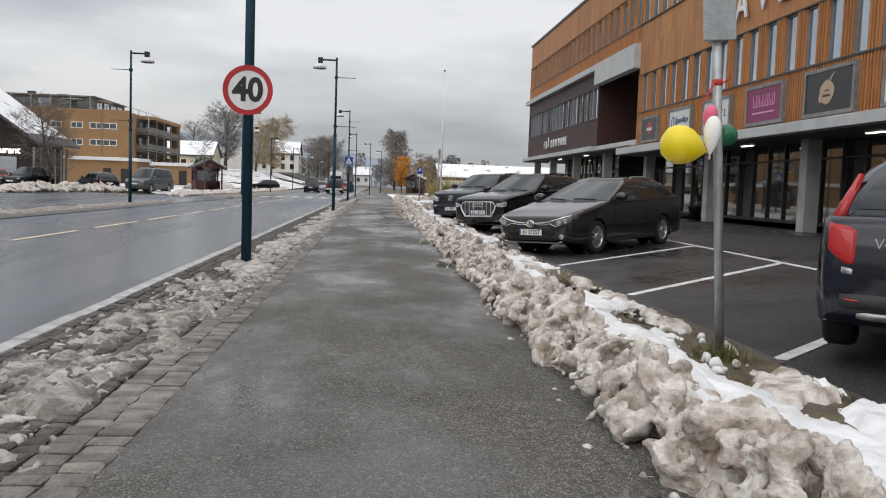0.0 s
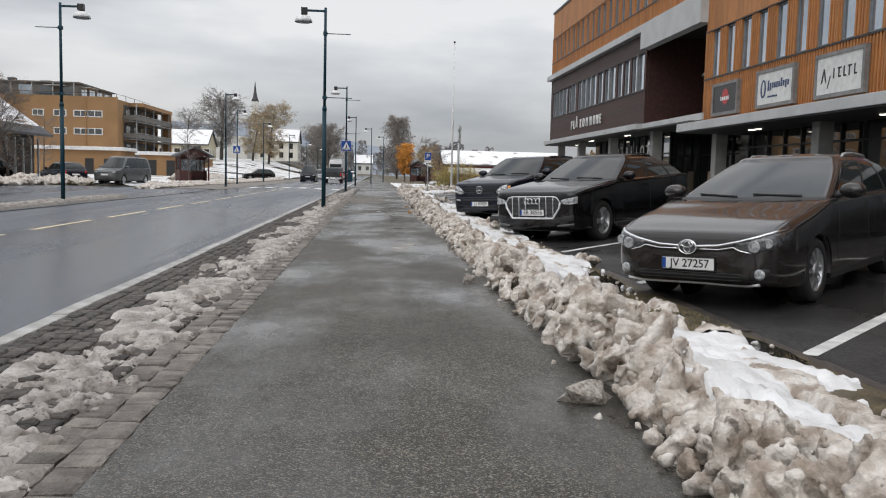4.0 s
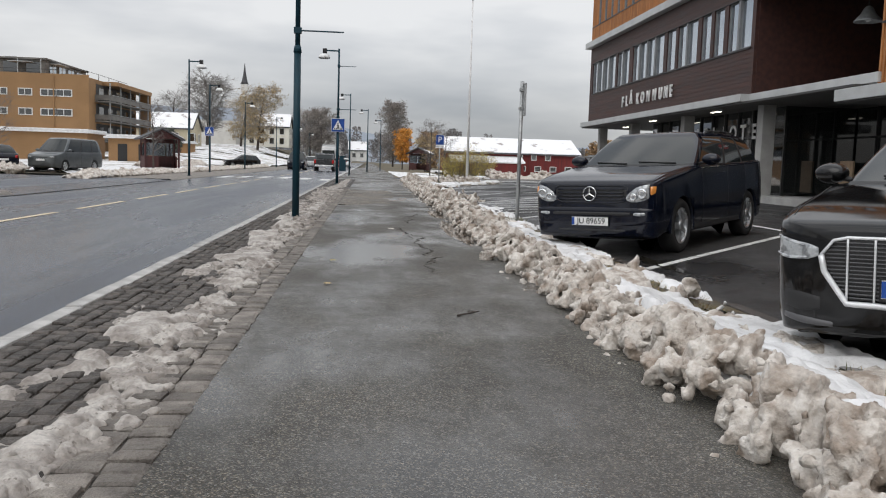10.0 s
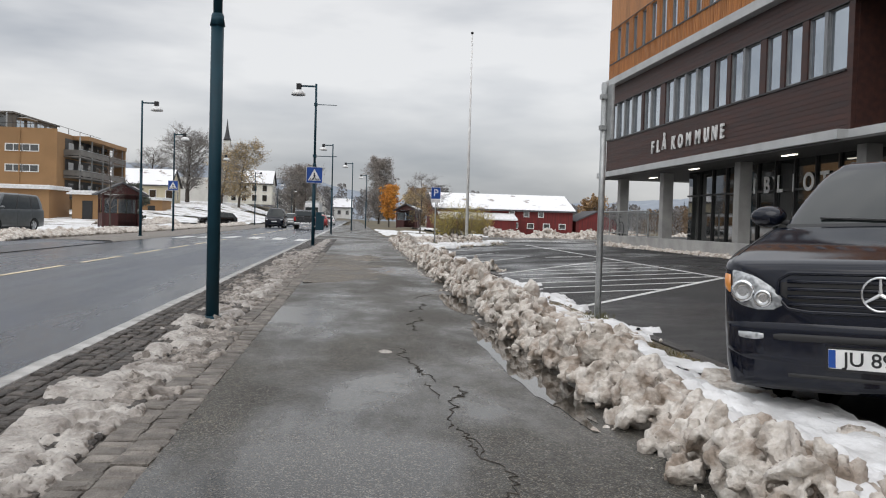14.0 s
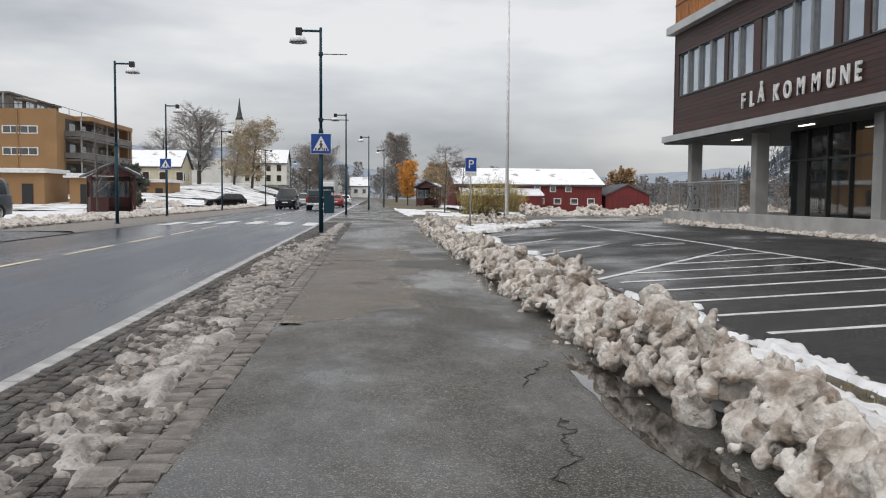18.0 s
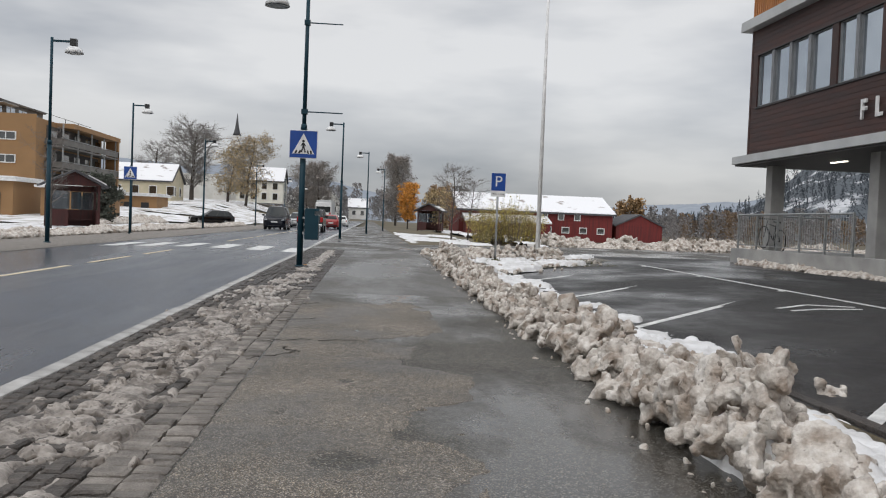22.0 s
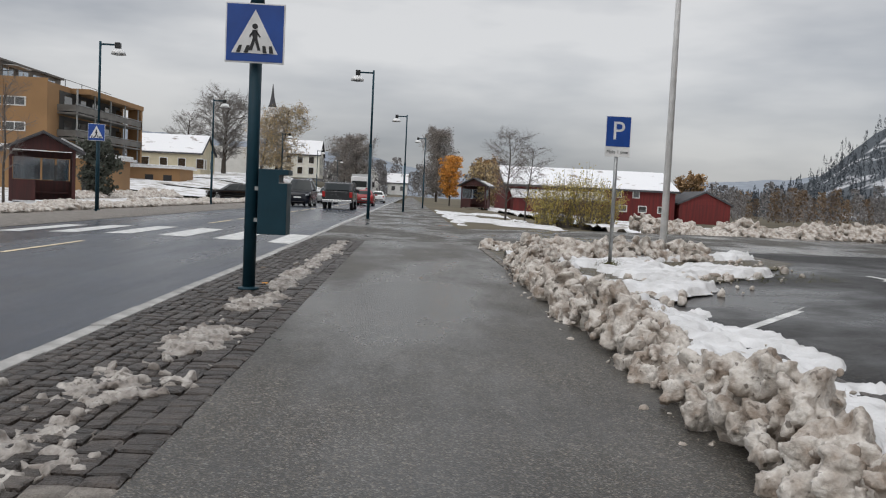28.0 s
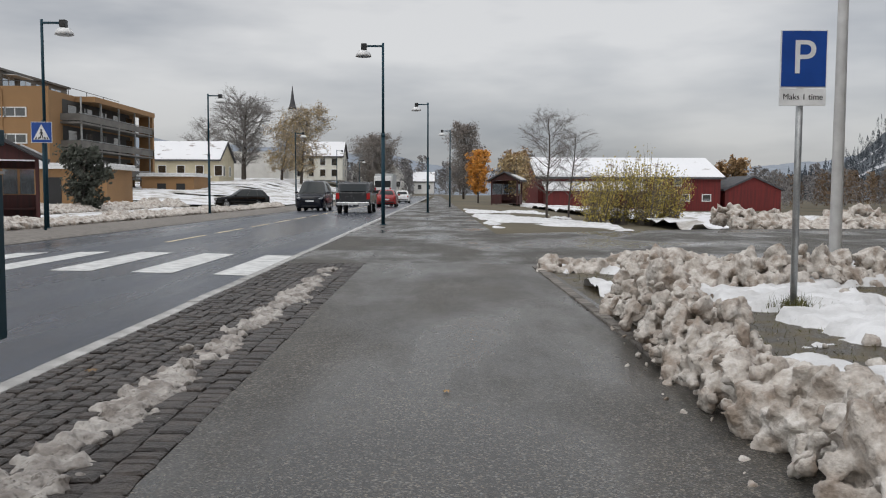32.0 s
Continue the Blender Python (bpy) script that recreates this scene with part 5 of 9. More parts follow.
def ring(bm, r, t, x, y, z, n=24, wide=1.0):
    pa = [(math.cos(2 * math.pi * i / n), math.sin(2 * math.pi * i / n)) for i in range(n)]
    rows = [[bm.verts.new((xx, y + wide * q * c, z + q * s)) for c, s in pa] for q, xx in ((r - t, x), (r - t * 0.8, x + 0.012), (r - t * 0.2, x + 0.012), (r, x))]
    for a, b in zip(rows, rows[1:]):
        for i in range(n):
            bm.faces.new((a[i], a[(i + 1) % n], b[(i + 1) % n], b[i])).smooth = True
    return bm


M["paint_grey"] = paint("dark_grey_car_paint", (0.024, 0.021, 0.020), 0.16, 0.3, 0.5, 0.88)
M["paint_black"] = paint("black_car_paint", (0.004, 0.004, 0.0045), 0.06, 0.0, 0.0, 0.9)
M["paint_blue"] = paint("midnight_blue_car_paint", (0.004, 0.006, 0.014), 0.07, 0.0, 0.0, 0.85)
M["paint_van"] = paint("slate_grey_car_paint", (0.10, 0.11, 0.115), 0.35, 0.5, 0.7, 0.8)
M["paint_red"] = paint("red_car_paint", (0.30, 0.012, 0.012), 0.3, 0.2, 0.8, 0.8)
M["paint_silver"] = paint("silver_car_paint", (0.45, 0.46, 0.46), 0.35, 0.7, 0.7, 0.85)
M["amber"] = glass("amber_lens", (0.75, 0.28, 0.05), 0.1)
M["sign_grey"] = paint("dark_grey_trim", (0.10, 0.10, 0.105), 0.4)
M["lens_dark"] = mat("dark_lamp_housing", (0.10, 0.105, 0.11), (0.03, 0.032, 0.034), 0.1, 30, 60, 0.3, 0.2, 40, 0.3, rough_var=0.04, coat=1.0)

# estate car, dark grey
L_, W_, H_ = 4.58, 1.76, 1.41
est, g_ = car("estate_car", "dark grey estate car parked nose to the verge, wet paint", lower_body(L_, W_, 0.74, 0.965, 0.985, 0.98, 0.20), (1.06, 0.02, -2.14, -1.72, 0.815, 0.60, 0.965, H_, 0.17, 0.10, 0.04, 0.05),
              M["paint_grey"], parked(3.75, 15.72, 43, L_), (1.33, -1.27), 0.315, 10, "silver", splits=(0.37, 0.70))
P_ = end_face(g_)
for s in (1, -1):
    hl = part("headlight", pad(P_, [(0.44, 0.575, 0.635), (0.56, 0.535, 0.68), (0.70, 0.545, 0.725), (0.80, 0.59, 0.755), (0.85, 0.66, 0.775)], 0.012, s), M["lens_dark"], est, "dark swept-back headlight")
    part("lamp_bowl", lathe(bmesh.new(), [(0.02, 0.0), (0.05, 0.012), (0.055, 0.018), (0.045, 0.02)], 16, (P_(0.63, 0.615) + 0.004, s * 0.63, 0.612), "x"), M["headlight"], hl)
    part("lamp_bowl", lathe(bmesh.new(), [(0.02, 0.0), (0.04, 0.012), (0.045, 0.018), (0.035, 0.02)], 16, (P_(0.74, 0.64) + 0.006, s * 0.74, 0.64), "x"), M["headlight"], hl)
    part("chrome_strip", rope(P_, [(s * 0.06, 0.60), (s * 0.30, 0.612), (s * 0.50, 0.655), (s * 0.66, 0.70), (s * 0.82, 0.755)], 0.014, 0.008), M["chrome"], est, "chrome wing moulding")
    part("chrome_strip", rope(P_, [(s * 0.10, 0.575), (s * 0.30, 0.575), (s * 0.44, 0.60), (s * 0.50, 0.57), (s * 0.60, 0.55)], 0.009, 0.008), M["chrome"], est)
    fl_ = part("fog_surround", pad(P_, [(0.58, 0.30, 0.40), (0.68, 0.29, 0.43), (0.76, 0.32, 0.42)], 0.008, s, 8, 5), M["plastic"], est, "black fog lamp surround")
    part("fog_lamp", lathe(bmesh.new(), [(0.046, -0.02), (0.05, 0.012), (0.03, 0.02)], 16, (P_(0.67, 0.36) + 0.008, s * 0.67, 0.36), "x"), M["headlight"], fl_)
    part("tail_light", pad(end_face(g_, -1), [(0.48, 0.82, 0.93), (0.62, 0.78, 0.94), (0.72, 0.80, 0.95)], 0.01, s, 8, 5, -1), M["tail_red"], est)
part("grille", pad(P_, [(-0.50, 0.575, 0.62), (-0.30, 0.545, 0.60), (0.0, 0.52, 0.585), (0.30, 0.545, 0.60), (0.50, 0.575, 0.62)], 0.006, 1, 24, 4), M["rubber"], est, "narrow black upper grille")
part("lower_grille", pad(P_, [(-0.58, 0.30, 0.35), (-0.50, 0.27, 0.385), (0.0, 0.26, 0.36), (0.50, 0.27, 0.385), (0.58, 0.30, 0.35)], 0.006, 1, 24, 4), M["rubber"], est, "black lower grille")
for k in range(3):
    part("grille_slat", rope(P_, [(-0.50, 0.295 + k * 0.03), (0.50, 0.295 + k * 0.03)], 0.005, 0.010), M["plastic"], est)
part("bumper_lip", rope(P_, [(-0.66, 0.265), (-0.5, 0.235), (0.5, 0.235), (0.66, 0.265)], 0.014, 0.010), M["satin_metal"], est, "dull silver bumper lip")
bd = ring(bmesh.new(), 0.072, 0.014, P_(0, 0.59) + 0.018, 0, 0.592, 24, 1.35)
ring(bd, 0.058, 0.010, P_(0, 0.59) + 0.020, 0, 0.592, 20, 0.62)
ring(bd, 0.034, 0.010, P_(0, 0.59) + 0.020, 0, 0.618, 20, 2.0)
part("badge", bd, M["chrome"], est, "round chrome badge")
part("badge_back", lathe(bmesh.new(), [(0.075, -0.02), (0.075, 0.012), (0.02, 0.016)], 20, (P_(0, 0.59), 0, 0.592), "x"), M["sign_grey"], est)
number_plate(est, P_(0, 0.44) + 0.006, 0, 0.435, "JV 27257")

# large electric suv, black
L_, W_, H_ = 4.90, 1.935, 1.60
suv, g_ = car("suv", "glossy black suv with a bright-framed grille, parked nose to the verge", lower_body(L_, W_, 0.95, 1.12, 1.12, 1.06, 0.24, 0.35, 1.15), (1.10, 0.22, -2.30, -1.55, 0.885, 0.655, 1.10, H_, 0.17, 0.11, 0.035, 0.06),
              M["paint_black"], parked(3.72, 22.91, 45, L_), (1.50, -1.43), 0.375, 5, True, trim=M["chrome"], splits=(0.40, 0.78))
P_ = end_face(g_)
for s in (1, -1):
    hl = part("headlight", pad(P_, [(0.61, 0.735, 0.795), (0.68, 0.705, 0.825), (0.80, 0.70, 0.85), (0.90, 0.72, 0.875)], 0.012, s), M["headlight"], suv, "slim clear headlight")
    part("light_strip", rope(P_, [(s * 0.68, 0.728), (s * 0.80, 0.722), (s * 0.89, 0.74)], 0.010, 0.014), M["headlight"], hl)
    part("light_strip", rope(P_, [(s * 0.70, 0.80), (s * 0.82, 0.83), (s * 0.89, 0.85)], 0.007, 0.012), M["headlight"], hl)
    part("air_intake", pad(P_, [(0.58, 0.40, 0.50), (0.72, 0.36, 0.54), (0.86, 0.40, 0.55)], 0.004, s, 10, 5), M["plastic"], suv, "black corner air intake")
    part("bumper_blade", pad(P_, [(0.50, 0.30, 0.345), (0.70, 0.30, 0.37), (0.86, 0.33, 0.385)], 0.010, s, 10, 4), M["sign_grey"], suv, "dark grey bumper blade")
    part("tail_light", pad(end_face(g_, -1), [(0.3, 0.92, 0.98), (0.6, 0.90, 1.0), (0.78, 0.90, 1.02)], 0.01, s, 8, 5, -1), M["tail_red"], suv)
oct_ = [(-0.53, 0.84), (-0.60, 0.75), (-0.58, 0.65), (-0.45, 0.46), (0.45, 0.46), (0.58, 0.65), (0.60, 0.75), (0.53, 0.84)]
part("grille", pad(P_, [(-0.595, 0.69, 0.77), (-0.53, 0.58, 0.84), (-0.44, 0.465, 0.855), (0.44, 0.465, 0.855), (0.53, 0.58, 0.84), (0.595, 0.69, 0.77)], 0.004, 1, 28, 6), M["plastic"], suv, "black octagonal grille")
part("grille_frame", rope(P_, oct_[1:7], 0.019, 0.014), M["satin_metal"], suv, "bright grille frame")
part("grille_frame", rope(P_, [oct_[1], oct_[0], (-0.45, 0.858), (0.45, 0.858), oct_[7], oct_[6]], 0.010, 0.012), M["satin_metal"], suv)
for y in (-0.45, -0.30, -0.155, 0.155, 0.30, 0.45):
    part("grille_bar", rope(P_, [(y, 0.47), (y, 0.85)], 0.007, 0.016), M["satin_metal"], suv)
for k in range(16):
    z = 0.475 + k * 0.0235
    half = min(0.585, 0.44 + (z - 0.46) * 0.78, 0.60 - max(0.0, z - 0.75) * 0.8)
    part("grille_slat", rope(P_, [(-half, z), (half, z)], 0.0045, 0.009, step=0.1), M["sign_grey"], suv)
rg = bmesh.new()
for k in range(4):
    ring(rg, 0.058, 0.013, P_(0, 0.78) + 0.022, -0.126 + k * 0.084, 0.775)
part("badge", rg, M["chrome"], suv, "four linked chrome rings")
number_plate(suv, P_(0, 0.6) + 0.022, 0, 0.565, "EB 38556")

# older suv, midnight blue
L_, W_, H_ = 4.64, 1.84, 1.63
old, g_ = car("suv", "older midnight-blue suv with clear headlights and roof rails", lower_body(L_, W_, 1.00, 1.17, 1.16, 0.98, 0.30, 0.75), (1.02, 0.32, -2.20, -2.02, 0.855, 0.67, 1.15, H_, 0.13, 0.09, 0.04, 0.02),
              M["paint_blue"], parked(3.62, 29.45, 47, L_) @ Matrix.Diagonal((1, 1.07, 1.04, 1)), (1.44, -1.38), 0.365, 5, True, splits=(0.40, 0.70))
P_ = end_face(g_)
for s in (1, -1):
    hl = part("headlight", pad(P_, [(0.49, 0.75, 0.775), (0.55, 0.705, 0.86), (0.64, 0.695, 0.93), (0.73, 0.715, 0.96), (0.80, 0.755, 0.97)], 0.016, s), M["headlight"], old, "large clear headlight")
    for y, z, q in ((0.60, 0.785, 0.048), (0.715, 0.825, 0.062)):
        part("projector", lathe(bmesh.new(), [(q, 0.0), (q * 1.08, 0.018), (q * 0.8, 0.022), (q * 0.5, 0.012)], 18, (P_(y, z) + 0.014, s * y, z), "x"), M["chrome"], hl)
    part("indicator", pad(P_, [(0.795, 0.78, 0.935), (0.83, 0.80, 0.94), (0.86, 0.83, 0.935)], 0.018, s, 5, 4), M["amber"], old, "amber indicator")
    part("fog_lamp", pad(P_, [(0.585, 0.545, 0.585), (0.64, 0.525, 0.60), (0.72, 0.53, 0.60), (0.765, 0.55, 0.59)], 0.014, s, 8, 4), M["headlight"], old, "oval fog lamp")
    part("tail_light", pad(end_face(g_, -1), [(0.66, 0.8, 1.1), (0.74, 0.78, 1.1), (0.80, 0.8, 1.1)], 0.01, s, 6, 5, -1), M["tail_red"], old)
part("grille", pad(P_, [(-0.52, 0.79, 0.90), (-0.46, 0.735, 0.925), (-0.36, 0.725, 0.935), (0.36, 0.725, 0.935), (0.46, 0.735, 0.925), (0.52, 0.79, 0.90)], 0.004, 1, 24, 4), M["plastic"], old, "black slatted grille")
for k in range(4):
    z = 0.755 + k * 0.044
    part("grille_slat", rope(P_, [(-0.47, z), (0.47, z)], 0.011, 0.008, step=0.1), M["paint_blue"], old)
part("grille_frame", rope(P_, [(-0.53, 0.80), (-0.47, 0.73), (-0.36, 0.715), (0.36, 0.715), (0.47, 0.73), (0.53, 0.80), (0.52, 0.90), (0.46, 0.935), (-0.46, 0.935), (-0.52, 0.90)], 0.012, 0.004, True), M["paint_blue"], old)
st = ring(bmesh.new(), 0.098, 0.013, P_(0, 0.83) + 0.026, 0, 0.828)
for a in (90, 210, 330):
    tube(st, (P_(0, 0.83) + 0.032, 0, 0.828), (P_(0, 0.83) + 0.032, 0.09 * math.cos(radians(a)), 0.828 + 0.09 * math.sin(radians(a))), 0.013, 0.006, 6)
part("badge", st, M["chrome"], old, "three-pointed chrome badge")
part("bumper", pad(P_, [(-0.86, 0.46, 0.64), (-0.70, 0.40, 0.665), (-0.4, 0.38, 0.67), (0.4, 0.38, 0.67), (0.70, 0.40, 0.665), (0.86, 0.46, 0.64)], 0.010, 1, 30, 8), M["paint_blue"], old, "deep bumper")
part("bumper_inlay", pad(P_, [(-0.56, 0.545, 0.585), (-0.5, 0.53, 0.60), (0.5, 0.53, 0.60), (0.56, 0.545, 0.585)], 0.016, 1, 20, 4), M["plastic"], old, "black bumper inlay")
part("lower_grille", pad(P_, [(-0.55, 0.32, 0.37), (0.55, 0.32, 0.37)], 0.004, 1, 12, 3), M["plastic"], old)
number_plate(old, P_(0, 0.47) + 0.016, 0, 0.462, "JU 89659")


# ---- snow and paving ----
def vnoise(x, y, seed):
    """Smooth lattice noise from 0 to 1 on numpy arrays."""
    r = np.random.RandomState(seed).rand(256, 256)
    xi, yi = np.floor(x).astype(int), np.floor(y).astype(int)
    fx, fy = x - xi, y - yi
    fx, fy = fx * fx * (3 - 2 * fx), fy * fy * (3 - 2 * fy)
    at = lambda a, b: r[a % 256, b % 256]
    return (at(xi, yi) * (1 - fx) + at(xi + 1, yi) * fx) * (1 - fy) + (at(xi, yi + 1) * (1 - fx) + at(xi + 1, yi + 1) * fx) * fy


def fbm(x, y, seed, octaves=4):
    v, a, t = 0, 0.5, 0
    for k in range(octaves):
        v = v + a * vnoise(x * 2 ** k, y * 2 ** k, seed + k)
        t += a
        a *= 0.5
    return v / t


def bank_edge(y):
    return 1.90 + 0.0072 * y


def ico(seed, squash=(1, 1, 1), rough=0.42, cut=True, level=2):
    bm = bmesh.new()
    bmesh.ops.create_icosphere(bm, subdivisions=level, radius=1)
    rr = random.Random(seed)
    planes = [(Vector((rr.uniform(-1, 1), rr.uniform(-1, 1), rr.uniform(-0.4, 1))).normalized(), rr.uniform(0.35, 0.75)) for _ in range(9)]
    o = Vector((rr.uniform(0, 50), rr.uniform(0, 50), rr.uniform(0, 50)))
    for v in bm.verts:
        p = v.co.copy()
        if cut:
            for n, d in planes:
                k = p.dot(n)
                if k > d:
                    p -= n * (k - d) * 0.97
        p *= 1 + rough * noise.fractal(p * 1.7 + o, 1.0, 2.0, 4)
        v.co = Vector((p.x * squash[0], p.y * squash[1], p.z * squash[2]))
    return bm


block_bits, chunk_bits, crumb_bits = [], [], []
for k in range(34):
    squash, rough, level = ((1.2, 0.46 + 0.02 * k, 1.05), 0.07, 3) if k < 14 else ((1, 0.85, 0.8), 0.13, 2 if k < 24 else 1)
    b = ico(100 + k, squash, rough, level=level)
    (block_bits if k < 14 else chunk_bits if k < 24 else crumb_bits).append((np.array([v.co[:] for v in b.verts]), np.array([[v.index for v in f.verts] for f in b.faces])))
    b.free()


def scatter_chunks(name, label, n, place, size, seed, material):
    rr = random.Random(seed)
    vs, fs, base = [], [], 0
    for _ in range(n):
        v, f = chunk_bits[rr.randrange(10)]
        x, y, z = place(rr)
        s = size(rr)
        rot = np.array(Euler((rr.uniform(-0.6, 0.6), rr.uniform(-0.6, 0.6), rr.uniform(0, 6.28))).to_matrix())
        vs.append(v @ rot.T * s + (x, y, z + s * 0.35))
        fs.append(f + base)
        base += len(v)
    ob = new(name, quads(name, np.concatenate(vs), np.concatenate(fs), material, True))
    return tagged(ob, label, "snow", "", "stuff")


def heap_of(name, lumps, seed, voxel, label, material, grain=0.05):
    """Many overlapping broken lumps fused into one mass: lumps are (x, y, z, radius)."""
    rr = random.Random(seed)
    vs, fs, base = [], [], 0
    for x, y, z, r in lumps:
        kind_ = block_bits if r > 0.06 else chunk_bits if r > 0.04 else crumb_bits
        v, f = kind_[rr.randrange(len(kind_))]
        lean = 1.0 if r > 0.085 else 0.7
        rot = np.array(Euler((rr.uniform(-lean, lean), rr.uniform(-lean, lean), rr.uniform(0, 6.28))).to_matrix())
        vs.append(v @ rot.T * r + (x, y, z))
        fs.append(f + base)
        base += len(v)
    ob = new(name, quads(name, np.concatenate(vs), np.concatenate(fs), M[material], True))
    fuse = ob.modifiers.new("fuse", "REMESH")
    fuse.mode, fuse.voxel_size, fuse.use_smooth_shade = "VOXEL", voxel, True
    for kind_, size, amount in (("CLOUDS", grain * 1.6, grain * 0.45), ("CLOUDS", grain * 0.5, grain * 0.45), ("VORONOI", grain * 0.6, grain * 0.2)):
        tx = bpy.data.textures.new("snow_grain", kind_)
        tx.noise_scale = size
        dm = ob.modifiers.new("grain", "DISPLACE")
        dm.texture, dm.strength, dm.mid_level, dm.texture_coords = tx, amount, 0.5, "GLOBAL"
    return tagged(ob, label, "snow", "", "stuff")


def bank(name, y0, y1, edge, width, height, seed, voxel=0.0145, label="ridge of dirty ploughed snow, lumpy and half melted", coarse=1.0, crest=0.42, material="dirty_snow"):
    rr = random.Random(seed)
    c = coarse
    lumps = []
    along = lambda y: 0.62 + 0.75 * noise.fractal((y * 0.8 / c, seed * 3.1, 0), 1.0, 2.0, 3) * 0.7 + 0.12 * math.sin(y * 2.1 / c + seed)
    def top(u, y):
        t = u / crest * 0.5 if u < crest else 0.5 + (u - crest) / (1 - crest) * 0.5
        return height * max(0.25, along(y) + 0.3) * max(0.0, math.sin(t * math.pi)) ** 0.75
    def sway(y):
        return 0.07 * noise.noise((y * 1.7, seed, 1.0)) * 2
    L = y1 - y0
    for n, lo, hi, ul, uh, rise in ((int(L * width * 45 / c ** 2), 0.09, 0.15, 0.16, 0.84, 0.72), (int(L * width * 16 / c ** 2), 0.08, 0.14, 0.25, 0.75, 1.25), (int(L * width * 110 / c ** 2), 0.04, 0.085, 0.06, 0.94, 1.06), (int(L * width * 120 / c ** 2), 0.018, 0.048, 0.0, 1.0, 1.08)):
        for _ in range(n):
            u, y, r = rr.uniform(ul, uh), rr.uniform(y0, y1), (lo + (hi - lo) * rr.random() ** 1.6) * c
            h = top(u, y) * rise * rr.uniform(0.75, 1.1)
            lumps.append((edge(y) + sway(y) + u * width, y, max(-0.35 * r, h - 0.55 * r), r))
    return heap_of(name, lumps, seed, voxel, label, material, 0.05 * c)


bank("snow_bank", -3.0, 8.1, bank_edge, 0.66, 0.29, 11)
bank("snow_bank", 7.9, 20.1, bank_edge, 0.64, 0.28, 17)
bank("snow_bank", 19.9, 32.1, bank_edge, 0.66, 0.27, 12)
bank("snow_bank", 31.9, 46.1, bank_edge, 0.68, 0.31, 13)
bank("snow_bank", 45.9, 58.6, bank_edge, 0.60, 0.30, 14)
# the ridge turns the corner by the flagpole
bank("snow_bank", 58.4, 62.6, lambda y: 2.34 + 0.11 * max(0, y - 59.4) ** 1.5, 0.78, 0.36, 15)
corner = bank("snow_heap", 3.2, 6.6, lambda y: 0 * y, 1.1, 0.36, 16, 0.024, "heap of broken dirty snow between parking sign and flagpole", 1.3)
corner.matrix_basis = Matrix(((0, 1, 0, 0), (-1, 0, 0, 63.6), (0, 0, 1, 0.02), (0, 0, 0, 1)))
side_heap = bank("snow_heap", 2.45, 5.4, lambda y: 0 * y, 0.7, 0.24, 18, 0.024, "low heap of broken dirty snow at the side road")
side_heap.matrix_basis = Matrix(((0, 1, 0, 0), (-1, 0, 0, 65.4), (0, 0, 1, -0.01), (0, 0, 0, 1)))
scatter_chunks("snow_crumbs", "small crumbs of snow fallen beside the ridge", 420, lambda rr: (lambda y: (bank_edge(y) + rr.choice((rr.uniform(-0.12, 0.08), rr.uniform(0.95, 1.6))), y, -0.015))(rr.uniform(-3, 60)), lambda rr: 0.010 + 0.03 * rr.random() ** 2, 5, M["dirty_snow"])


def snow_chunk(x, y, z, s, seed, label, squash=(1, 1, 0.8), rz=0, tilt=0, material="dirty_snow"):
    ob = part("snow_chunk", ico(seed, squash), M[material], None, "", 0, pose(x, y, z, tilt, 0, rz) @ Matrix.Scale(s, 4))
    return tagged(ob, label, "snow")


snow_chunk(1.93, 12.3, 0.05, 0.16, 61, "pale block of snow lying on the footpath edge", (1.3, 0.8, 0.6), 30)
snow_chunk(1.86, 16.6, 0.04, 0.09, 62, "rounded snow lump on the footpath edge")
snow_chunk(2.02, 27.9, 0.05, 0.13, 63, "pale snow lump beside the snow ridge")
for k, (x, y, z, r, label) in enumerate(((3.80, 44.4, 0.0, 0.24, "large broken chunk of icy snow by the car park"), (3.42, 44.9, 0.0, 0.17, "broken chunk of icy snow by the car park"), (3.35, 25.6, 0.02, 0.13, "broken snow lump beside a car's bumper"),
                                       (3.62, 19.0, 0.0, 0.12, "broken snow lump on the wet verge"), (3.5, 27.2, 0.0, 0.11, "broken snow lump on the wet verge"), (4.15, 44.0, -0.06, 0.12, "broken snow lump by the car park"))):
    rc = random.Random(300 + k)
    heap_of("snow_chunk", [(x + rc.gauss(0, 0.5) * r, y + rc.gauss(0, 0.5) * r, z - 0.04 + abs(rc.gauss(0, 0.4)) * r, r * rc.uniform(0.3, 0.75)) for _ in range(14)], 310 + k, 0.018, label, "dirty_snow", 0.04)

# thin clean snow between the ridge and the car park
def sheet(name, x0, x1, y0, y1, threshold, thick, seed, material, label, base=lambda x, y: 0 * x, step=0.035, sx=1.4, sy=0.55, fade=0.0, slope=7.0):
    xs, ys = np.arange(x0, x1, step), np.arange(y0, y1, step)
    gx, gy = np.meshgrid(xs, ys, indexing="ij")
    th = threshold(gx, gy) if callable(threshold) else threshold
    n = fbm(gx * sx, gy * sy, seed, 5) - th
    n = n - fade * np.clip(1 - np.minimum(gx - x0, x1 - gx) / 0.15, 0, 1)
    k = np.clip(n * slope, 0, 1)
    k = k * k * (3 - 2 * k)
    z = base(gx, gy) - 0.012 + ((thick(gx, gy) if callable(thick) else thick) + 0.012) * k * (0.45 + 1.1 * fbm(gx * 9, gy * 9, seed + 3, 4))
    keep = n > -0.5 / slope * 0.2
    ob = new(name, grid_mesh(name, xs, ys, z, M[material], True, keep))
    return tagged(ob, label, "snow", "", "stuff")


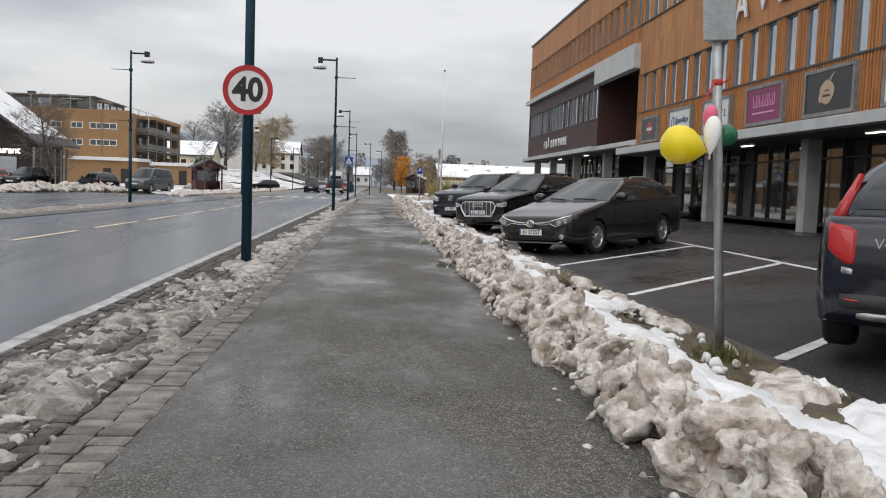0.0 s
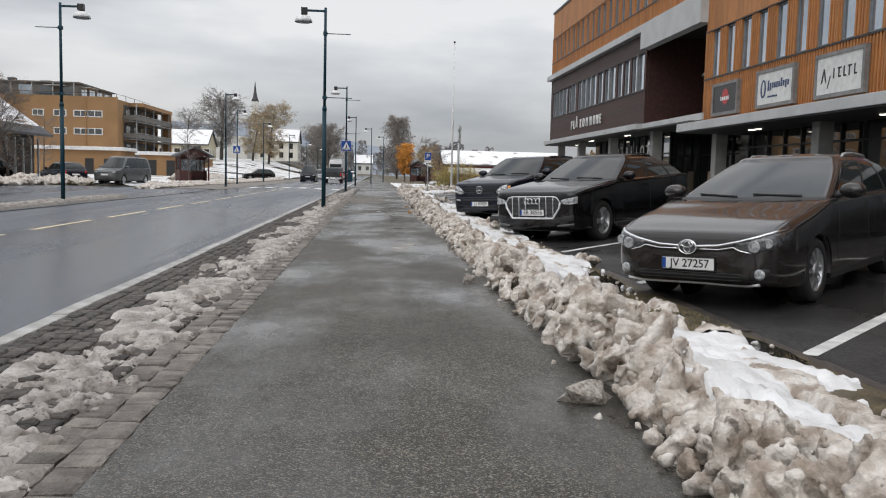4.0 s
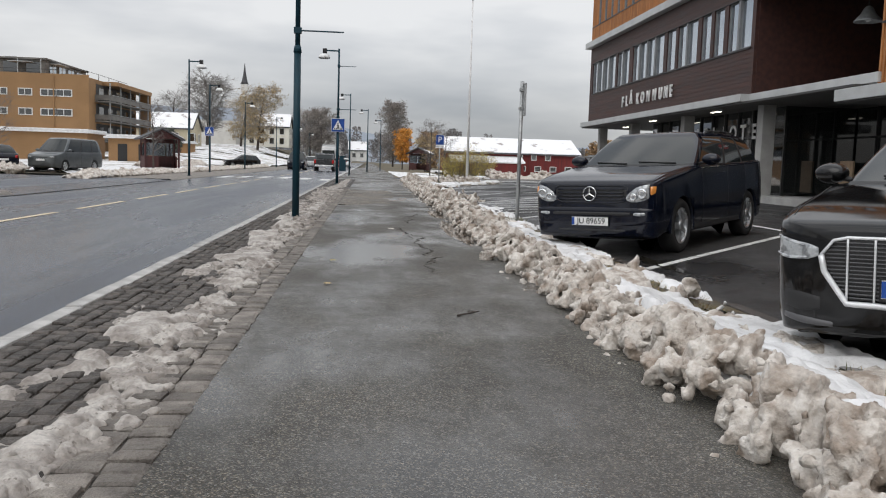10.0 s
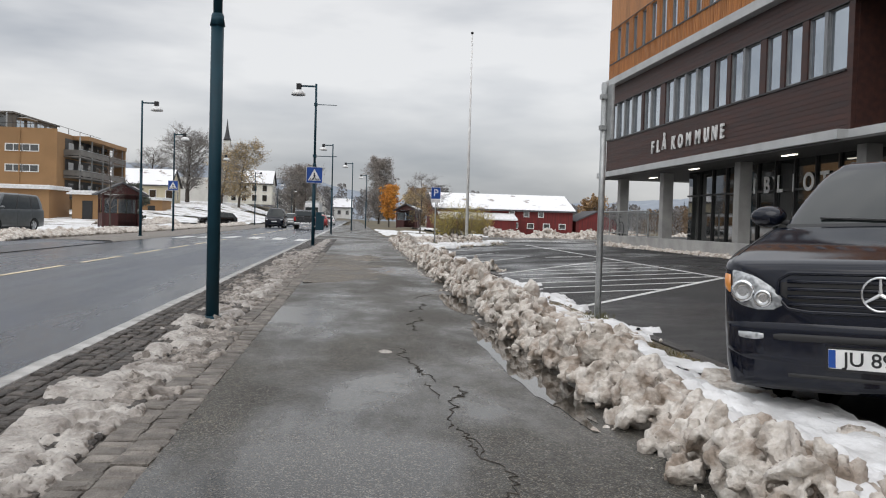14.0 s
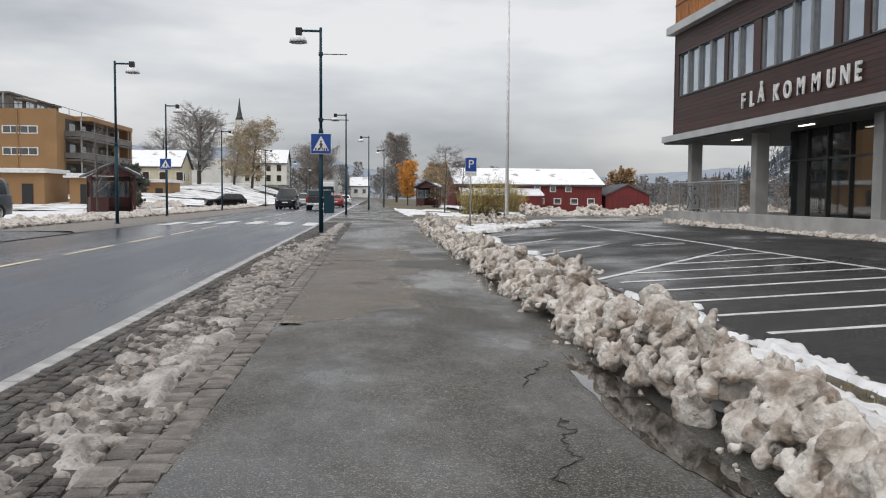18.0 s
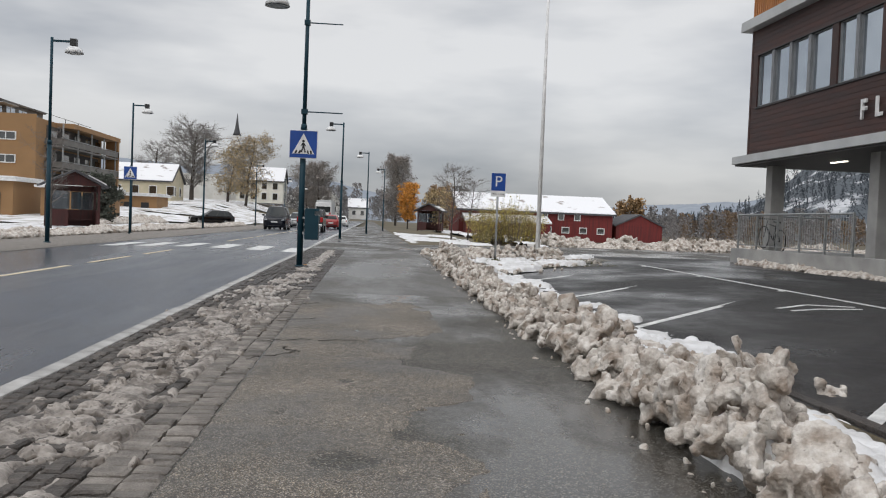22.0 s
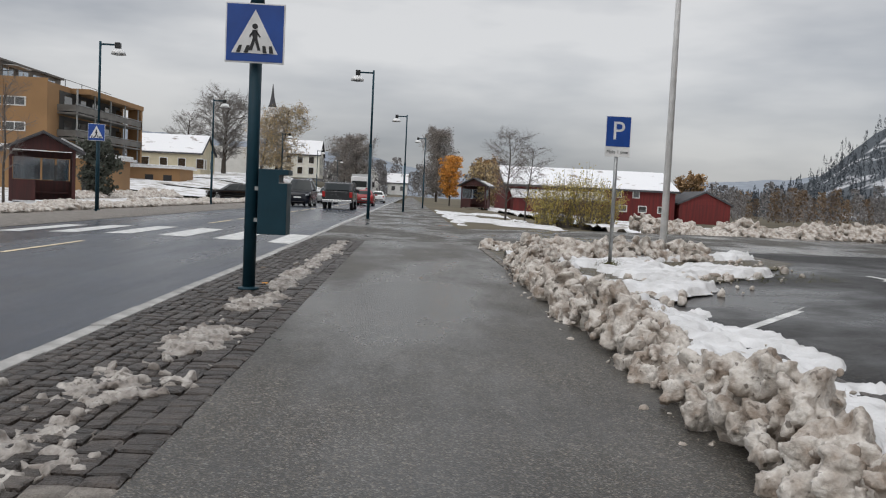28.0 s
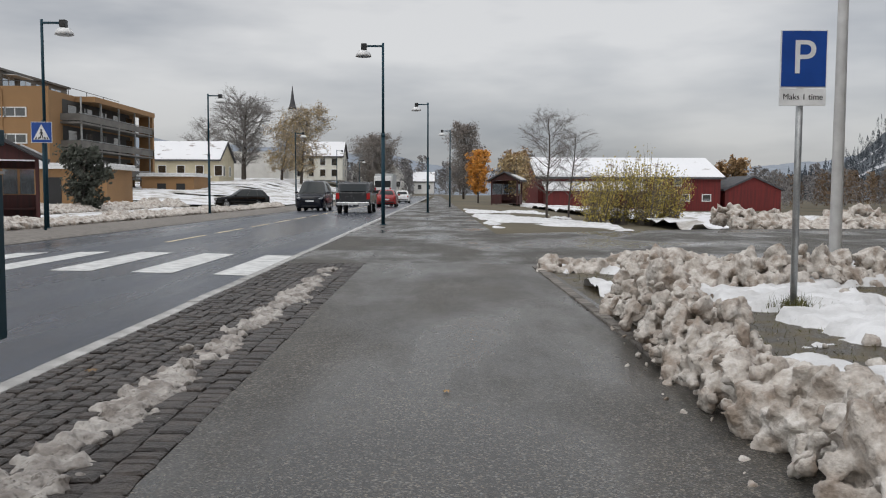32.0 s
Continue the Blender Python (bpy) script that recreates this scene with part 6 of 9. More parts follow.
vz = lambda x, y: np.interp(x, (2.0, 2.7, 3.7, 4.2), (-0.03, -0.015, -0.05, -0.07))
for ya, yb, seed in ((-4, 14, 31), (14, 31, 37), (31, 46, 32), (46, 57, 33)):
    sheet("snow_strip", 2.30, 3.64, ya, yb, lambda gx, gy: 0.30 + 0.30 * np.clip((gx - bank_edge(gy) - 0.82 - 0.08 * np.clip((gy - 40) / 10, 0, 1)) / 0.75, 0, 1) + 2.5 * np.clip(bank_edge(gy) + 0.40 - gx, 0, 1) + 0.06 * np.sin(gy * 1.3) + 0.10 * np.exp(-((gy - 9.6) / 1.5) ** 2), lambda gx, gy: 0.055 + 0.13 * np.clip((bank_edge(gy) + 1.05 - gx) / 0.6, 0, 1), seed, "snow", "smooth white snow behind the ridge, broken along its edge", vz, 0.03, 1.9, 1.0, 0.0, 11.0)
    sheet("snow_strip", 2.9, 3.62, ya, yb, lambda gx, gy: 0.56 + 0 * gx, 0.06, seed + 60, "dirty_snow", "thin broken sheets of old snow on the verge", vz, 0.03, 3.2, 2.2, 0.4, 14.0)
scatter_chunks("snow_crumbs", "broken bits of white snow scattered on the verge", 420, lambda rr: (lambda y: (rr.gauss(3.2, 0.2), y, -0.035))(rr.uniform(-3, 57)), lambda rr: 0.012 + 0.055 * rr.random() ** 2.5, 7, M["snow"])
fz = lambda x, y: np.interp(x, (2.52, 4.0, 5.0, 7.4), (-0.02, -0.03, 0.0, 0.125))
lawn_y = lambda x: 57.0 + 1.22 * (x - 3.65)
lx, ly = np.arange(2.52, 7.93, 0.09), np.arange(56.2, 65.41, 0.1)
lgx, lgy = np.meshgrid(lx, ly, indexing="ij")
lawn = new("flag_lawn", grid_mesh("flag_lawn", lx, ly, fz(lgx, lgy) + 0.004, M["verge_grass"], True, lgy > lawn_y(lgx) + 0.12 * np.sin(lgx * 5)))
tagged(lawn, "brown grass round the flagpole", "", "", "structure")
sheet("snow_strip", 3.56, 4.3, 33.5, 57, lambda gx, gy: 0.50 + 0.25 * np.clip(gx - 3.72, 0, 1) - 0.10 * np.clip((gy - 50) / 4, 0, 1), 0.05, 35, "snow", "melting white snow on the edge of the car park", lambda x, y: np.interp(x, (3.56, 3.70, 3.78, 7.6), (-0.045, -0.055, -0.088, 0.12)), 0.03, 2.2, 1.3, 0.35, 14.0)
sheet("snow_patch", 2.75, 7.8, 56.0, 65.3, lambda gx, gy: 0.455 + 0.03 * np.clip(gx - 4.6, 0, 3) + 0.6 * np.clip(lawn_y(gx) - 0.3 - gy, 0, 1) + 0.10 * np.exp(-((gx - 4.3) ** 2 + (gy - 60.9) ** 2) / 0.5), 0.09, 34, "snow", "patchy white snow on the lawn by the flagpole", fz, 0.04, 1.1, 1.0, 0.0, 12.0)
scatter_chunks("snow_crumbs", "broken bits of white snow on the lawn's edge", 240, lambda rr: (lambda x: (x, lawn_y(x) + rr.gauss(0.5, 0.7), float(fz(x, 0)) - 0.01))(rr.uniform(3.3, 7.2)), lambda rr: 0.02 + 0.09 * rr.random() ** 2.5, 8, M["dirty_snow"])

# slush on the paved strip by the road
sheet("slush", -1.13, -0.22, -4, 10.8, lambda gx, gy: 0.40 + 0.10 * np.clip((gy - 7) / 4, 0, 1) + 0.15 * np.clip(np.abs(gx + 0.66) - 0.28, 0, 1), 0.046, 47, "brown_slush", "flat trodden grey slush on the paved strip", lambda x, y: -0.008 + 0 * x, 0.02, 6.5, 3.2, 0.5, 4.0)
lane = lambda y: float(np.interp(y, (-6, 9, 12, 20, 34, 37, 50, 53, 66), (-0.62, -0.58, -0.52, -0.42, -0.42, -0.58, -0.58, -0.45, -0.40)))
wide = lambda y: float(np.interp(y, (-6, 7, 12, 20, 34, 37, 50, 53, 60, 66), (0.28, 0.27, 0.18, 0.12, 0.13, 0.25, 0.25, 0.13, 0.10, 0.07)))
rk = random.Random(44)
for ya, yb in ((-4, 12), (12, 30), (30, 48), (48, 65)):
    crumbs = []
    while len(crumbs) < (yb - ya) * 260:
        y = rk.uniform(ya, yb)
        x = lane(y) + rk.gauss(0, wide(y))
        gap = noise.fractal((x * 2.2, y * 1.1, 7.0), 1.0, 2.0, 3)
        if not -1.15 < x < -0.16 or gap < (-0.22 if y > 10 else -0.30) + 0.45 * min(1.5, abs(x - lane(y)) / wide(y) / 2):
            if rk.random() > 0.02:
                continue
        r = 0.016 + 0.05 * rk.random() ** 2.2 * (1 if y > 9 else 0.75)
        crumbs.append((x, y, r * (0.03 if y < 11 or 36 < y < 51 else 0.08) - 0.006, r))
    heap_of("slush", crumbs, 45, 0.015, "trodden ridge of grey snow lumps on the paved strip", "brown_slush" if ya == 30 else "slush", 0.03)

sheet("slush", -1.05, -0.20, 10.6, 38.8, lambda gx, gy: 0.43 + 0.9 * np.clip(np.abs(gx + 0.50) - 0.22, 0, 1), 0.046, 49, "slush", "flat trodden grey slush on the paved strip", lambda x, y: -0.008 + 0 * x, 0.022, 4.5, 2.4, 0.5, 5.0)
sheet("slush", -1.13, -0.20, 38.6, 51.0, lambda gx, gy: 0.40 + 0.13 * np.clip((40.6 - gy) / 2, 0, 1) + 0.16 * np.clip((gy - 46.0) / 4, 0, 1) + 0.15 * np.clip(np.abs(gx + 0.62) - 0.28, 0, 1), 0.042, 48, "brown_slush", "flat trodden brown slush on the paved strip", lambda x, y: -0.008 + 0 * x, 0.02, 5.5, 2.6, 0.5, 4.0)
# part of the footpath that has begun to dry
dry = sheet("dry_asphalt", EDGE + 0.012, 1.5, 38.6, 51.0, lambda gx, gy: 0.22 + 0.26 * np.clip(gx - 0.1 - 0.5 * np.clip((gy - 41) / 4, 0, 1), 0, 2) + 0.25 * np.clip((39.8 - gy) / 1.2, 0, 1) + 0.6 * np.clip((gy - 47.6) / 2.4, 0, 1) + 0.5 * np.clip(gx - 1.25, 0, 1), 0.004, 52, "path_dry", "paler drying asphalt of the footpath", lambda x, y: 0.0055 + 0 * x, 0.03, 1.6, 1.1, 0.0, 40.0)
tagged(dry, "paler drying asphalt of the footpath", "", "", "structure")

# puddles beside the ridge
M["water"] = glass("puddle_water", (0.03, 0.027, 0.022), 0.02)
def puddle(name, cx, cy, rx, ry, seed, z):
    rr = random.Random(seed)
    bm = bmesh.new()
    pts = []
    for k in range(40):
        a = 2 * math.pi * k / 40
        q = 1 + 0.28 * noise.noise((math.cos(a) * 1.5 + seed, math.sin(a) * 1.5, 0.3)) + 0.24 * noise.noise((math.cos(a) * 5 + seed, math.sin(a) * 5, 2))
        pts.append((cx + rx * q * math.cos(a), cy + ry * q * math.sin(a)))
    ob = flat(name, pts, M["water"], None, z, 0.003)
    return tagged(ob, "still dark puddle reflecting the sky", "puddle")


puddle("puddle", 1.90, 3.3, 0.20, 0.6, 1, 0.0)
puddle("puddle", 2.03, 31.6, 0.16, 2.2, 4, 0.0005)
puddle("puddle", 2.08, 35.8, 0.14, 1.4, 5, 0.0005)
puddle("puddle", 3.26, 9.4, 0.26, 1.5, 8, -0.030)
puddle("puddle", 3.36, 17.6, 0.20, 1.2, 9, -0.034)
puddle("puddle", 3.42, 13.6, 0.16, 0.8, 10, -0.036)
puddle("puddle", 3.42, 24.0, 0.16, 1.1, 11, -0.036)
puddle("puddle", 4.25, 28.4, 0.22, 0.9, 6, -0.068)

# cracks in the old asphalt
def crack(x, y, length, heading, seed, w=0.004):
    rr = random.Random(seed)
    p, a = Vector((x, y)), heading
    while length > 0:
        s = rr.uniform(0.025, 0.06)
        q = p + Vector((math.cos(a), math.sin(a))) * s
        stroke("crack", p[:], q[:], w * rr.uniform(0.5, 1.3), M["joint"], cracks, 0.0045 if x > 1 else 0.014)
        p, a, length = q, heading + rr.gauss(0, 0.6), length - s


cracks = tagged(new("pavement_cracks"), "dark crazed cracks in the footpath", "", "", "structure")
for k, (x, y, n_, h_) in enumerate(((1.30, 26.6, 1.6, 1.5), (1.36, 28.0, 1.5, 1.75), (1.28, 29.4, 1.3, 1.45), (1.33, 30.6, 1.7, 1.6), (1.42, 27.3, 0.8, 1.6), (1.36, 28.9, 0.6, 1.7), (1.30, 30.1, 0.5, 1.5),
                                    (1.40, 33.0, 1.4, 1.5), (1.47, 34.6, 1.3, 1.4), (1.6, 36.2, 0.9, 1.5))):
    crack(x, y, n_, h_, k + 1)
for k, (x, y, n_, h_) in enumerate(((-0.1, 44.3, 0.6, 0.9), (-0.1, 45.2, 0.5, 0.3), (-0.12, 46.6, 0.5, 0.8), (0.35, 45.3, 0.4, 0.1), (-0.1, 48.2, 0.4, 0.7), (0.25, 44.7, 0.35, 2.2))):
    crack(x, y, n_, h_, k + 40, 0.009)

# granite setts and edging, stone by stone
rs = random.Random(9)


def stone(bm_list, x0, x1, y0, y1, z):
    """A worn stone: an uneven top that rounds over into the joint."""
    j = lambda: rs.uniform(-0.009, 0.009)
    top = z + rs.uniform(-0.007, 0.006)
    c = ((x0 + x1) / 2, (y0 + y1) / 2)
    rim = [(x0 + j(), y0 + j(), top - 0.008), (x1 + j(), y0 + j(), top - 0.008), (x1 + j(), y1 + j(), top - 0.008), (x0 + j(), y1 + j(), top - 0.008)]
    t = [(a - (a - c[0]) * 0.26, b - (b - c[1]) * 0.22, top + j() * 0.35) for a, b, h in rim]
    low = [(a, b, -0.04) for a, b, h in rim]
    bm_list.append(t + rim + low)


STONE_FACES = [(0, 1, 2, 3)] + [(q + m, q + 4 + m, q + 4 + (m + 1) % 4, q + (m + 1) % 4) for q in (0, 4) for m in range(4)]
near, far_, wet_ = [], [], []
y = -6.0
rows_x = [(-1.222 + 0.0985 * k, -1.129 + 0.0985 * k) for k in range(9)]
for r, (a, b) in enumerate(rows_x):
    y = -6 + r * 0.05
    while y < 66:
        ln = rs.uniform(0.085, 0.135)
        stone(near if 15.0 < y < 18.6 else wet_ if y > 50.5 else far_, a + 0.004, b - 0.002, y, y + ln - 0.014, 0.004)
        y += ln
for a, b, lo, hi in ((-0.325, -0.185, 0.09, 0.14), (-0.178, -0.03, 0.08, 0.13)):
    y = -6
    edging = []
    while y < 66:
        ln = rs.uniform(lo, hi)
        stone(edging, a, b, y, y + ln - 0.010, 0.006)
        y += ln
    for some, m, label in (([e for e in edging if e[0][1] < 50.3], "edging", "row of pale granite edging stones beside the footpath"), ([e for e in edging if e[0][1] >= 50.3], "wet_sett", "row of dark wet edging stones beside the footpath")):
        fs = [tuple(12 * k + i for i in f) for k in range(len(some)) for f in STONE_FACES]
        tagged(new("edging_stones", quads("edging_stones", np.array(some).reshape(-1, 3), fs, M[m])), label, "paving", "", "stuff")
vs = np.array(far_).reshape(-1, 3)
fs = [tuple(12 * k + i for i in f) for k in range(len(far_)) for f in STONE_FACES]
paved = tagged(new("paved_strip"), "dark granite setts between kerb and footpath", "", "", "structure")
rest = new("setts", quads("setts", vs, fs, M["sett"]))
rest.parent = paved
tagged(rest, "dark granite setts", "", "", "stuff")
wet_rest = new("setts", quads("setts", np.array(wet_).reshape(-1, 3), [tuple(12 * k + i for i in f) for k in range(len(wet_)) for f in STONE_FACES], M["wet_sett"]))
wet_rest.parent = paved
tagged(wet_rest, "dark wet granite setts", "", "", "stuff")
for s in near[:300]:
    me = quads("sett", s, STONE_FACES, M["sett"])
    ob = new("sett", me)
    ob.parent = paved
extra = near[300:]
if extra:
    more = new("setts", quads("setts", np.array(extra).reshape(-1, 3), [tuple(12 * k + i for i in f) for k in range(len(extra)) for f in STONE_FACES], M["sett"]))
    more.parent = paved
    tagged(more, "dark granite setts", "", "", "stuff")

# edging of the lawn by the flagpole
lawn_edge = tagged(new("lawn_edging"), "row of small granite edging stones beside the lawn", "", "", "structure")
le = bmesh.new()
box(le, -0.05, 0.05, -0.09, 0.09, -0.1, 0.0)
le_mesh = finish(le, "edging_stone", M["edging"], 0.008)
for i in range(38):
    so = new("edging_stone", le_mesh)
    so.parent = lawn_edge
    so.matrix_basis = pose(2.47, 58.2 + i * 0.195, 0.018 + rs.uniform(-0.005, 0.005), 0, rs.uniform(-2, 2), rs.uniform(-1, 1))


# ---- far side of the road ----
strip("pavement_opposite", [(-9.5, -0.075), (-9.4, -0.02), (-8.42, -0.03), (-8.29, -0.125)], -40, 41, M["edging"], "raised island beside the road", 1)
strip("forecourt", [(-60, -0.05), (-9.44, -0.06), (-8.25, -0.09)], -40, 58, M["road"], "wet asphalt forecourt across the road", 3)
strip("pavement_opposite_far", [(-11.9, -0.052), (-8.4, -0.045), (-8.28, -0.10)], 58.02, 420, M["edging"], "grey paved path across the road", 4)
sheet("slush", -9.42, -8.40, -20, 41, 0.38, 0.06, 51, "brown_slush", "dirty snow along the island", lambda x, y: -0.028 + 0 * x, 0.05, 1.6, 0.8, 0.45)
sheet("snow_field", -48, -12.6, 84, 230, 0.40, 0.10, 52, "old_snow", "snow-covered lawn across the road", lambda x, y: -0.12 + rise_at(x, y), 0.5, 0.12, 0.12)
sheet("snow_field", -40, -12.0, 66, 86, 0.44, 0.14, 53, "snow", "patchy snow across the road", lambda x, y: -0.12 + 0 * x, 0.3, 0.3, 0.25)
bank("snow_heap", 55, 120, lambda y: -12.2 - 0.0 * y, 1.3, 0.22, 54, 0.05, "ploughed snow along the far path", 1.4)
bank("snow_heap", 44, 66, lambda y: -22 + 0.12 * (y - 44), 2.0, 0.42, 55, 0.06, "heaped snow between parked cars", 1.9)
bank("snow_heap", 92, 116, lambda y: -19.5 + 0 * y, 2.2, 0.40, 56, 0.07, "heaped snow beside the bus shelter", 1.8)


def tree(name, label, x, y, z, h, seed, shape="round", leaves=None, leaf_n=0, leaf_size=0.12, trunk=None, droop=0.0, clear=0.18, wide=0.35, boughs=26, fine=1.0, twig="twig"):
    """Trunk with boughs up its length, each splitting into branches and a haze of fine twigs; leaves, if any, sit on the twigs."""
    rr = random.Random(seed)
    sets = {"trunk": ([], []), "branches": ([], [])}
    ends = []

    def limb(a, b, r0, r1, n, into):
        verts, faces = sets[into]
        d = (b - a).normalized()
        s = d.orthogonal().normalized()
        t = d.cross(s)
        o = len(verts)
        for p, r in ((a, r0), (b, r1)):
            for i in range(n):
                verts.append((p + (s * math.cos(2 * math.pi * i / n) + t * math.sin(2 * math.pi * i / n)) * r)[:])
        for i in range(n):
            faces.append((o + i, o + (i + 1) % n, o + n + (i + 1) % n, o + n + i))

    def shoot(p, d, length, r, steps, bend, n, into):
        """A crooked limb; gives its points."""
        pts = [p]
        for k in range(steps):
            q = p + d * length / steps
            e = r * (1 - 0.75 * (k + 1) / steps)
            limb(p, q, r * (1 - 0.75 * k / steps), e, n, into)
            p = q
            d = (d + Vector((rr.gauss(0, bend), rr.gauss(0, bend), rr.gauss(0.05, bend) - droop))).normalized()
            pts.append(p)
        return pts

    r0 = trunk or h * 0.02
    stem = shoot(Vector((0, 0, -0.2)), Vector((rr.gauss(0, 0.03), rr.gauss(0, 0.03), 1)).normalized(), h * 0.92, r0, 9, 0.05, 9, "trunk")
    at = lambda t: stem[min(8, int(t * 9))].lerp(stem[min(9, int(t * 9) + 1)], t * 9 - int(t * 9))
    for k in range(boughs):
        t = clear + (0.97 - clear) * (k + rr.random()) / boughs
        s = (t - clear) / (1 - clear)
        reach = h * wide * {"round": (0.55 + 0.9 * s * (1.25 - s)) * (1 if s < 0.75 else 1.0 - (s - 0.75) * 2.0), "cone": 1.0 - 0.75 * s, "slim": 0.7 * (1 - 0.5 * s)}[shape]
        a = k * 2.4 + rr.gauss(0, 0.4)
        up = rr.uniform(0.45, 1.0) if shape != "slim" else rr.uniform(0.9, 1.6)
        pts = shoot(at(t), Vector((math.cos(a), math.sin(a), up)).normalized(), reach * rr.uniform(0.8, 1.15), r0 * 0.42 * (1 - 0.6 * s), 5, 0.16, 5, "branches")
        for j in range(int(7 * fine) + 3):
            q = pts[rr.randrange(1, 6)].lerp(pts[rr.randrange(2, 6)], rr.random())
            d = Vector((rr.gauss(0, 1) + math.cos(a) * 0.7, rr.gauss(0, 1) + math.sin(a) * 0.7, rr.gauss(0.45, 0.5) - droop * 3)).normalized()
            sub = shoot(q, d, reach * rr.uniform(0.28, 0.5), r0 * 0.10, 3, 0.22, 4, "branches")
            for m in range(int(6 * fine) + 2):
                e = sub[rr.randrange(1, 4)].lerp(sub[rr.randrange(0, 4)], rr.random() * 0.5)
                w = (d + Vector((rr.gauss(0, 0.8), rr.gauss(0, 0.8), rr.gauss(0.1, 0.5) - droop * 5))).normalized()
                f = e + w * reach * rr.uniform(0.12, 0.28)
                limb(e, f, r0 * 0.035, r0 * 0.02, 3, "branches")
                ends.append(e.lerp(f, rr.random()))
                ends.append(f)
    ob = thing(name, label, "tree", "", pose(x, y, z))
    for key, m in (("trunk", M["bark"]), ("branches", M[twig])):
        v, f = sets[key]
        t = new("trunk" if key == "trunk" else "branch_crown", quads(key, v, f, m, True))
        t.parent = ob
    if leaves:
        lv_, lf = [], []
        for i in range(leaf_n):
            p = rr.choice(ends) + Vector((rr.gauss(0, 0.015 * h), rr.gauss(0, 0.015 * h), rr.gauss(0, 0.015 * h)))
            n = Vector((rr.gauss(0, 1), rr.gauss(0, 1), rr.gauss(0, 1))).normalized()
            s = n.orthogonal() * leaf_size * rr.uniform(0.6, 1.3)
            u = n.cross(s)
            o = len(lv_)
            lv_ += [p - s, p + u * 0.6, p + s, p - u * 0.6]
            lf.append((o, o + 1, o + 2, o + 3))
        c = new("crown", quads("crown", [v[:] for v in lv_], lf, M[leaves]))
        c.parent = ob
    return ob


def gable_house(name, label, x0, x1, y0, y1, eave, ridge, wall, roof, along="x", z=-0.2, snow=True, windows=(), overhang=0.4):
    """A house with a pitched roof; windows are (face, u, z, w, h): face 's' looks to -y, 'e' to +x."""
    ob = thing(name, label, "house", "", pose(0, 0, z))
    bm = bmesh.new()
    box(bm, x0, x1, y0, y1, 0, eave)
    part("wall", bm, wall, ob)
    cx, cy = (x0 + x1) / 2, (y0 + y1) / 2
    if along == "x":
        for xx in (x0, x1 - 0.15):
            gb = extrude(bmesh.new(), [(y0, eave), (y1, eave), (cy, ridge)], 0.15, lambda u, v, w: (xx + w, u, v))
            part("gable", gb, wall, ob)
    else:
        for yy in (y0, y1 - 0.15):
            gb = extrude(bmesh.new(), [(x0, eave), (x1, eave), (cx, ridge)], 0.15, lambda u, v, w: (u, yy + w, v))
            part("gable", gb, wall, ob)
    o = overhang
    k = (ridge - eave) / ((y1 - y0) / 2 if along == "x" else (x1 - x0) / 2)
    for side in (-1, 1):
        rb_ = bmesh.new()
        if along == "x":
            ye = y0 - o if side < 0 else y1 + o
            pts = [(ye, eave - k * o), (cy, ridge), (cy, ridge + 0.22), (ye, eave - k * o + 0.22)]
            extrude(rb_, pts, x1 - x0 + 2 * o, lambda u, v, w: (x0 - o + w, u, v))
        else:
            xe = x0 - o if side < 0 else x1 + o
            pts = [(xe, eave - k * o), (cx, ridge), (cx, ridge + 0.22), (xe, eave - k * o + 0.22)]
            extrude(rb_, pts, y1 - y0 + 2 * o, lambda u, v, w: (u, y0 - o + w, v))
        rf = part("roof", rb_, roof, ob)
        if snow:
            sb = bmesh.new()
            if along == "x":
                pts = [(ye * 0.985 + cy * 0.015, eave - k * o + 0.25), (cy, ridge + 0.23), (cy, ridge + 0.36), (ye * 0.97 + cy * 0.03, eave - k * o + 0.40)]
                extrude(sb, pts, x1 - x0 + 2 * o - 0.3, lambda u, v, w: (x0 - o + 0.15 + w, u, v))
            else:
                pts = [(xe * 0.985 + cx * 0.015, eave - k * o + 0.25), (cx, ridge + 0.23), (cx, ridge + 0.36), (xe * 0.97 + cx * 0.03, eave - k * o + 0.40)]
                extrude(sb, pts, y1 - y0 + 2 * o - 0.3, lambda u, v, w: (u, y0 - o + 0.15 + w, v))
            part("roof_snow", sb, M["roof_snow"], rf, "patchy white snow on the roof")
    for face, u, zz, w, h in windows:
        if face == "s":
            wn_ = part("window", boxes((u, u + w, y0 - 0.06, y0 - 0.02, zz, zz + h)), M["dark_glass"], ob)
            part("frame", boxes((u - 0.1, u, y0 - 0.09, y0, zz - 0.1, zz + h + 0.1), (u + w, u + w + 0.1, y0 - 0.09, y0, zz - 0.1, zz + h + 0.1), (u, u + w, y0 - 0.09, y0, zz - 0.1, zz), (u, u + w, y0 - 0.09, y0, zz + h, zz + h + 0.1)), M["white"], wn_)
        else:
            wn_ = part("window", boxes((x1 + 0.02, x1 + 0.06, u, u + w, zz, zz + h)), M["dark_glass"], ob)
            part("frame", boxes((x1, x1 + 0.09, u - 0.1, u, zz - 0.1, zz + h + 0.1), (x1, x1 + 0.09, u + w, u + w + 0.1, zz - 0.1, zz + h + 0.1), (x1, x1 + 0.09, u, u + w, zz - 0.1, zz), (x1, x1 + 0.09, u, u + w, zz + h, zz + h + 0.1)), M["white"], wn_)
    return ob


M["taupe"] = mat("taupe_boards", (0.17, 0.16, 0.145), (0.11, 0.104, 0.095), 0.7, 0.8, 12, 0.2, 0.1, 12)
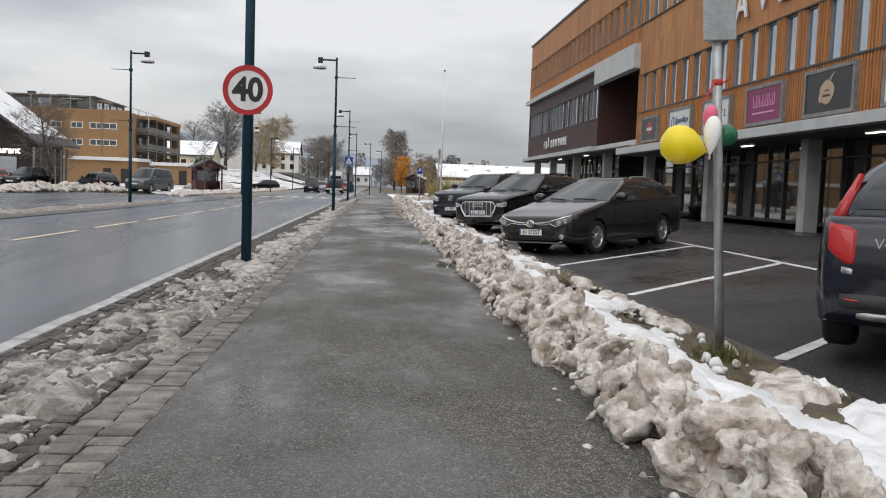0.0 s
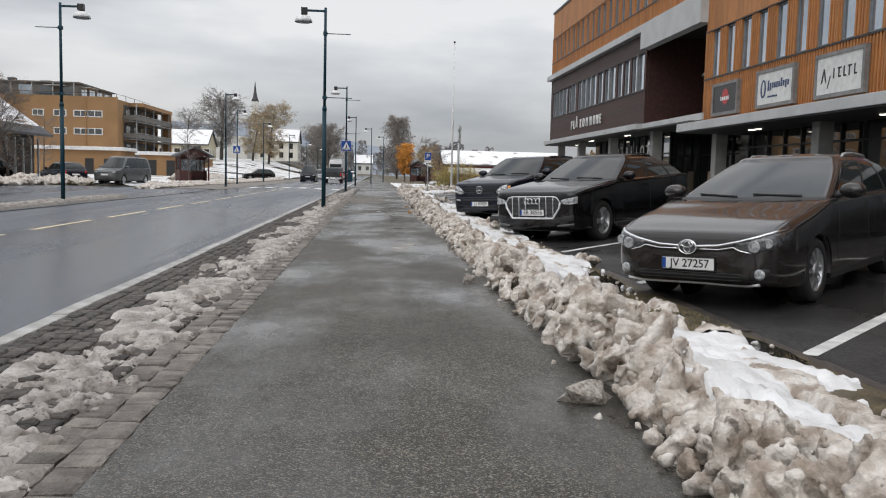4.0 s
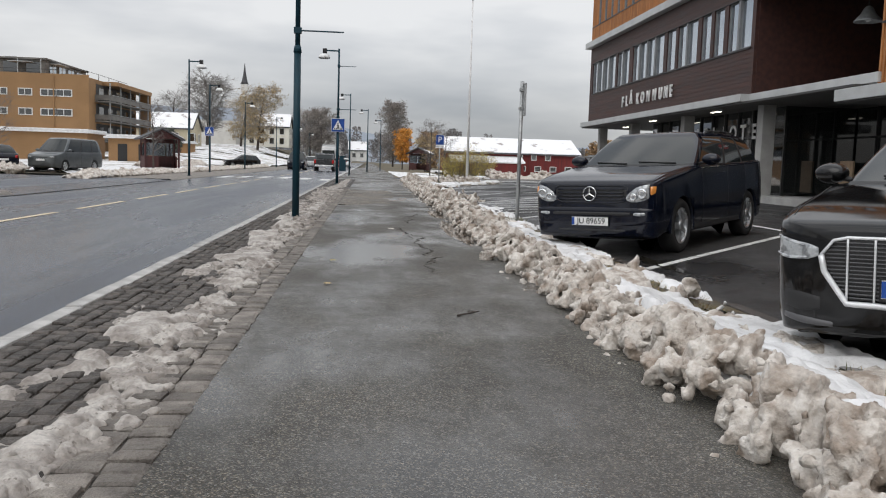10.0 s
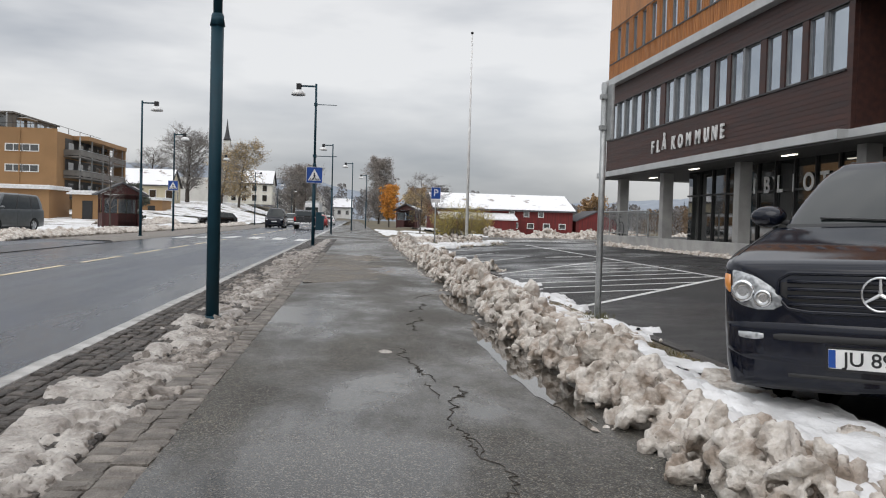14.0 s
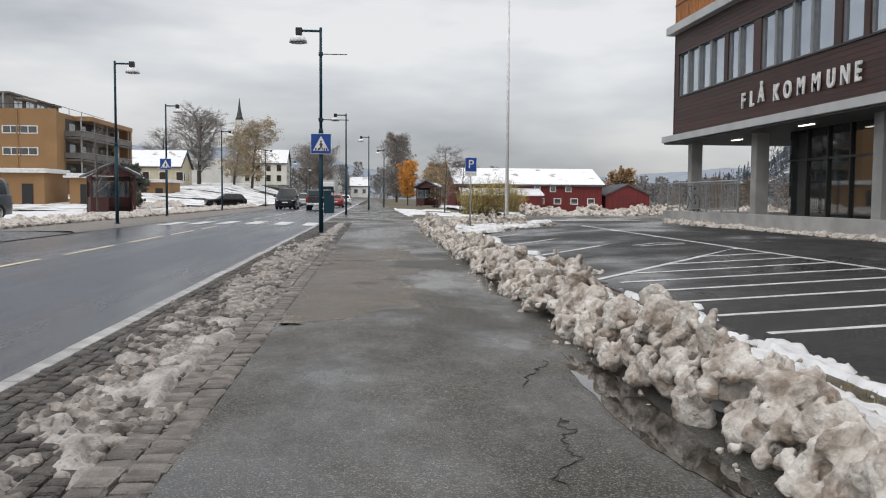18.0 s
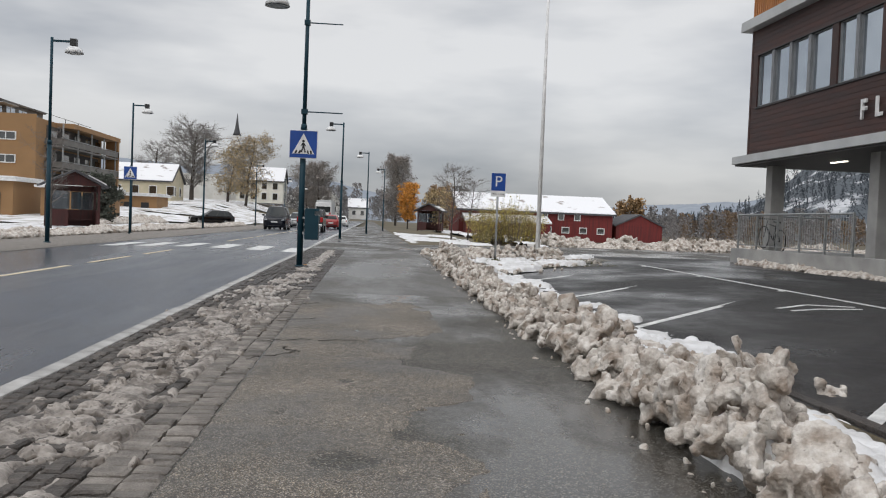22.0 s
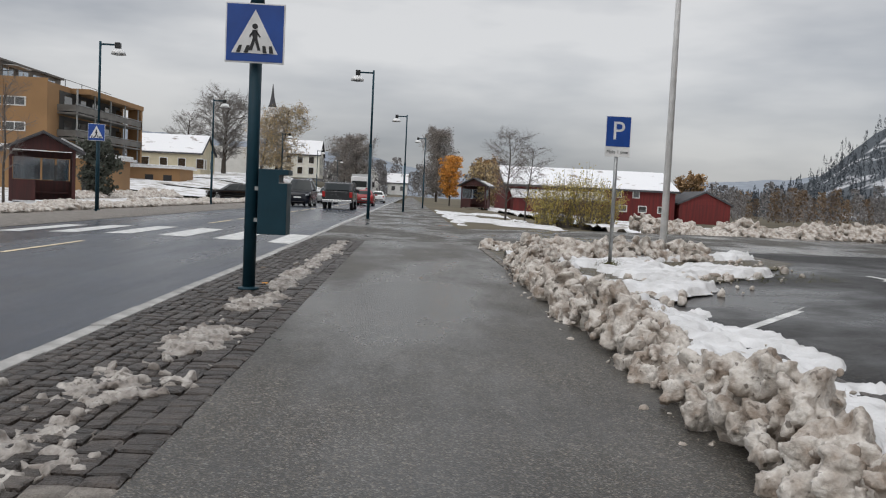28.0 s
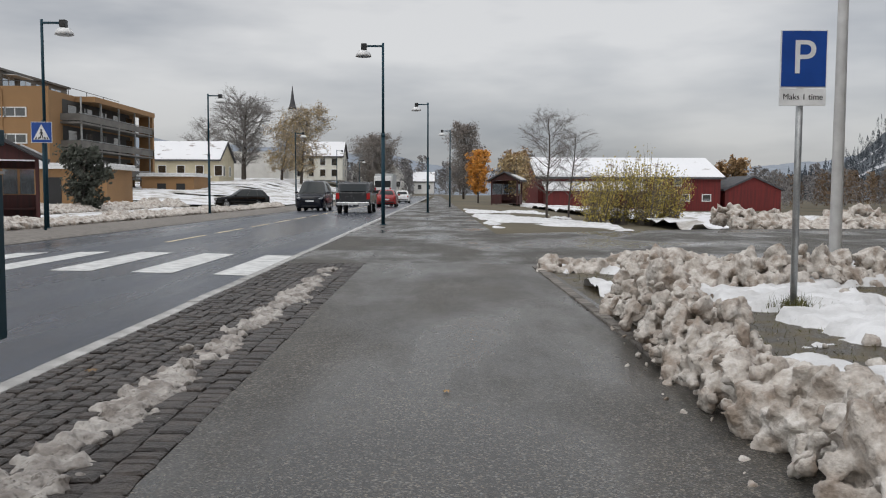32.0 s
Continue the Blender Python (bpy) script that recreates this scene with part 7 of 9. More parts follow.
# ochre apartment block
AX, AY, AE = -37.0, 136.0, 159.0
apt = thing("apartment_building", "ochre apartment block with balconies and a set-back top floor", "building")
part("wall", boxes((-100, AX, AY, AE, -0.5, 12.4)), M["ochre"], apt)
part("penthouse", boxes((-98, AX - 6.5, AY + 2.6, AE - 4, 12.4, 15.0)), M["taupe"], apt, "set-back taupe top floor")
part("roof", boxes((-99, AX - 6.2, AY + 2.2, AE - 3.6, 15.0, 15.25)), M["taupe"], apt, "flat overhanging roof")
for k in range(4):
    pw = part("terrace_window", boxes((AX - 6.5, AX - 6.44, AY + 4.0 + k * 3.6, AY + 6.4 + k * 3.6, 12.75, 14.5)), M["window"], apt)
    part("frame", boxes((AX - 6.5, AX - 6.40, AY + 5.15 + k * 3.6, AY + 5.25 + k * 3.6, 12.75, 14.5)), M["white"], pw)
    part("rail_post", boxes((AX - 0.26, AX - 0.2, AY + 0.4 + k * 4.6, AY + 0.46 + k * 4.6, 12.4, 13.35)), M["frame"], apt)
part("awning", boxes((AX - 6.4, AX - 5.2, AY + 4.0, AY + 8.0, 14.55, 14.65)), M["fascia"], apt, "pale folded awning")
part("awning", boxes((AX - 11.0, AX - 8.0, AY + 1.3, AY + 2.6, 14.5, 14.6)), M["fascia"], apt, "pale folded awning")
part("chimney", boxes((AX - 18.0, AX - 17.0, AY + 6, AY + 7, 15.3, 16.1)), M["roofing"], apt)
part("roof_unit", boxes((AX - 14, AX - 12.5, AY + 8, AY + 9.5, 15.35, 16.0)), M["galv"], apt)
part("roof_unit", boxes((AX - 3.5, AX - 0.5, AE - 3, AE - 1, 12.4, 13.0)), M["frame"], apt)
for k in range(20):
    part("terrace_post", boxes((AX - 6.8 - k * 3.0, AX - 6.65 - k * 3.0, AY + 1.5, AY + 1.65, 12.4, 15.0)), M["galv"], apt)
    part("terrace_window", boxes((AX - 9.0 - k * 3.0, AX - 7.2 - k * 3.0, AY + 2.5, AY + 2.6, 12.7, 14.6)), M["window"] if k % 4 == 2 else M["dark_glass"], apt)
part("terrace_rail", boxes((-99, AX - 0.2, AY + 0.1, AY + 0.16, 13.3, 13.38), (AX - 0.26, AX - 0.2, AY + 0.1, AE - 4, 13.3, 13.35)), M["frame"], apt)
part("parapet", boxes((-99, AX, AY, AY + 0.2, 12.4, 12.75)), M["ochre"], apt)
for zz in (6.6, 9.5):
    for xx, w in ((-4.15, 1.9), (-6.15, 1.9), (-9.0, 1.6), (-12.0, 1.4), (-19.5, 2.2), (-24, 1.9), (-30, 2.6), (-38, 2.4), (-48, 3.0)):
        wn_ = part("window", boxes((AX + xx, AX + xx + w, AY - 0.06, AY - 0.02, zz, zz + 0.85)), M["dark_glass"], apt)
        part("frame", boxes((AX + xx - 0.12, AX + xx, AY - 0.1, AY, zz - 0.12, zz + 0.97), (AX + xx + w, AX + xx + w + 0.12, AY - 0.1, AY, zz - 0.12, zz + 0.97), (AX + xx, AX + xx + w, AY - 0.1, AY, zz - 0.12, zz),
                            (AX + xx, AX + xx + w, AY - 0.1, AY, zz + 0.85, zz + 0.97), (AX + xx + w * 0.45, AX + xx + w * 0.5, AY - 0.1, AY, zz, zz + 0.85)), M["white"], wn_)
for zz in (2.9, 6.0, 9.0):
    # flat dark sheet on the ochre wall paints the shade behind the balcony
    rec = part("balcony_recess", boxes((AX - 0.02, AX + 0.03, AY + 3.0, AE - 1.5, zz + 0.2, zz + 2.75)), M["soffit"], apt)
    bal = part("balcony", boxes((AX, AX + 2.0, AY + 2.5, AE + 1.5, zz - 0.05, zz + 0.15)), M["taupe"], apt, "grey-brown balcony deck")
    part("balcony_front", boxes((AX + 1.92, AX + 2.0, AY + 2.5, AE + 1.5, zz + 0.28, zz + 1.05), (AX, AX + 1.92, AY + 2.5, AY + 2.58, zz + 0.28, zz + 1.05)), M["taupe"], bal, "taupe slatted balcony front")
    part("balcony_rail", boxes((AX + 1.90, AX + 2.02, AY + 2.48, AE + 1.5, zz + 1.12, zz + 1.2)), M["galv"], bal)
    for k in range(5):
        part("balcony_post", boxes((AX + 1.8, AX + 1.95, AY + 3.0 + k * 5, AY + 3.15 + k * 5, zz + 0.15, zz + 2.95)), M["galv"], bal)
        part("balcony_door", boxes((AX + 0.03, AX + 0.06, AY + 4.2 + k * 4, AY + 6.2 + k * 4, zz + 0.2, zz + 2.3)), M["dark_glass"], bal)
part("balcony_roof", boxes((AX + 0.002, AX + 2.1, AY + 6.0, AE + 1.6, 11.75, 12.38)), M["ochre"], apt, "ochre slab over the balconies")
part("end_pier", boxes((AX + 0.3, AX + 2.0, AE + 0.9, AE + 1.5, 0, 11.75)), M["ochre"], apt, "ochre end wall of the balconies")
apt.matrix_basis = Matrix.Diagonal((1, 1, 0.895, 1))
part("downpipe", boxes((AX - 4.6, AX - 4.45, AY - 0.12, AY, 0, 12.4)), M["ochre"], apt)

for x0, x1, y0, y1, h in ((-75, -29.5, 112, 118, 3.1), (-27.6, -22.4, 113, 118, 2.7), (-33, -27, 150, 156, 2.9)):
    lo = thing("outbuilding", "low ochre carport with a snowy flat roof", "building", "carports")
    part("wall", boxes((x0, x1, y0, y1, -0.3, h)), M["ochre"], lo)
    part("roof", boxes((x0 - 0.4, x1 + 0.4, y0 - 0.5, y1 + 0.4, h, h + 0.2)), M["white"], lo)
    part("roof_snow", boxes((x0 - 0.2, x1 + 0.2, y0 - 0.3, y1 + 0.2, h + 0.2, h + 0.42)), M["snow"], lo, "", 0.06)
    part("door", boxes((x1 - 4.2, x1 - 3.2, y0 - 0.05, y0 - 0.01, -0.2, 2.1)), M["frame"], lo)
    part("door", boxes((x1 - 2.0, x1 - 1.0, y0 - 0.05, y0 - 0.01, -0.2, 2.1)), M["frame"], lo)

# dark cafe with snow on its roof
cafe = gable_house("cafe_building", "dark timber cafe with a patchy snowy roof and lit white lettering", -45.4, -29.4, 78, 86, 4.48, 10.1, M["shadow_gap"], M["roofing"], "y", 0.0, True, (), 1.2)
lettering("letter_row", "Cafe & Restaurant", 0.82, M["lamp_on"], cafe, pose(-33.2, 77.84, 3.05, 90), "lit white letters", 0.03)
for k in range(5):
    part("shop_window", boxes((-43 + k * 2.6, -40.9 + k * 2.6, 77.92, 77.98, 0.8, 2.5)), M["window"], cafe)
for k in range(6):
    part("porch_post", boxes((-29.0, -28.86, 77.6 + k * 1.6, 77.74 + k * 1.6, -0.1, 3.4)), M["galv"], cafe)

gable_house("house", "cream-painted house with a snowy hipped roof", -47, -35.0, 192, 202, 3.9, 6.9, M["cream_wall"], M["roofing"], "x", 2.6, True,
            tuple(("s", -45 + k * 3.1, 1.3, 1.2, 1.6) for k in range(4)) + (("e", 194.5, 1.3, 1.1, 1.6), ("e", 198.5, 1.3, 1.1, 1.6)))
gable_house("house", "creamy white two-storey house with its gable end to the road", -31.5, -20.4, 243, 252, 5.4, 8.6, M["cream_white"], M["roofing"], "x", 4.0, True,
            tuple(("s", -30.6 + k * 2.6, zz, 1.1, 1.5) for k in range(4) for zz in (0.9, 3.4)) + tuple(("e", 245 + k * 3.2, zz, 1.1, 1.5) for k in range(3) for zz in (0.9, 3.4)))
gable_house("house", "white house at the end of the street", -16, -8, 300, 310, 4.5, 8.0, M["white_wall"], M["roofing"], "y", 1.5, True, (("s", -14.5, 1.5, 1.2, 1.5), ("s", -11, 1.5, 1.2, 1.5)))
gable_house("house", "small white house at the end of the street", -27, -20, 318, 326, 4.2, 7.4, M["white_wall"], M["roofing"], "y", 3.5, True, (("s", -25.5, 1.5, 1.2, 1.5), ("s", -22.5, 1.5, 1.2, 1.5)))
gable_house("house", "white house behind the street trees", -7, 0, 340, 348, 4.2, 7.2, M["white_wall"], M["roofing"], "x", 1.0, True, (("s", -5.5, 1.5, 1.2, 1.5), ("s", -2.5, 1.5, 1.2, 1.5)))
church = thing("church", "distant white church with a slender dark spire", "church")
part("tower", boxes((-35.2, -33.4, 258.0, 259.8, 3.0, 21.4)), M["white_wall"], church)
sp = bmesh.new()
lathe(sp, [(1.15, 21.4), (0.80, 22.2), (0.42, 24.0), (0.05, 27.2)], 8, (-34.3, 258.9, 0))
part("spire", sp, M["roofing"], church)
part("nave", boxes((-52, -36.0, 255, 263, 3, 11)), M["white_wall"], church)


def shelter(x, y, z, rz, label):
    ob = thing("bus_shelter", label, "bus shelter", "bus shelters", pose(x, y, z, 0, 0, rz) @ Matrix.Diagonal((0.92, 0.92, 1.0, 1)))
    for sx in (-1.35, 1.35):
        for sy in (-0.9, 0.9):
            part("post", boxes((sx - 0.07, sx + 0.07, sy - 0.07, sy + 0.07, 0, 2.3)), M["wood_dark"], ob)
    part("back_panel", boxes((-1.3, 1.3, 0.86, 0.94, 0.1, 1.0), (-1.3, 1.3, 0.86, 0.94, 2.0, 2.3)), M["wood_dark"], ob)
    part("side_panel", boxes((-1.39, -1.31, -0.85, 0.85, 0.1, 1.0)), M["wood_dark"], ob)
    part("side_panel", boxes((-1.39, -1.31, -0.85, 0.85, 2.0, 2.3)), M["wood_dark"], ob)
    part("side_panel", boxes((1.31, 1.39, -0.1, 0.85, 0.1, 1.0)), M["wood_dark"], ob)
    part("side_panel", boxes((1.31, 1.39, -0.1, 0.85, 2.0, 2.3)), M["wood_dark"], ob)
    part("front_panel", boxes((-1.3, -0.3, -0.94, -0.86, 0.1, 1.0)), M["wood_dark"], ob)
    for k in range(4):
        part("pane", boxes((-1.25 + k * 0.64, -0.70 + k * 0.64, 0.88, 0.91, 1.02, 1.98)), M["window"], ob)
    part("front_pane", boxes((-1.25, -0.35, -0.91, -0.88, 1.02, 1.98)), M["window"], ob)
    part("bench", boxes((-1.2, 1.2, 0.45, 0.82, 0.42, 0.48)), M["wood_dark"], ob)
    for s in (-1, 1):
        rf = part("roof", extrude(bmesh.new(), [(s * 1.8, 2.2), (0, 3.05), (0, 3.15), (s * 1.85, 2.3)], 2.6, lambda u, v, w: (u, -1.3 + w, v)), M["roofing"], ob)
        if s > 0:
            part("roof_snow", extrude(bmesh.new(), [(s * 1.75, 2.37), (0.75, 2.83), (0.8, 2.88), (s * 1.70, 2.47)], 2.2, lambda u, v, w: (u, -1.1 + w, v)), M["snow"], rf)
    part("gable_board", extrude(bmesh.new(), [(-1.5, 2.3), (1.5, 2.3), (0, 3.02)], 0.06, lambda u, v, w: (u, -0.98 + w, v)), M["wood_dark"], ob)
    return ob


shelter(-15.4, 85.2, -0.05, 25, "red-brown timber bus shelter with snow on its roof")
shelter(7.7, 133, 0.0, -20, "dark timber bus shelter beside the footpath")

# red barn and shed
barn = gable_house("barn", "long red barn with a snow-covered roof", 13.0, 34.6, 152, 166, 3.9, 6.2, M["barn_red"], M["roofing"], "x", -0.9, True,
                   tuple(("s", 25.0 + k * 2.5, 1.2, 0.9, 0.7) for k in range(4)) + tuple(("s", 24.6 + k * 2.3, 3.0, 0.7, 0.75) for k in range(3)), 0.5)
part("lean_to", boxes((13.6, 25.0, 148.5, 152, 0, 2.4)), M["barn_red"], barn)
part("lean_to_roof", extrude(bmesh.new(), [(148.2, 2.3), (152, 3.3), (152, 3.45), (148.2, 2.5)], 11.8, lambda u, v, w: (13.4 + w, u, v)), M["snow"], barn)
gable_house("shed", "small red shed beside the barn", 35.2, 41.8, 152, 160, 2.5, 4.0, M["barn_red"], M["roofing"], "y", -0.9, False, (), 0.3)
sheet("snow_field", 9, 60, 76, 150, lambda gx, gy: 0.33 + 0.004 * np.clip(gy - 110, 0, 40), 0.25, 57, "old_snow", "snowy rough ground before the barn", lambda x, y: -0.25 - np.clip((x - 8) / 30, 0, 1) * np.clip((y - 78) / 30, 0, 1) * 1.4 + 0.12, 0.4, 0.25, 0.2)
bank("snow_heap", 9, 44, lambda y: 0 * y, 2.6, 0.55, 58, 0.05, "ploughed dirty snow heap along the side road", 1.5).matrix_basis = Matrix(((0, 1, 0, 0), (-1, 0, 0, 78.3), (0, 0, 1, 0.05), (0, 0, 0, 1)))
strip("rough_ground", [(2.58, -0.012), (5.0, -0.07), (9.0, -0.16), (12.5, -0.3)], 75.0, 150, M["field"], "rough brown ground beside the footpath", 3)
sheet("snow_field", 2.7, 7.5, 77.0, 112, lambda gx, gy: 0.43 + 0.3 * np.clip((80 - gy) / 3, 0, 1) + 0.3 * np.clip((gy - 108) / 4, 0, 1), 0.09, 59, "snow", "snow beside the footpath", lambda x, y: np.interp(x, (2.58, 5.0, 9.0), (-0.012, -0.07, -0.16)), 0.10, 0.5, 0.3, 0.3, 5.0)

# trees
tree("tree", "large bare broad-crowned tree by a house", -35.6, 212, 3.0, 15.8, 21, "round", None, 0, 0.07, 0.50, 0.0, 0.20, 0.40, 46, 1.5, "mist_twig")
tree("tree", "bare grey tree behind the houses", -48, 228, 3.3, 13, 22, "round", None, 0, 0.1, 0.3, 0.0, 0.16, 0.40, 34, 1.4, "mist_twig")
tree("birch_tree", "rust-leaved weeping birch by the road", -23.6, 205, 2.6, 14.6, 23, "round", "leaf_birch", 7000, 0.10, 0.3, 0.09, 0.16, 0.33, 38, 1.4, "mist_twig")
tree("birch_tree", "rust-leaved weeping birch by the road", -27.6, 208, 2.9, 12.6, 24, "round", "leaf_birch", 5500, 0.10, 0.28, 0.09, 0.16, 0.34, 34, 1.4, "mist_twig")
tree("tree", "bare grey tree at the street's end", -12, 250, 1.0, 14, 25, "round", "leaf_haze", 8000, 0.12, 0.3, 0.0, 0.10, 0.36, 44, 1.5, "mist_twig")
tree("tree", "bare grey tree at the street's end", -17, 275, 1.6, 14, 26, "round", "leaf_haze", 6000, 0.12, 0.3, 0.0, 0.12, 0.42, 40, 1.5, "mist_twig")
tree("tree", "tall slim grey-brown tree at the street's end", 7.5, 255, -0.3, 19, 27, "round", "leaf_haze", 12000, 0.13, 0.3, 0.0, 0.06, 0.27, 52, 1.6, "mist_twig")
tree("tree", "small tree with bright orange leaves", 6.6, 166, 0.0, 7.4, 28, "round", "leaf_orange", 5200, 0.11, 0.12, 0.0, 0.16, 0.25, 34, 1.4)
tree("birch_tree", "slender bare young birch by the footpath", 6.0, 91, -0.1, 5.2, 29, "round", None, 0, 0.1, 0.06, 0.0, 0.25, 0.27, 34, 1.4)
tree("birch_tree", "slender bare young birch by the footpath", 7.3, 93, -0.1, 4.6, 30, "round", None, 0, 0.1, 0.05, 0.0, 0.25, 0.26, 30, 1.3)
tree("tree", "bare young tree by the bus shelter", -14.6, 80, -0.1, 5.4, 31, "round", None, 0, 0.1, 0.06, 0.0, 0.3, 0.28, 20, 1.0)
tree("tree", "bare young tree before the apartments", -37, 108, -0.1, 7.5, 32, "round", None, 0, 0.1, 0.09, 0.0, 0.25, 0.32, 24, 1.0)
tree("tree", "bare brown young tree before the cafe", -22.4, 64, -0.1, 6.7, 33, "round", "leaf_rust", 900, 0.045, 0.11, 0.0, 0.16, 0.36, 40, 1.5)
tree("shrub_tree", "dull grey-green shrub behind the bus shelter", -18.4, 100, -0.1, 3.9, 34, "round", "leaf_shrub", 7000, 0.075, 0.10, 0.0, 0.06, 0.33, 34, 1.0)
tree("tree", "yellow autumn tree behind the barn", 47, 185, -1, 8, 35, "round", "leaf_rust", 3500, 0.2, 0.16, 0.0, 0.1, 0.32, 28)
tree("tree", "dull tan half-bare tree by the footpath", 8.5, 134, -0.1, 5.0, 36, "round", "leaf_birch", 1500, 0.10, 0.09, 0.0, 0.1, 0.36, 26)
tree("tree", "rust-brown tree by the footpath", 10.5, 150, -0.1, 6.0, 37, "round", "leaf_rust", 3500, 0.13, 0.1, 0.0, 0.1, 0.36, 26)
for k, (x, y, r, hh) in enumerate(((7.2, 85.6, 1.0, 2.1), (8.2, 86.2, 1.15, 2.7), (9.2, 85.9, 1.15, 2.8), (10.2, 86.4, 1.0, 2.2))):
    rr = random.Random(70 + k)
    bush = thing("bush", "yellow-green half-bare autumn bush", "bush", "bushes", pose(x, y, -0.12))
    stems, leaf_v, leaf_f = bmesh.new(), [], []
    for _ in range(110):
        a, t = rr.uniform(0, 6.28), math.sqrt(rr.random())
        tip = Vector((math.cos(a) * t * r, math.sin(a) * t * r, hh * (1.05 - 0.35 * t) * rr.uniform(0.8, 1.12)))
        foot = Vector((math.cos(a) * 0.3 * t, math.sin(a) * 0.3 * t, -0.05))
        tube(stems, foot, tip, 0.010, 0.003, 4, False)
        for _ in range(26):
            f = rr.uniform(0.12, 1.02)
            p = foot.lerp(tip, f) + Vector((rr.gauss(0, 0.11), rr.gauss(0, 0.11), rr.gauss(0, 0.08)))
            n = Vector((rr.gauss(0, 1), rr.gauss(0, 1), rr.gauss(0, 1))).normalized()
            s = n.orthogonal() * rr.uniform(0.018, 0.04)
            u = n.cross(s)
            o = len(leaf_v)
            leaf_v += [(p - s)[:], (p + u * 0.6)[:], (p + s)[:], (p - u * 0.6)[:]]
            leaf_f.append((o, o + 1, o + 2, o + 3))
    part("stem_clump", stems, M["twig"], bush)
    lo = new("foliage", quads("foliage", leaf_v, leaf_f, M["leaf_yellow"]))
    lo.parent = bush

# spruce green shifted to blue-grey, aerial haze painted into the needles
M["hill_spruce"] = mat("haze_tinted_spruce", (0.075, 0.088, 0.10), (0.042, 0.052, 0.063), 0.9, 0.5, 12, 0.3, 0.0, object_random=0.2)
M["wood_brown"] = mat("brown_bare_woods", (0.24, 0.165, 0.10), (0.13, 0.092, 0.065), 0.9, 0.05, 12, 0.3, 0.0, object_random=0.3)
# woods and hills
def woods(name, label, n, place, size, seed, leafy, twiggy=90):
    rr = random.Random(seed)
    vs, fs = [], []
    for _ in range(n):
        x, y, z = place(rr)
        h = size(rr)
        for _ in range(twiggy):
            t = rr.random() ** 0.7
            wdt = h * 0.24 * (1 - 0.55 * t) if leafy not in ("leaf_dark", "hill_spruce") else h * 0.22 * (1.02 - t)
            a, q = rr.uniform(0, 6.28), wdt * math.sqrt(rr.random())
            p = Vector((x + math.cos(a) * q, y + math.sin(a) * q, z + h * (0.1 + 0.9 * t)))
            nrm = Vector((rr.gauss(0, 1), rr.gauss(0, 1), rr.gauss(0, 0.5))).normalized()
            s = nrm.orthogonal().normalized() * h * rr.uniform(0.008, 0.026)
            u = nrm.cross(s) * rr.uniform(0.8, 3.0)
            o = len(vs)
            vs += [(p - s)[:], (p + u)[:], (p + s)[:], (p - u)[:]]
            fs.append((o, o + 1, o + 2, o + 3))
    return tagged(new(name, quads(name, vs, fs, M[leafy])), label, "woods", "", "stuff")


woods("bare_woods", "brown leafless woods beyond the barn", 130, lambda rr: (lambda d, a: (d * math.sin(a), d * math.cos(a), -1.5))(rr.uniform(190, 300), radians(rr.uniform(9, 42))), lambda rr: rr.uniform(4, 8), 81, "wood_brown", 300)
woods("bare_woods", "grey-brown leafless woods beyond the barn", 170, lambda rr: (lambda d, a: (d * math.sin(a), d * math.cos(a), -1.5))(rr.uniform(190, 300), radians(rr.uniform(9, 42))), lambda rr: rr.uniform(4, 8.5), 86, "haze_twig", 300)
woods("conifer_woods", "spruce woods on the rise in a haze-tinted colour", 620, lambda rr: (lambda d, a: (d * math.sin(a), d * math.cos(a), 1.0))(rr.uniform(340, 460), radians(rr.uniform(6, 34))), lambda rr: rr.uniform(4, 7), 82, "hill_spruce", 110)
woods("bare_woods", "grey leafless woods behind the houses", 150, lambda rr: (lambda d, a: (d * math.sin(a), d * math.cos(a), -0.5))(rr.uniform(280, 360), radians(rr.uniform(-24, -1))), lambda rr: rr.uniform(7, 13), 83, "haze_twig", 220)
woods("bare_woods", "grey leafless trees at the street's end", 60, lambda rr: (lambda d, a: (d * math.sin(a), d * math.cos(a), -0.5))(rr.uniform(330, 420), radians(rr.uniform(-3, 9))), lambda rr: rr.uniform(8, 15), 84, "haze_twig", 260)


def hill(name, label, dist, depth, table, material, rough, seed, base=-4):
    """A ridge round the place: table of (bearing in degrees, height in degrees seen from the street)."""
    az = np.arange(table[0][0], table[-1][0] + 0.01, 0.5)
    rise = np.arange(0, 1.001, 0.06)
    ga, gr = np.meshgrid(np.radians(az), rise, indexing="ij")
    top = np.interp(np.degrees(ga), [t[0] for t in table], [t[1] for t in table])
    d = dist + depth * gr
    h = np.tan(np.radians(top)) * (dist + depth) * gr ** 0.8 * (1 + rough * (fbm(np.degrees(ga) * 0.35, gr * 4, seed, 5) - 0.5)) + base
    verts = np.stack([d * np.sin(ga), d * np.cos(ga), h], -1).reshape(-1, 3)
    nx, ny = ga.shape
    i, j = np.meshgrid(np.arange(nx - 1), np.arange(ny - 1), indexing="ij")
    a = (i * ny + j).ravel()
    ob = new(name, quads(name, verts, np.stack([a, a + ny, a + ny + 1, a + 1], -1), material, True))
    tagged(ob, label, "", "", "structure")
    return verts


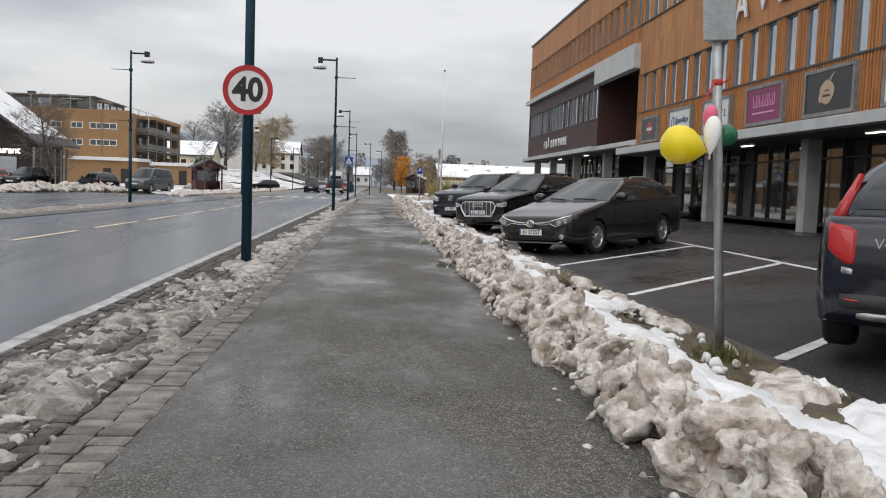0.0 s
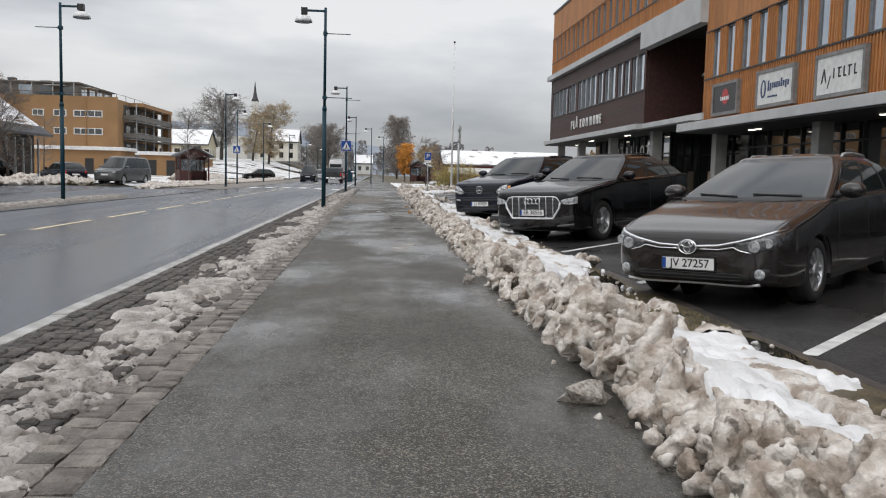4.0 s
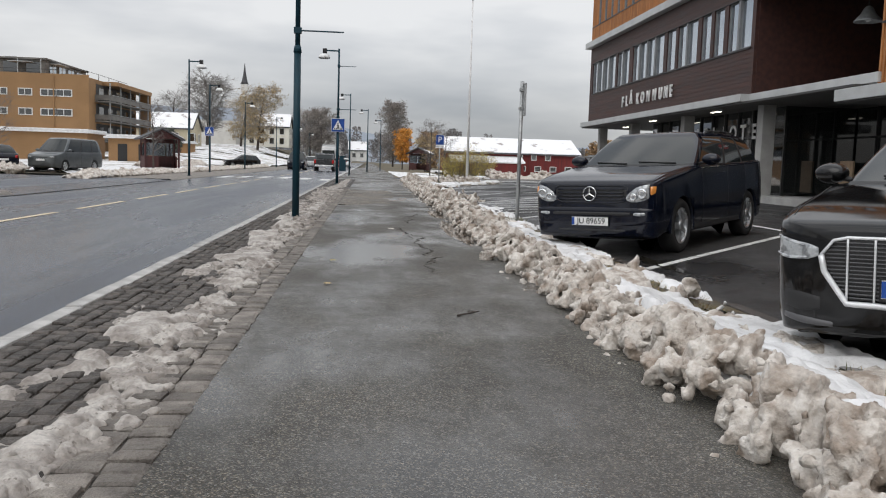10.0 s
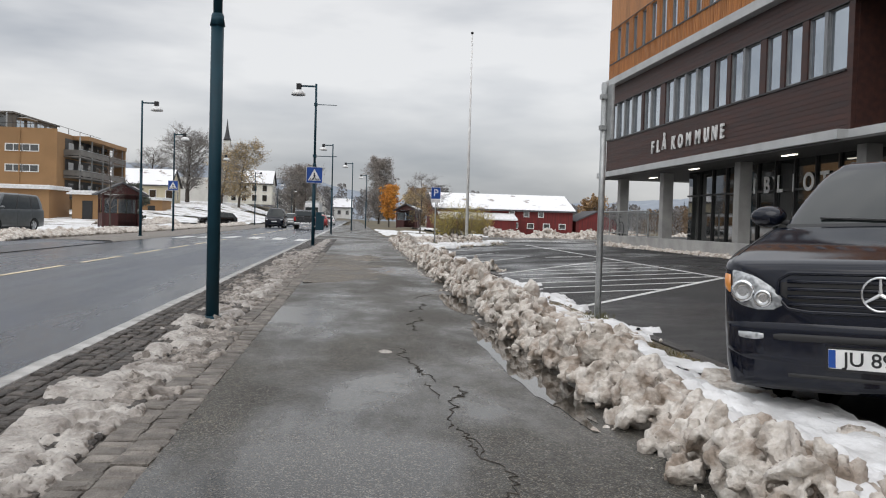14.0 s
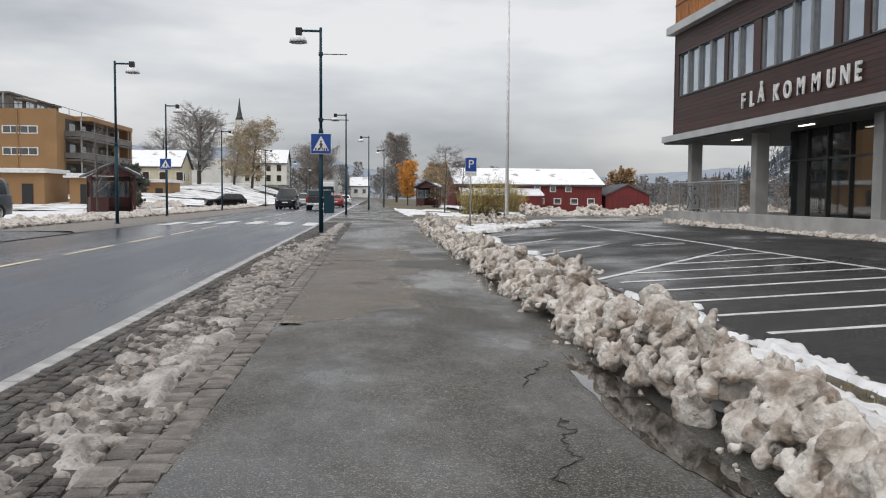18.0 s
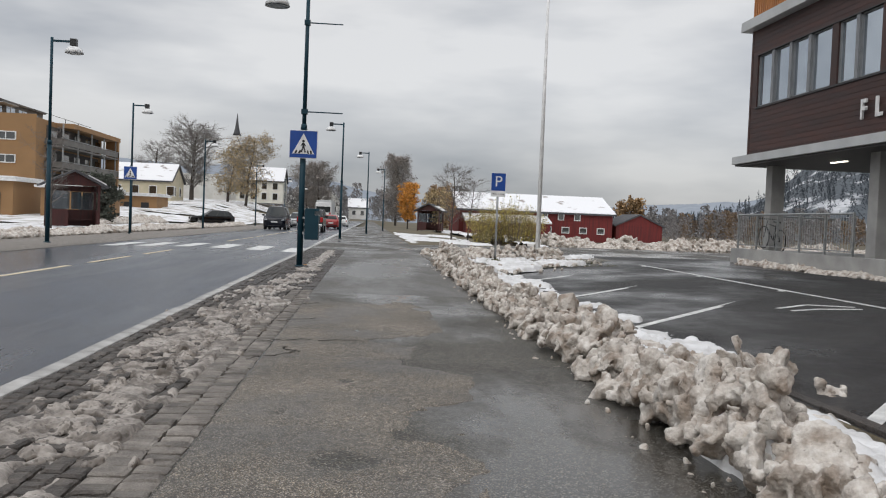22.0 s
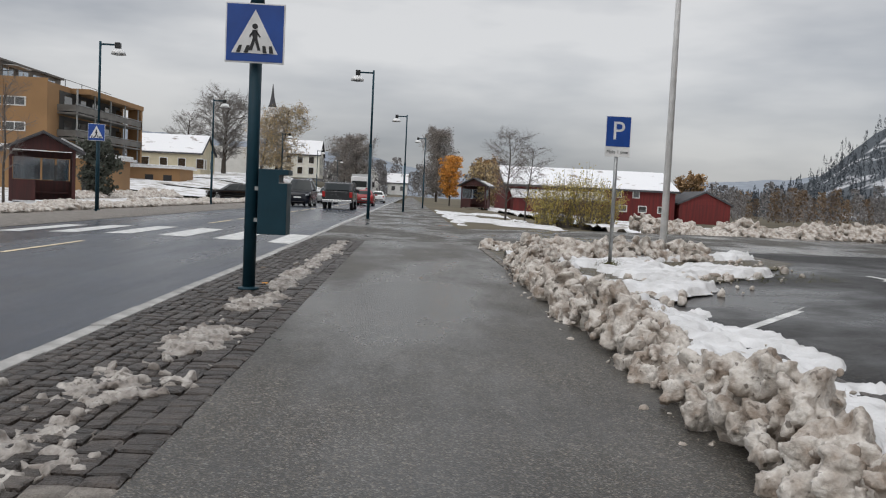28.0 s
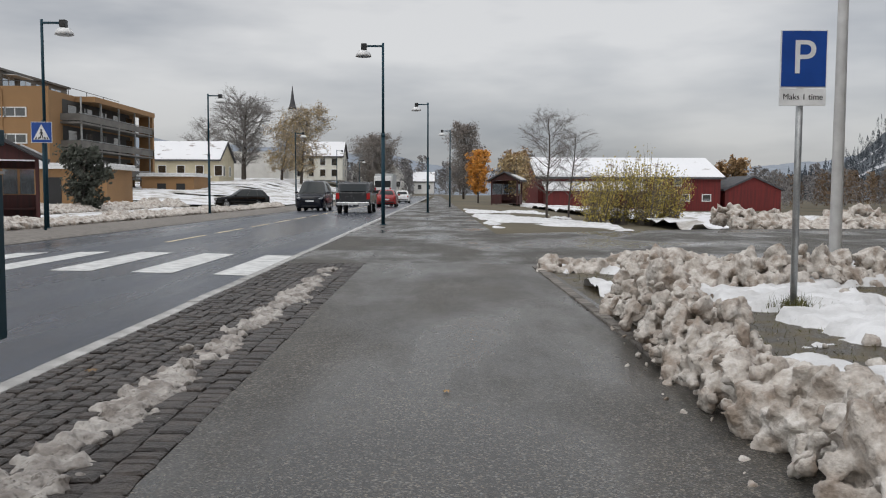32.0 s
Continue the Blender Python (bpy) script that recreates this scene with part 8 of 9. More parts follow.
# no mist is in the air: the ridge's pale blue-grey carries it
M["hill_far"] = mat("mist_tinted_far_ridge", (0.25, 0.28, 0.32), (0.19, 0.22, 0.26), 0.95, 0.004, 0.05, 0.3, 0.0)
# snow clearings are real; the forest tone is blued and lifted for distance haze
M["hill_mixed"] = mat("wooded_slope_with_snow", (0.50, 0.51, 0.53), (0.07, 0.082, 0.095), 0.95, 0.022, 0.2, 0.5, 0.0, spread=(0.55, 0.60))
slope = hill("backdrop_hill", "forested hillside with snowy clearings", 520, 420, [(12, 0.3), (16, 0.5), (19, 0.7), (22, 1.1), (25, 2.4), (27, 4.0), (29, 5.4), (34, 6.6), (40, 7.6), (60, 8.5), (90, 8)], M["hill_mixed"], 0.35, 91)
near_slope = [v for v in slope if 12 < math.degrees(math.atan2(v[0], v[1])) < 45]
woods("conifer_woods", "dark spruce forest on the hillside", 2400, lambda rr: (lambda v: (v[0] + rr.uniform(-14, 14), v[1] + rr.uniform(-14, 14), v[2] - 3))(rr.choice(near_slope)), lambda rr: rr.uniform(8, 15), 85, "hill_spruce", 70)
hill("backdrop_ridge", "far ridge behind the town, its colour paled to grey for mist", 1500, 700, [(-90, 5), (-60, 5.0), (-40, 4.6), (-25, 4.0), (-15, 3.4), (-8, 3.1), (-4, 2.7), (0, 2.2), (4, 1.5), (8, 1.3), (14, 1.5), (20, 2.0), (30, 3), (90, 5)], M["hill_far"], 0.4, 92)


# ---- building details ----
def on_wall(x, y, z):
    """Puts a flat drawing (right, up) on a wall that faces the street."""
    return Matrix(((0, 0, -1, x), (-1, 0, 0, y), (0, 1, 0, z), (0, 0, 0, 1)))


def shapes(*outlines):
    bm = bmesh.new()
    for o in outlines:
        extrude(bm, o, 0.006, lambda u, v, w: (u, v, w))
    return bm


def bar(x0, x1, y0, y1):
    return [(x0, y0), (x1, y0), (x1, y1), (x0, y1)]


def blob(cx, cy, rx, ry, n=24, wob=0.0):
    return [(cx + rx * (1 + wob * math.sin(3 * a)) * math.cos(a), cy + ry * (1 + wob * math.cos(4 * a)) * math.sin(a)) for a in (2 * math.pi * i / n for i in range(n))]


M["sign_dark"] = paint("dark_sign_face", (0.022, 0.022, 0.024), 0.35)
M["sign_pale"] = paint("pale_sign_face", (0.72, 0.73, 0.71), 0.4)
M["sign_plum"] = paint("plum_sign_face", (0.23, 0.022, 0.10), 0.4)
M["sign_pink"] = paint("pink_sign_paint", (0.72, 0.30, 0.48), 0.4)
M["sign_tan"] = paint("tan_sign_paint", (0.50, 0.36, 0.24), 0.5)
M["sign_frame"] = mat("weathered_grey_sign_frame", (0.24, 0.235, 0.23), (0.15, 0.147, 0.143), 0.5, 5, 60, 0.4, 0.2, 40)
M["sign_navy"] = paint("navy_sign_paint", (0.02, 0.05, 0.14), 0.4)


def wall_sign(y0, y1, z0, z1, face, label):
    ob = thing("wall_sign", label, "sign", "facade signs", on_wall(FX - 0.035, (y0 + y1) / 2, (z0 + z1) / 2))
    w, h = (y1 - y0) / 2, (z1 - z0) / 2
    pl = part("sign_face", shapes(bar(-w + 0.09, w - 0.09, -h + 0.09, h - 0.09)), face, ob, "", 0, pose(0, 0, 0.10))
    for o in (bar(-w, w, h - 0.1, h), bar(-w, w, -h, -h + 0.1), bar(-w, -w + 0.1, -h + 0.1, h - 0.1), bar(w - 0.1, w, -h + 0.1, h - 0.1)):
        part("sign_frame", extrude(bmesh.new(), o, 0.13, lambda u, v, q: (u, v, q)), M["sign_frame"], ob)
    for u in (-w * 0.55, w * 0.55):
        sp_ = part("spot_lamp", lathe(bmesh.new(), [(0.03, 0.0), (0.045, 0.05), (0.05, 0.12), (0.035, 0.13)], 12, (u, -h - 0.22, 0.02)), M["galv"], ob)
    return ob, pl, w, h


def word_bars(face, material, z, *bars):
    for o in bars:
        part("word_bar", shapes(o), material, face, "", 0, pose(0, 0, z))


ob, pl, w, h = wall_sign(34.5, 36.5, 3.28, 4.36, M["sign_dark"], "dark framed wall sign with a red disc")
part("emblem", shapes(blob(0.05, 0.05, 0.26, 0.26)), M["red"], pl, "red disc", 0, pose(0, 0, 0.008))
word_bars(pl, M["white"], 0.016, bar(-0.30, -0.26, -0.06, 0.08), bar(-0.2, -0.08, -0.06, 0.06), bar(-0.04, 0.10, -0.06, 0.06), bar(0.15, 0.28, -0.06, 0.06), bar(0.34, 0.37, -0.06, 0.08))
ob, pl, w, h = wall_sign(30.9, 33.2, 3.28, 4.40, M["sign_pale"], "white framed wall sign with a dark round emblem")
part("emblem", shapes(blob(-0.68, 0.0, 0.17, 0.27)), M["sign_navy"], pl, "dark blue oval", 0, pose(0, 0, 0.008))
part("emblem_figure", shapes(blob(-0.66, 0.0, 0.07, 0.2)), M["sign_pale"], pl, "", 0, pose(0, 0, 0.016))
word_bars(pl, M["sign_navy"], 0.008, *[bar(-0.40 + k * 0.13, -0.31 + k * 0.13, -0.02 - (0.06 if k in (0, 1, 8) else 0), 0.14 + (0.08 if k in (0, 6) else 0)) for k in range(10)], bar(-0.38, 0.2, -0.28, -0.23))
ob, pl, w, h = wall_sign(27.55, 29.8, 3.26, 4.40, M["sign_pale"], "white framed wall sign with thin black lettering")
part("emblem", shapes([(-0.82, -0.18), (-0.76, -0.18), (-0.66, 0.16), (-0.70, 0.2)], [(-0.66, 0.16), (-0.56, -0.14), (-0.6, -0.2), (-0.70, 0.14)], [(-0.52, -0.34), (-0.48, -0.34), (-0.36, -0.02), (-0.40, -0.02)]), M["black"], pl, "", 0, pose(0, 0, 0.008))
word_bars(pl, M["black"], 0.008, *[bar(-0.28 + k * 0.23, -0.12 + k * 0.23, 0.12, 0.16) for k in (1, 3)], *[bar(-0.25 + k * 0.23, -0.20 + k * 0.23, -0.1, 0.16) for k in range(5)], *[bar(-0.20 + k * 0.23, -0.12 + k * 0.23, -0.1, -0.06) for k in (1, 2, 4)])
ob, pl, w, h = wall_sign(24.05, 26.4, 3.26, 4.46, M["sign_plum"], "plum-coloured framed wall sign with pink lettering")
for k in range(7):
    u = -0.68 + k * 0.205
    word_bars(pl, M["sign_pink"], 0.008, bar(u, u + 0.03, -0.06, 0.30), bar(u + 0.03, u + 0.14, -0.06, -0.03), bar(u + 0.11, u + 0.14, -0.03, 0.30 if k in (1, 4, 6) else 0.12))
word_bars(pl, M["sign_pink"], 0.008, bar(-0.70, 0.72, -0.26, -0.21))
ob, pl, w, h = wall_sign(20.5, 22.9, 3.24, 4.48, M["sign_dark"], "dark framed wall sign with a tan round pictogram")
part("emblem", shapes(blob(-0.05, -0.02, 0.34, 0.30, 28, 0.05)), M["sign_tan"], pl, "tan round pictogram", 0, pose(0, 0, 0.008))
part("emblem_tail", shapes([(0.10, 0.26), (0.2, 0.36), (0.3, 0.44), (0.27, 0.46), (0.16, 0.40), (0.05, 0.30)], blob(-0.32, -0.15, 0.1, 0.13)), M["sign_tan"], pl, "", 0, pose(0, 0, 0.0085))
word_bars(pl, M["sign_dark"], 0.016, bar(-0.22, 0.12, -0.14, -0.08), bar(-0.15, 0.05, 0.0, 0.03))
wall_sign(17.0, 19.4, 3.24, 4.48, M["sign_pale"], "pale framed wall sign on the timber front")

M["letter"] = paint("pale_metal_letter", (0.80, 0.80, 0.79), 0.4, 0.0)
name_sign = thing("building_lettering", "pale raised letters of the municipality's name", "lettering", "", on_wall(FX - 0.03, 54.25, 4.16))
for c, u in zip("FLÅKOMMUNE", (-3.12, -2.52, -1.90, -0.96, -0.30, 0.44, 1.22, 1.94, 2.58, 3.14)):
    lettering("letter", c, 0.66, M["letter"], name_sign, pose(u, 0.07 if c == "Å" else 0.0, 0.03) @ Matrix.Diagonal((0.80, 1, 1, 1)), "", 0.025, 0.016)
ave = thing("building_lettering", "large pale raised letters high on the orange timber", "lettering", "", on_wall(FX - 0.05, 27.25, 7.16))
for c, u in (("F", -2.68), ("L", -1.32), ("A", 0.0), ("V", 1.48), ("E", 2.74)):
    lettering("letter", c, 1.30, M["letter"], ave, pose(u, 0, 0.03), "", 0.03, 0.02)
library = thing("window_lettering", "tall pale letters spelling library behind the glass", "lettering", "", on_wall(GX - 0.06, 49.0, 2.45))
for k, c in enumerate("BIBLIOTEK"):
    lettering("letter", c, 0.72, M["letter"], library, pose(-3.3 + k * 0.82, 0, 0.0), "", 0.008, 0.02)

pend = thing("pendant_lamp", "grey bell pendant lamp hanging in the recess", "lamp", "", pose(14.0, 40.6, 5.2))
part("shade", lathe(bmesh.new(), [(0.05, 0.42), (0.12, 0.36), (0.2, 0.2), (0.34, 0.05), (0.36, 0.0), (0.33, 0.0), (0.18, 0.16), (0.03, 0.3)], 24), M["galv"], pend)
part("bulb", lathe(bmesh.new(), [(0.02, 0.0), (0.08, 0.03), (0.09, 0.08), (0.04, 0.18)], 14), M["white"], pend)
part("cord", tube(bmesh.new(), (0, 0, 0.4), (0, 0, 2.0), 0.012, 0.012, 6), M["black"], pend)
for k, (x, y, z) in enumerate(((12.9, 13.5, 2.75), (12.9, 20.3, 2.75), (12.9, 27.2, 2.75), (12.9, 34.2, 2.75), (14.0, 40.6, 3.17), (12.9, 47.6, 3.17), (12.9, 54.2, 3.17), (13.6, 60.2, 3.17))):
    lf_ = thing("strip_light", "lit white strip light under the soffit", "lamp", "soffit lights", pose(x, y, z))
    part("housing", boxes((-0.07, 0.07, -0.38, 0.38, 0.0, 0.05)), M["grey_frame"], lf_)
    part("diffuser", boxes((-0.05, 0.05, -0.36, 0.36, -0.025, 0.0)), M["lamp_on"], lf_, "lit white diffuser")
# terrace at the far corner
part("terrace_plinth", boxes((FX - 0.28, FX - 0.05, 44.5, Y1 + 0.25, 0.0, 0.62), (FX - 0.05, 16, 57.2, Y1 + 0.25, 0.36, 0.6)), M["concrete"], town_hall, "low pale concrete terrace wall", 0.01)
rail = thing("railing", "galvanised steel terrace railing with upright bars", "railing", "", pose(FX - 0.12, 0, 0.62))
part("top_rail", tube(bmesh.new(), (0, 57.4, 1.05), (0, 63.7, 1.05), 0.03, 0.03, 10), M["galv"], rail)
part("top_rail", tube(bmesh.new(), (0, 63.7, 1.05), (3.2, 63.7, 1.05), 0.03, 0.03, 10), M["galv"], rail)
part("bottom_rail", boxes((-0.015, 0.015, 57.4, 63.7, 0.10, 0.13)), M["galv"], rail)
for k in range(6):
    part("post", boxes((-0.025, 0.025, 57.4 + k * 1.26 - 0.025, 57.4 + k * 1.26 + 0.025, 0, 1.05)), M["galv"], rail)
for k in range(52):
    part("baluster", tube(bmesh.new(), (0, 57.5 + k * 0.12, 0.12), (0, 57.5 + k * 0.12, 1.04), 0.007, 0.007, 5, False), M["galv"], rail)
for k in range(12):
    part("baluster", tube(bmesh.new(), (0.25 + k * 0.24, 63.7, 0.0), (0.25 + k * 0.24, 63.7, 1.04), 0.007, 0.007, 5, False), M["galv"], rail)
bike = thing("bicycle", "dark bicycle leaning on the terrace railing", "bicycle", "", pose(FX + 0.12, 62.0, 0.6, 0, -6, 90))
for wx in (-0.5, 0.52):
    wb = bmesh.new()
    for i in range(24):
        a, b = 2 * math.pi * i / 24, 2 * math.pi * (i + 1) / 24
        tube(wb, (wx + 0.33 * math.cos(a), 0, 0.35 + 0.33 * math.sin(a)), (wx + 0.33 * math.cos(b), 0, 0.35 + 0.33 * math.sin(b)), 0.018, None, 6, False)
    wl_ = part("wheel", wb, M["rubber"], bike)
    sb_ = bmesh.new()
    for i in range(10):
        tube(sb_, (wx, 0, 0.35), (wx + 0.32 * math.cos(i * 0.628), 0, 0.35 + 0.32 * math.sin(i * 0.628)), 0.002, None, 3, False)
    part("spoke_set", sb_, M["galv"], wl_)
fb = bmesh.new()
for a, b in (((-0.5, 0.35), (-0.08, 0.32)), ((-0.08, 0.32), (-0.2, 0.85)), ((-0.5, 0.35), (-0.17, 0.75)), ((-0.17, 0.75), (0.38, 0.78)), ((-0.08, 0.32), (0.40, 0.70)), ((0.36, 0.88), (0.52, 0.35))):
    tube(fb, (a[0], 0, a[1]), (b[0], 0, b[1]), 0.016, None, 8)
part("frame", fb, M["black"], bike)
part("saddle", boxes((-0.33, -0.08, -0.06, 0.06, 0.86, 0.91)), M["plastic"], bike, "", 0.015)
part("handlebar", tube(bmesh.new(), (0.36, -0.28, 0.92), (0.36, 0.28, 0.92), 0.014, None, 8), M["black"], bike)
bank("snow_heap", 46.0, 57.4, lambda y: 11.85 + 0 * y, 0.5, 0.11, 91, 0.03, "broken snow along the terrace wall", 0.8).matrix_basis = pose(0, 0, 0.15)
bank("snow_heap", 57.2, 62.5, lambda y: 11.7 + 0 * y, 0.6, 0.16, 92, 0.03, "broken snow heaped along the terrace wall", 0.9).matrix_basis = pose(0, 0, 0.15)

# things standing behind the glass fronts and at the entrance
ply = thing("display_board", "plain plywood display board by the entrance", "board", "", pose(15.3, 43.2, 0.36))
part("panel", boxes((-0.03, 0.03, -0.35, 0.35, 0.1, 1.15)), M["sign_tan"], ply)
part("foot", boxes((-0.2, 0.2, -0.3, -0.26, 0, 0.1)), M["black"], ply)
part("foot", boxes((-0.2, 0.2, 0.26, 0.3, 0, 0.1)), M["black"], ply)
for y in (40.2, 39.0, 33.4):
    pot = thing("potted_conifer", "dark narrow conifer in a black pot", "plant", "potted conifers", pose(13.75 if y < 38 else 15.6, y, 0.36 if y > 38 else 0.16))
    part("pot", lathe(bmesh.new(), [(0.18, 0.0), (0.26, 0.5), (0.28, 0.52), (0.22, 0.5)], 16), M["black"], pot)
    rr = random.Random(int(y))
    v_, f_ = [], []
    for _ in range(900):
        t = rr.random()
        a, q = rr.uniform(0, 6.28), 0.26 * (1.02 - t) * math.sqrt(rr.random())
        p = Vector((math.cos(a) * q, math.sin(a) * q, 0.5 + 1.1 * t))
        n = Vector((rr.gauss(0, 1), rr.gauss(0, 1), rr.gauss(0, 0.4))).normalized()
        s = n.orthogonal().normalized() * 0.02
        u = n.cross(s) * 2
        o = len(v_)
        v_ += [(p - s)[:], (p + u)[:], (p + s)[:], (p - u)[:]]
        f_.append((o, o + 1, o + 2, o + 3))
    c_ = new("foliage", quads("foliage", v_, f_, M["leaf_dark"]))
    c_.parent = pot

# ---- sign post with balloons ----
M["balloon_yellow"] = paint("yellow_balloon", (0.80, 0.62, 0.01), 0.3, dirt=0.95)
M["balloon_white"] = paint("white_balloon", (0.82, 0.80, 0.77), 0.3, dirt=0.95)
M["balloon_pink"] = paint("pink_balloon", (0.75, 0.14, 0.24), 0.3, dirt=0.95)
M["balloon_green"] = paint("green_balloon", (0.01, 0.12, 0.05), 0.3, dirt=0.95)
M["ribbon"] = paint("red_ribbon", (0.5, 0.03, 0.03), 0.5)
bp_ = sign_post(3.27, 6.5, 2.75, 0.03, "galv", "leaning grey steel sign post with a sign plate seen from behind")
bp_.matrix_basis = pose(3.27, 6.5, -0.05, 0, -4)
part("sign_back", boxes((-0.11, 0.11, -0.055, -0.04, 2.12, 2.74)), M["galv"], bp_, "grey sign back", 0.006)
part("clamp", boxes((-0.045, 0.045, -0.045, 0.045, 2.12, 2.16)), M["galv"], bp_)
part("clamp", boxes((-0.045, 0.045, -0.045, 0.045, 2.5, 2.54)), M["galv"], bp_)
rbn = thing("ribbon", "red ribbon tied round the sign post", "ribbon", "", pose(3.143, 6.5, 1.80))
part("loop", lathe(bmesh.new(), [(0.032, -0.02), (0.036, -0.01), (0.036, 0.01), (0.032, 0.02)], 14), M["ribbon"], rbn)
part("tail", tube(bmesh.new(), (-0.03, -0.03, 0), (-0.12, -0.05, -0.16), 0.008, 0.004, 5), M["ribbon"], rbn)
part("tail", tube(bmesh.new(), (0.03, -0.03, 0), (0.07, -0.05, 0.03), 0.008, 0.004, 5), M["ribbon"], rbn)


def balloon(x, y, z, r, long, rx, ry, material, label):
    ob = thing("balloon", label, "balloon", "balloons", pose(x, y, z, rx, ry))
    prof = [(0.004, -1.22), (0.03, -1.18), (0.02, -1.12), (0.25, -0.95), (0.62, -0.62), (0.88, -0.25), (1.0, 0.12), (0.95, 0.5), (0.72, 0.82), (0.38, 0.98), (0.02, 1.03)]
    sk = part("skin", lathe(bmesh.new(), [(q * r, h * r * long) for q, h in prof], 28), material, ob)
    part("knot", lathe(bmesh.new(), [(0.012, -1.30 * r * long), (0.006, -1.22 * r * long), (0.012, -1.16 * r * long)], 8), material, sk)
    return ob


balloon(2.905, 6.42, 1.375, 0.128, 1.12, 0, -78, M["balloon_yellow"], "yellow balloon tied to the sign post")
balloon(3.085, 6.40, 1.45, 0.055, 2.2, 0, 4, M["balloon_white"], "limp white balloon tied to the sign post")
balloon(3.09, 6.47, 1.57, 0.045, 1.7, 10, 10, M["balloon_pink"], "small pink balloon tied to the sign post")
balloon(3.245, 6.58, 1.46, 0.075, 1.1, 0, 60, M["balloon_green"], "dark green balloon behind the sign post")

# ---- more vehicles ----
def plain_car(name, label, L, W, H, nose, belt, xc, xr, paint_mat, x, y, z, heading, wheels, r, spokes=5, rails=False, blunt=0.3, rake=0.75, drop=0.35, group="parked cars"):
    """A car of no special make; rake and drop: how far the windscreen and the rear window lean."""
    m = pose(x, y, z, 0, 0, heading) @ Matrix.Scale(CAR, 4)
    ob, g = car(name, label, lower_body(L, W, nose, belt - 0.02, belt, xc - 0.06, 0.22, blunt), (xc, xc - rake, xr, xr + drop, W * 0.465, W * 0.35, belt - 0.02, H, 0.2, 0.09, 0.04, 0.03), paint_mat, m, wheels, r, spokes, rails, group=group)
    fr_, bk = end_face(g), end_face(g, -1)
    for s in (1, -1):
        part("headlight", pad(fr_, [(W * 0.29, nose - 0.20, nose - 0.10), (W * 0.37, nose - 0.23, nose - 0.06), (W * 0.45, nose - 0.20, nose - 0.03)], 0.012, s, 8, 4), M["headlight"], ob)
        part("tail_light", pad(bk, [(W * 0.33, belt - 0.24, belt - 0.08), (W * 0.39, belt - 0.26, belt - 0.02), (W * 0.43, belt - 0.22, belt - 0.02)], 0.012, s, 8, 5, -1), M["tail_red"], ob)
    part("grille", pad(fr_, [(-W * 0.27, nose - 0.22, nose - 0.11), (W * 0.27, nose - 0.22, nose - 0.11)], 0.008, 1, 12, 3), M["plastic"], ob, "black grille")
    part("lower_grille", pad(fr_, [(-W * 0.3, 0.28, 0.40), (W * 0.3, 0.28, 0.40)], 0.008, 1, 12, 3), M["plastic"], ob)
    part("front_plate", boxes((fr_(0, nose - 0.32), fr_(0, nose - 0.32) + 0.022, -0.26, 0.26, nose - 0.37, nose - 0.26)), M["white"], ob)
    part("rear_plate", boxes((bk(0, belt - 0.3) - 0.022, bk(0, belt - 0.3), -0.26, 0.26, belt - 0.37, belt - 0.26)), M["white"], ob)
    part("rear_bumper", pad(bk, [(-W * 0.42, 0.36, 0.50), (W * 0.42, 0.36, 0.50)], 0.02, 1, 14, 4, -1), M["plastic"], ob)
    return ob, g, bk


hatch, g_, P_ = plain_car("hatchback_car", "dark blue-black hatchback with tall red tail lamps, tail to the verge", 4.37, 1.80, 1.46, 0.82, 0.97, 1.0, -2.05, M["paint_blue"], 5.66, 7.38, park_z(5.7), 52, (1.33, -1.30), 0.32, drop=0.45)
for s in (1, -1):
    part("tail_lamp_upper", pad(P_, [(0.60, 0.66, 0.92), (0.67, 0.66, 0.955), (0.75, 0.72, 0.965), (0.80, 0.78, 0.97)], 0.016, s, 10, 8, -1), M["tail_red"], hatch, "tall curved red tail lamp")
    part("tail_lamp_stem", tube(bmesh.new(), (-2.02, s * 0.755, 0.95), (-1.72, s * 0.66, 1.28), 0.05, 0.025, 10), M["tail_red"], hatch, "red upper tail lamp on the pillar")
    part("tail_lamp_clear", pad(P_, [(0.61, 0.60, 0.655), (0.70, 0.61, 0.67)], 0.016, s, 5, 4, -1), M["headlight"], hatch)
    part("bumper_reflector", pad(P_, [(0.55, 0.42, 0.45), (0.68, 0.43, 0.46)], 0.024, s, 5, 3, -1), M["tail_red"], hatch)
part("skid_plate", pad(P_, [(-0.62, 0.30, 0.37), (0.62, 0.30, 0.37)], 0.026, 1, 14, 4, -1), M["galv"], hatch, "silver skid plate")
lettering("badge", "V40", 0.10, M["chrome"], hatch, Matrix(((0, 0, -1, P_(-0.42, 0.82) - 0.012), (-1, 0, 0, 0.42), (0, 1, 0, 0.82), (0, 0, 0, 1))), "small chrome model letters", 0.004)

plain_car("van", "slate-grey panel van parked across the road", 5.0, 1.9, 1.96, 0.98, 1.14, 1.75, -2.45, M["paint_van"], -16.4, 68.0, -0.05, 256, (1.55, -1.45), 0.34, rake=0.8, drop=0.10, blunt=0.6)
plain_car("estate_car", "dark blue estate car, tail towards the road", 4.6, 1.8, 1.46, 0.80, 0.95, 1.05, -2.15, M["paint_blue"], -19.9, 66.5, -0.05, 130, (1.35, -1.3), 0.32)
plain_car("suv", "dark suv parked before the cafe", 4.4, 1.8, 1.65, 0.92, 1.05, 1.05, -2.1, M["paint_black"], -23.6, 63.0, -0.05, 258, (1.35, -1.3), 0.33)
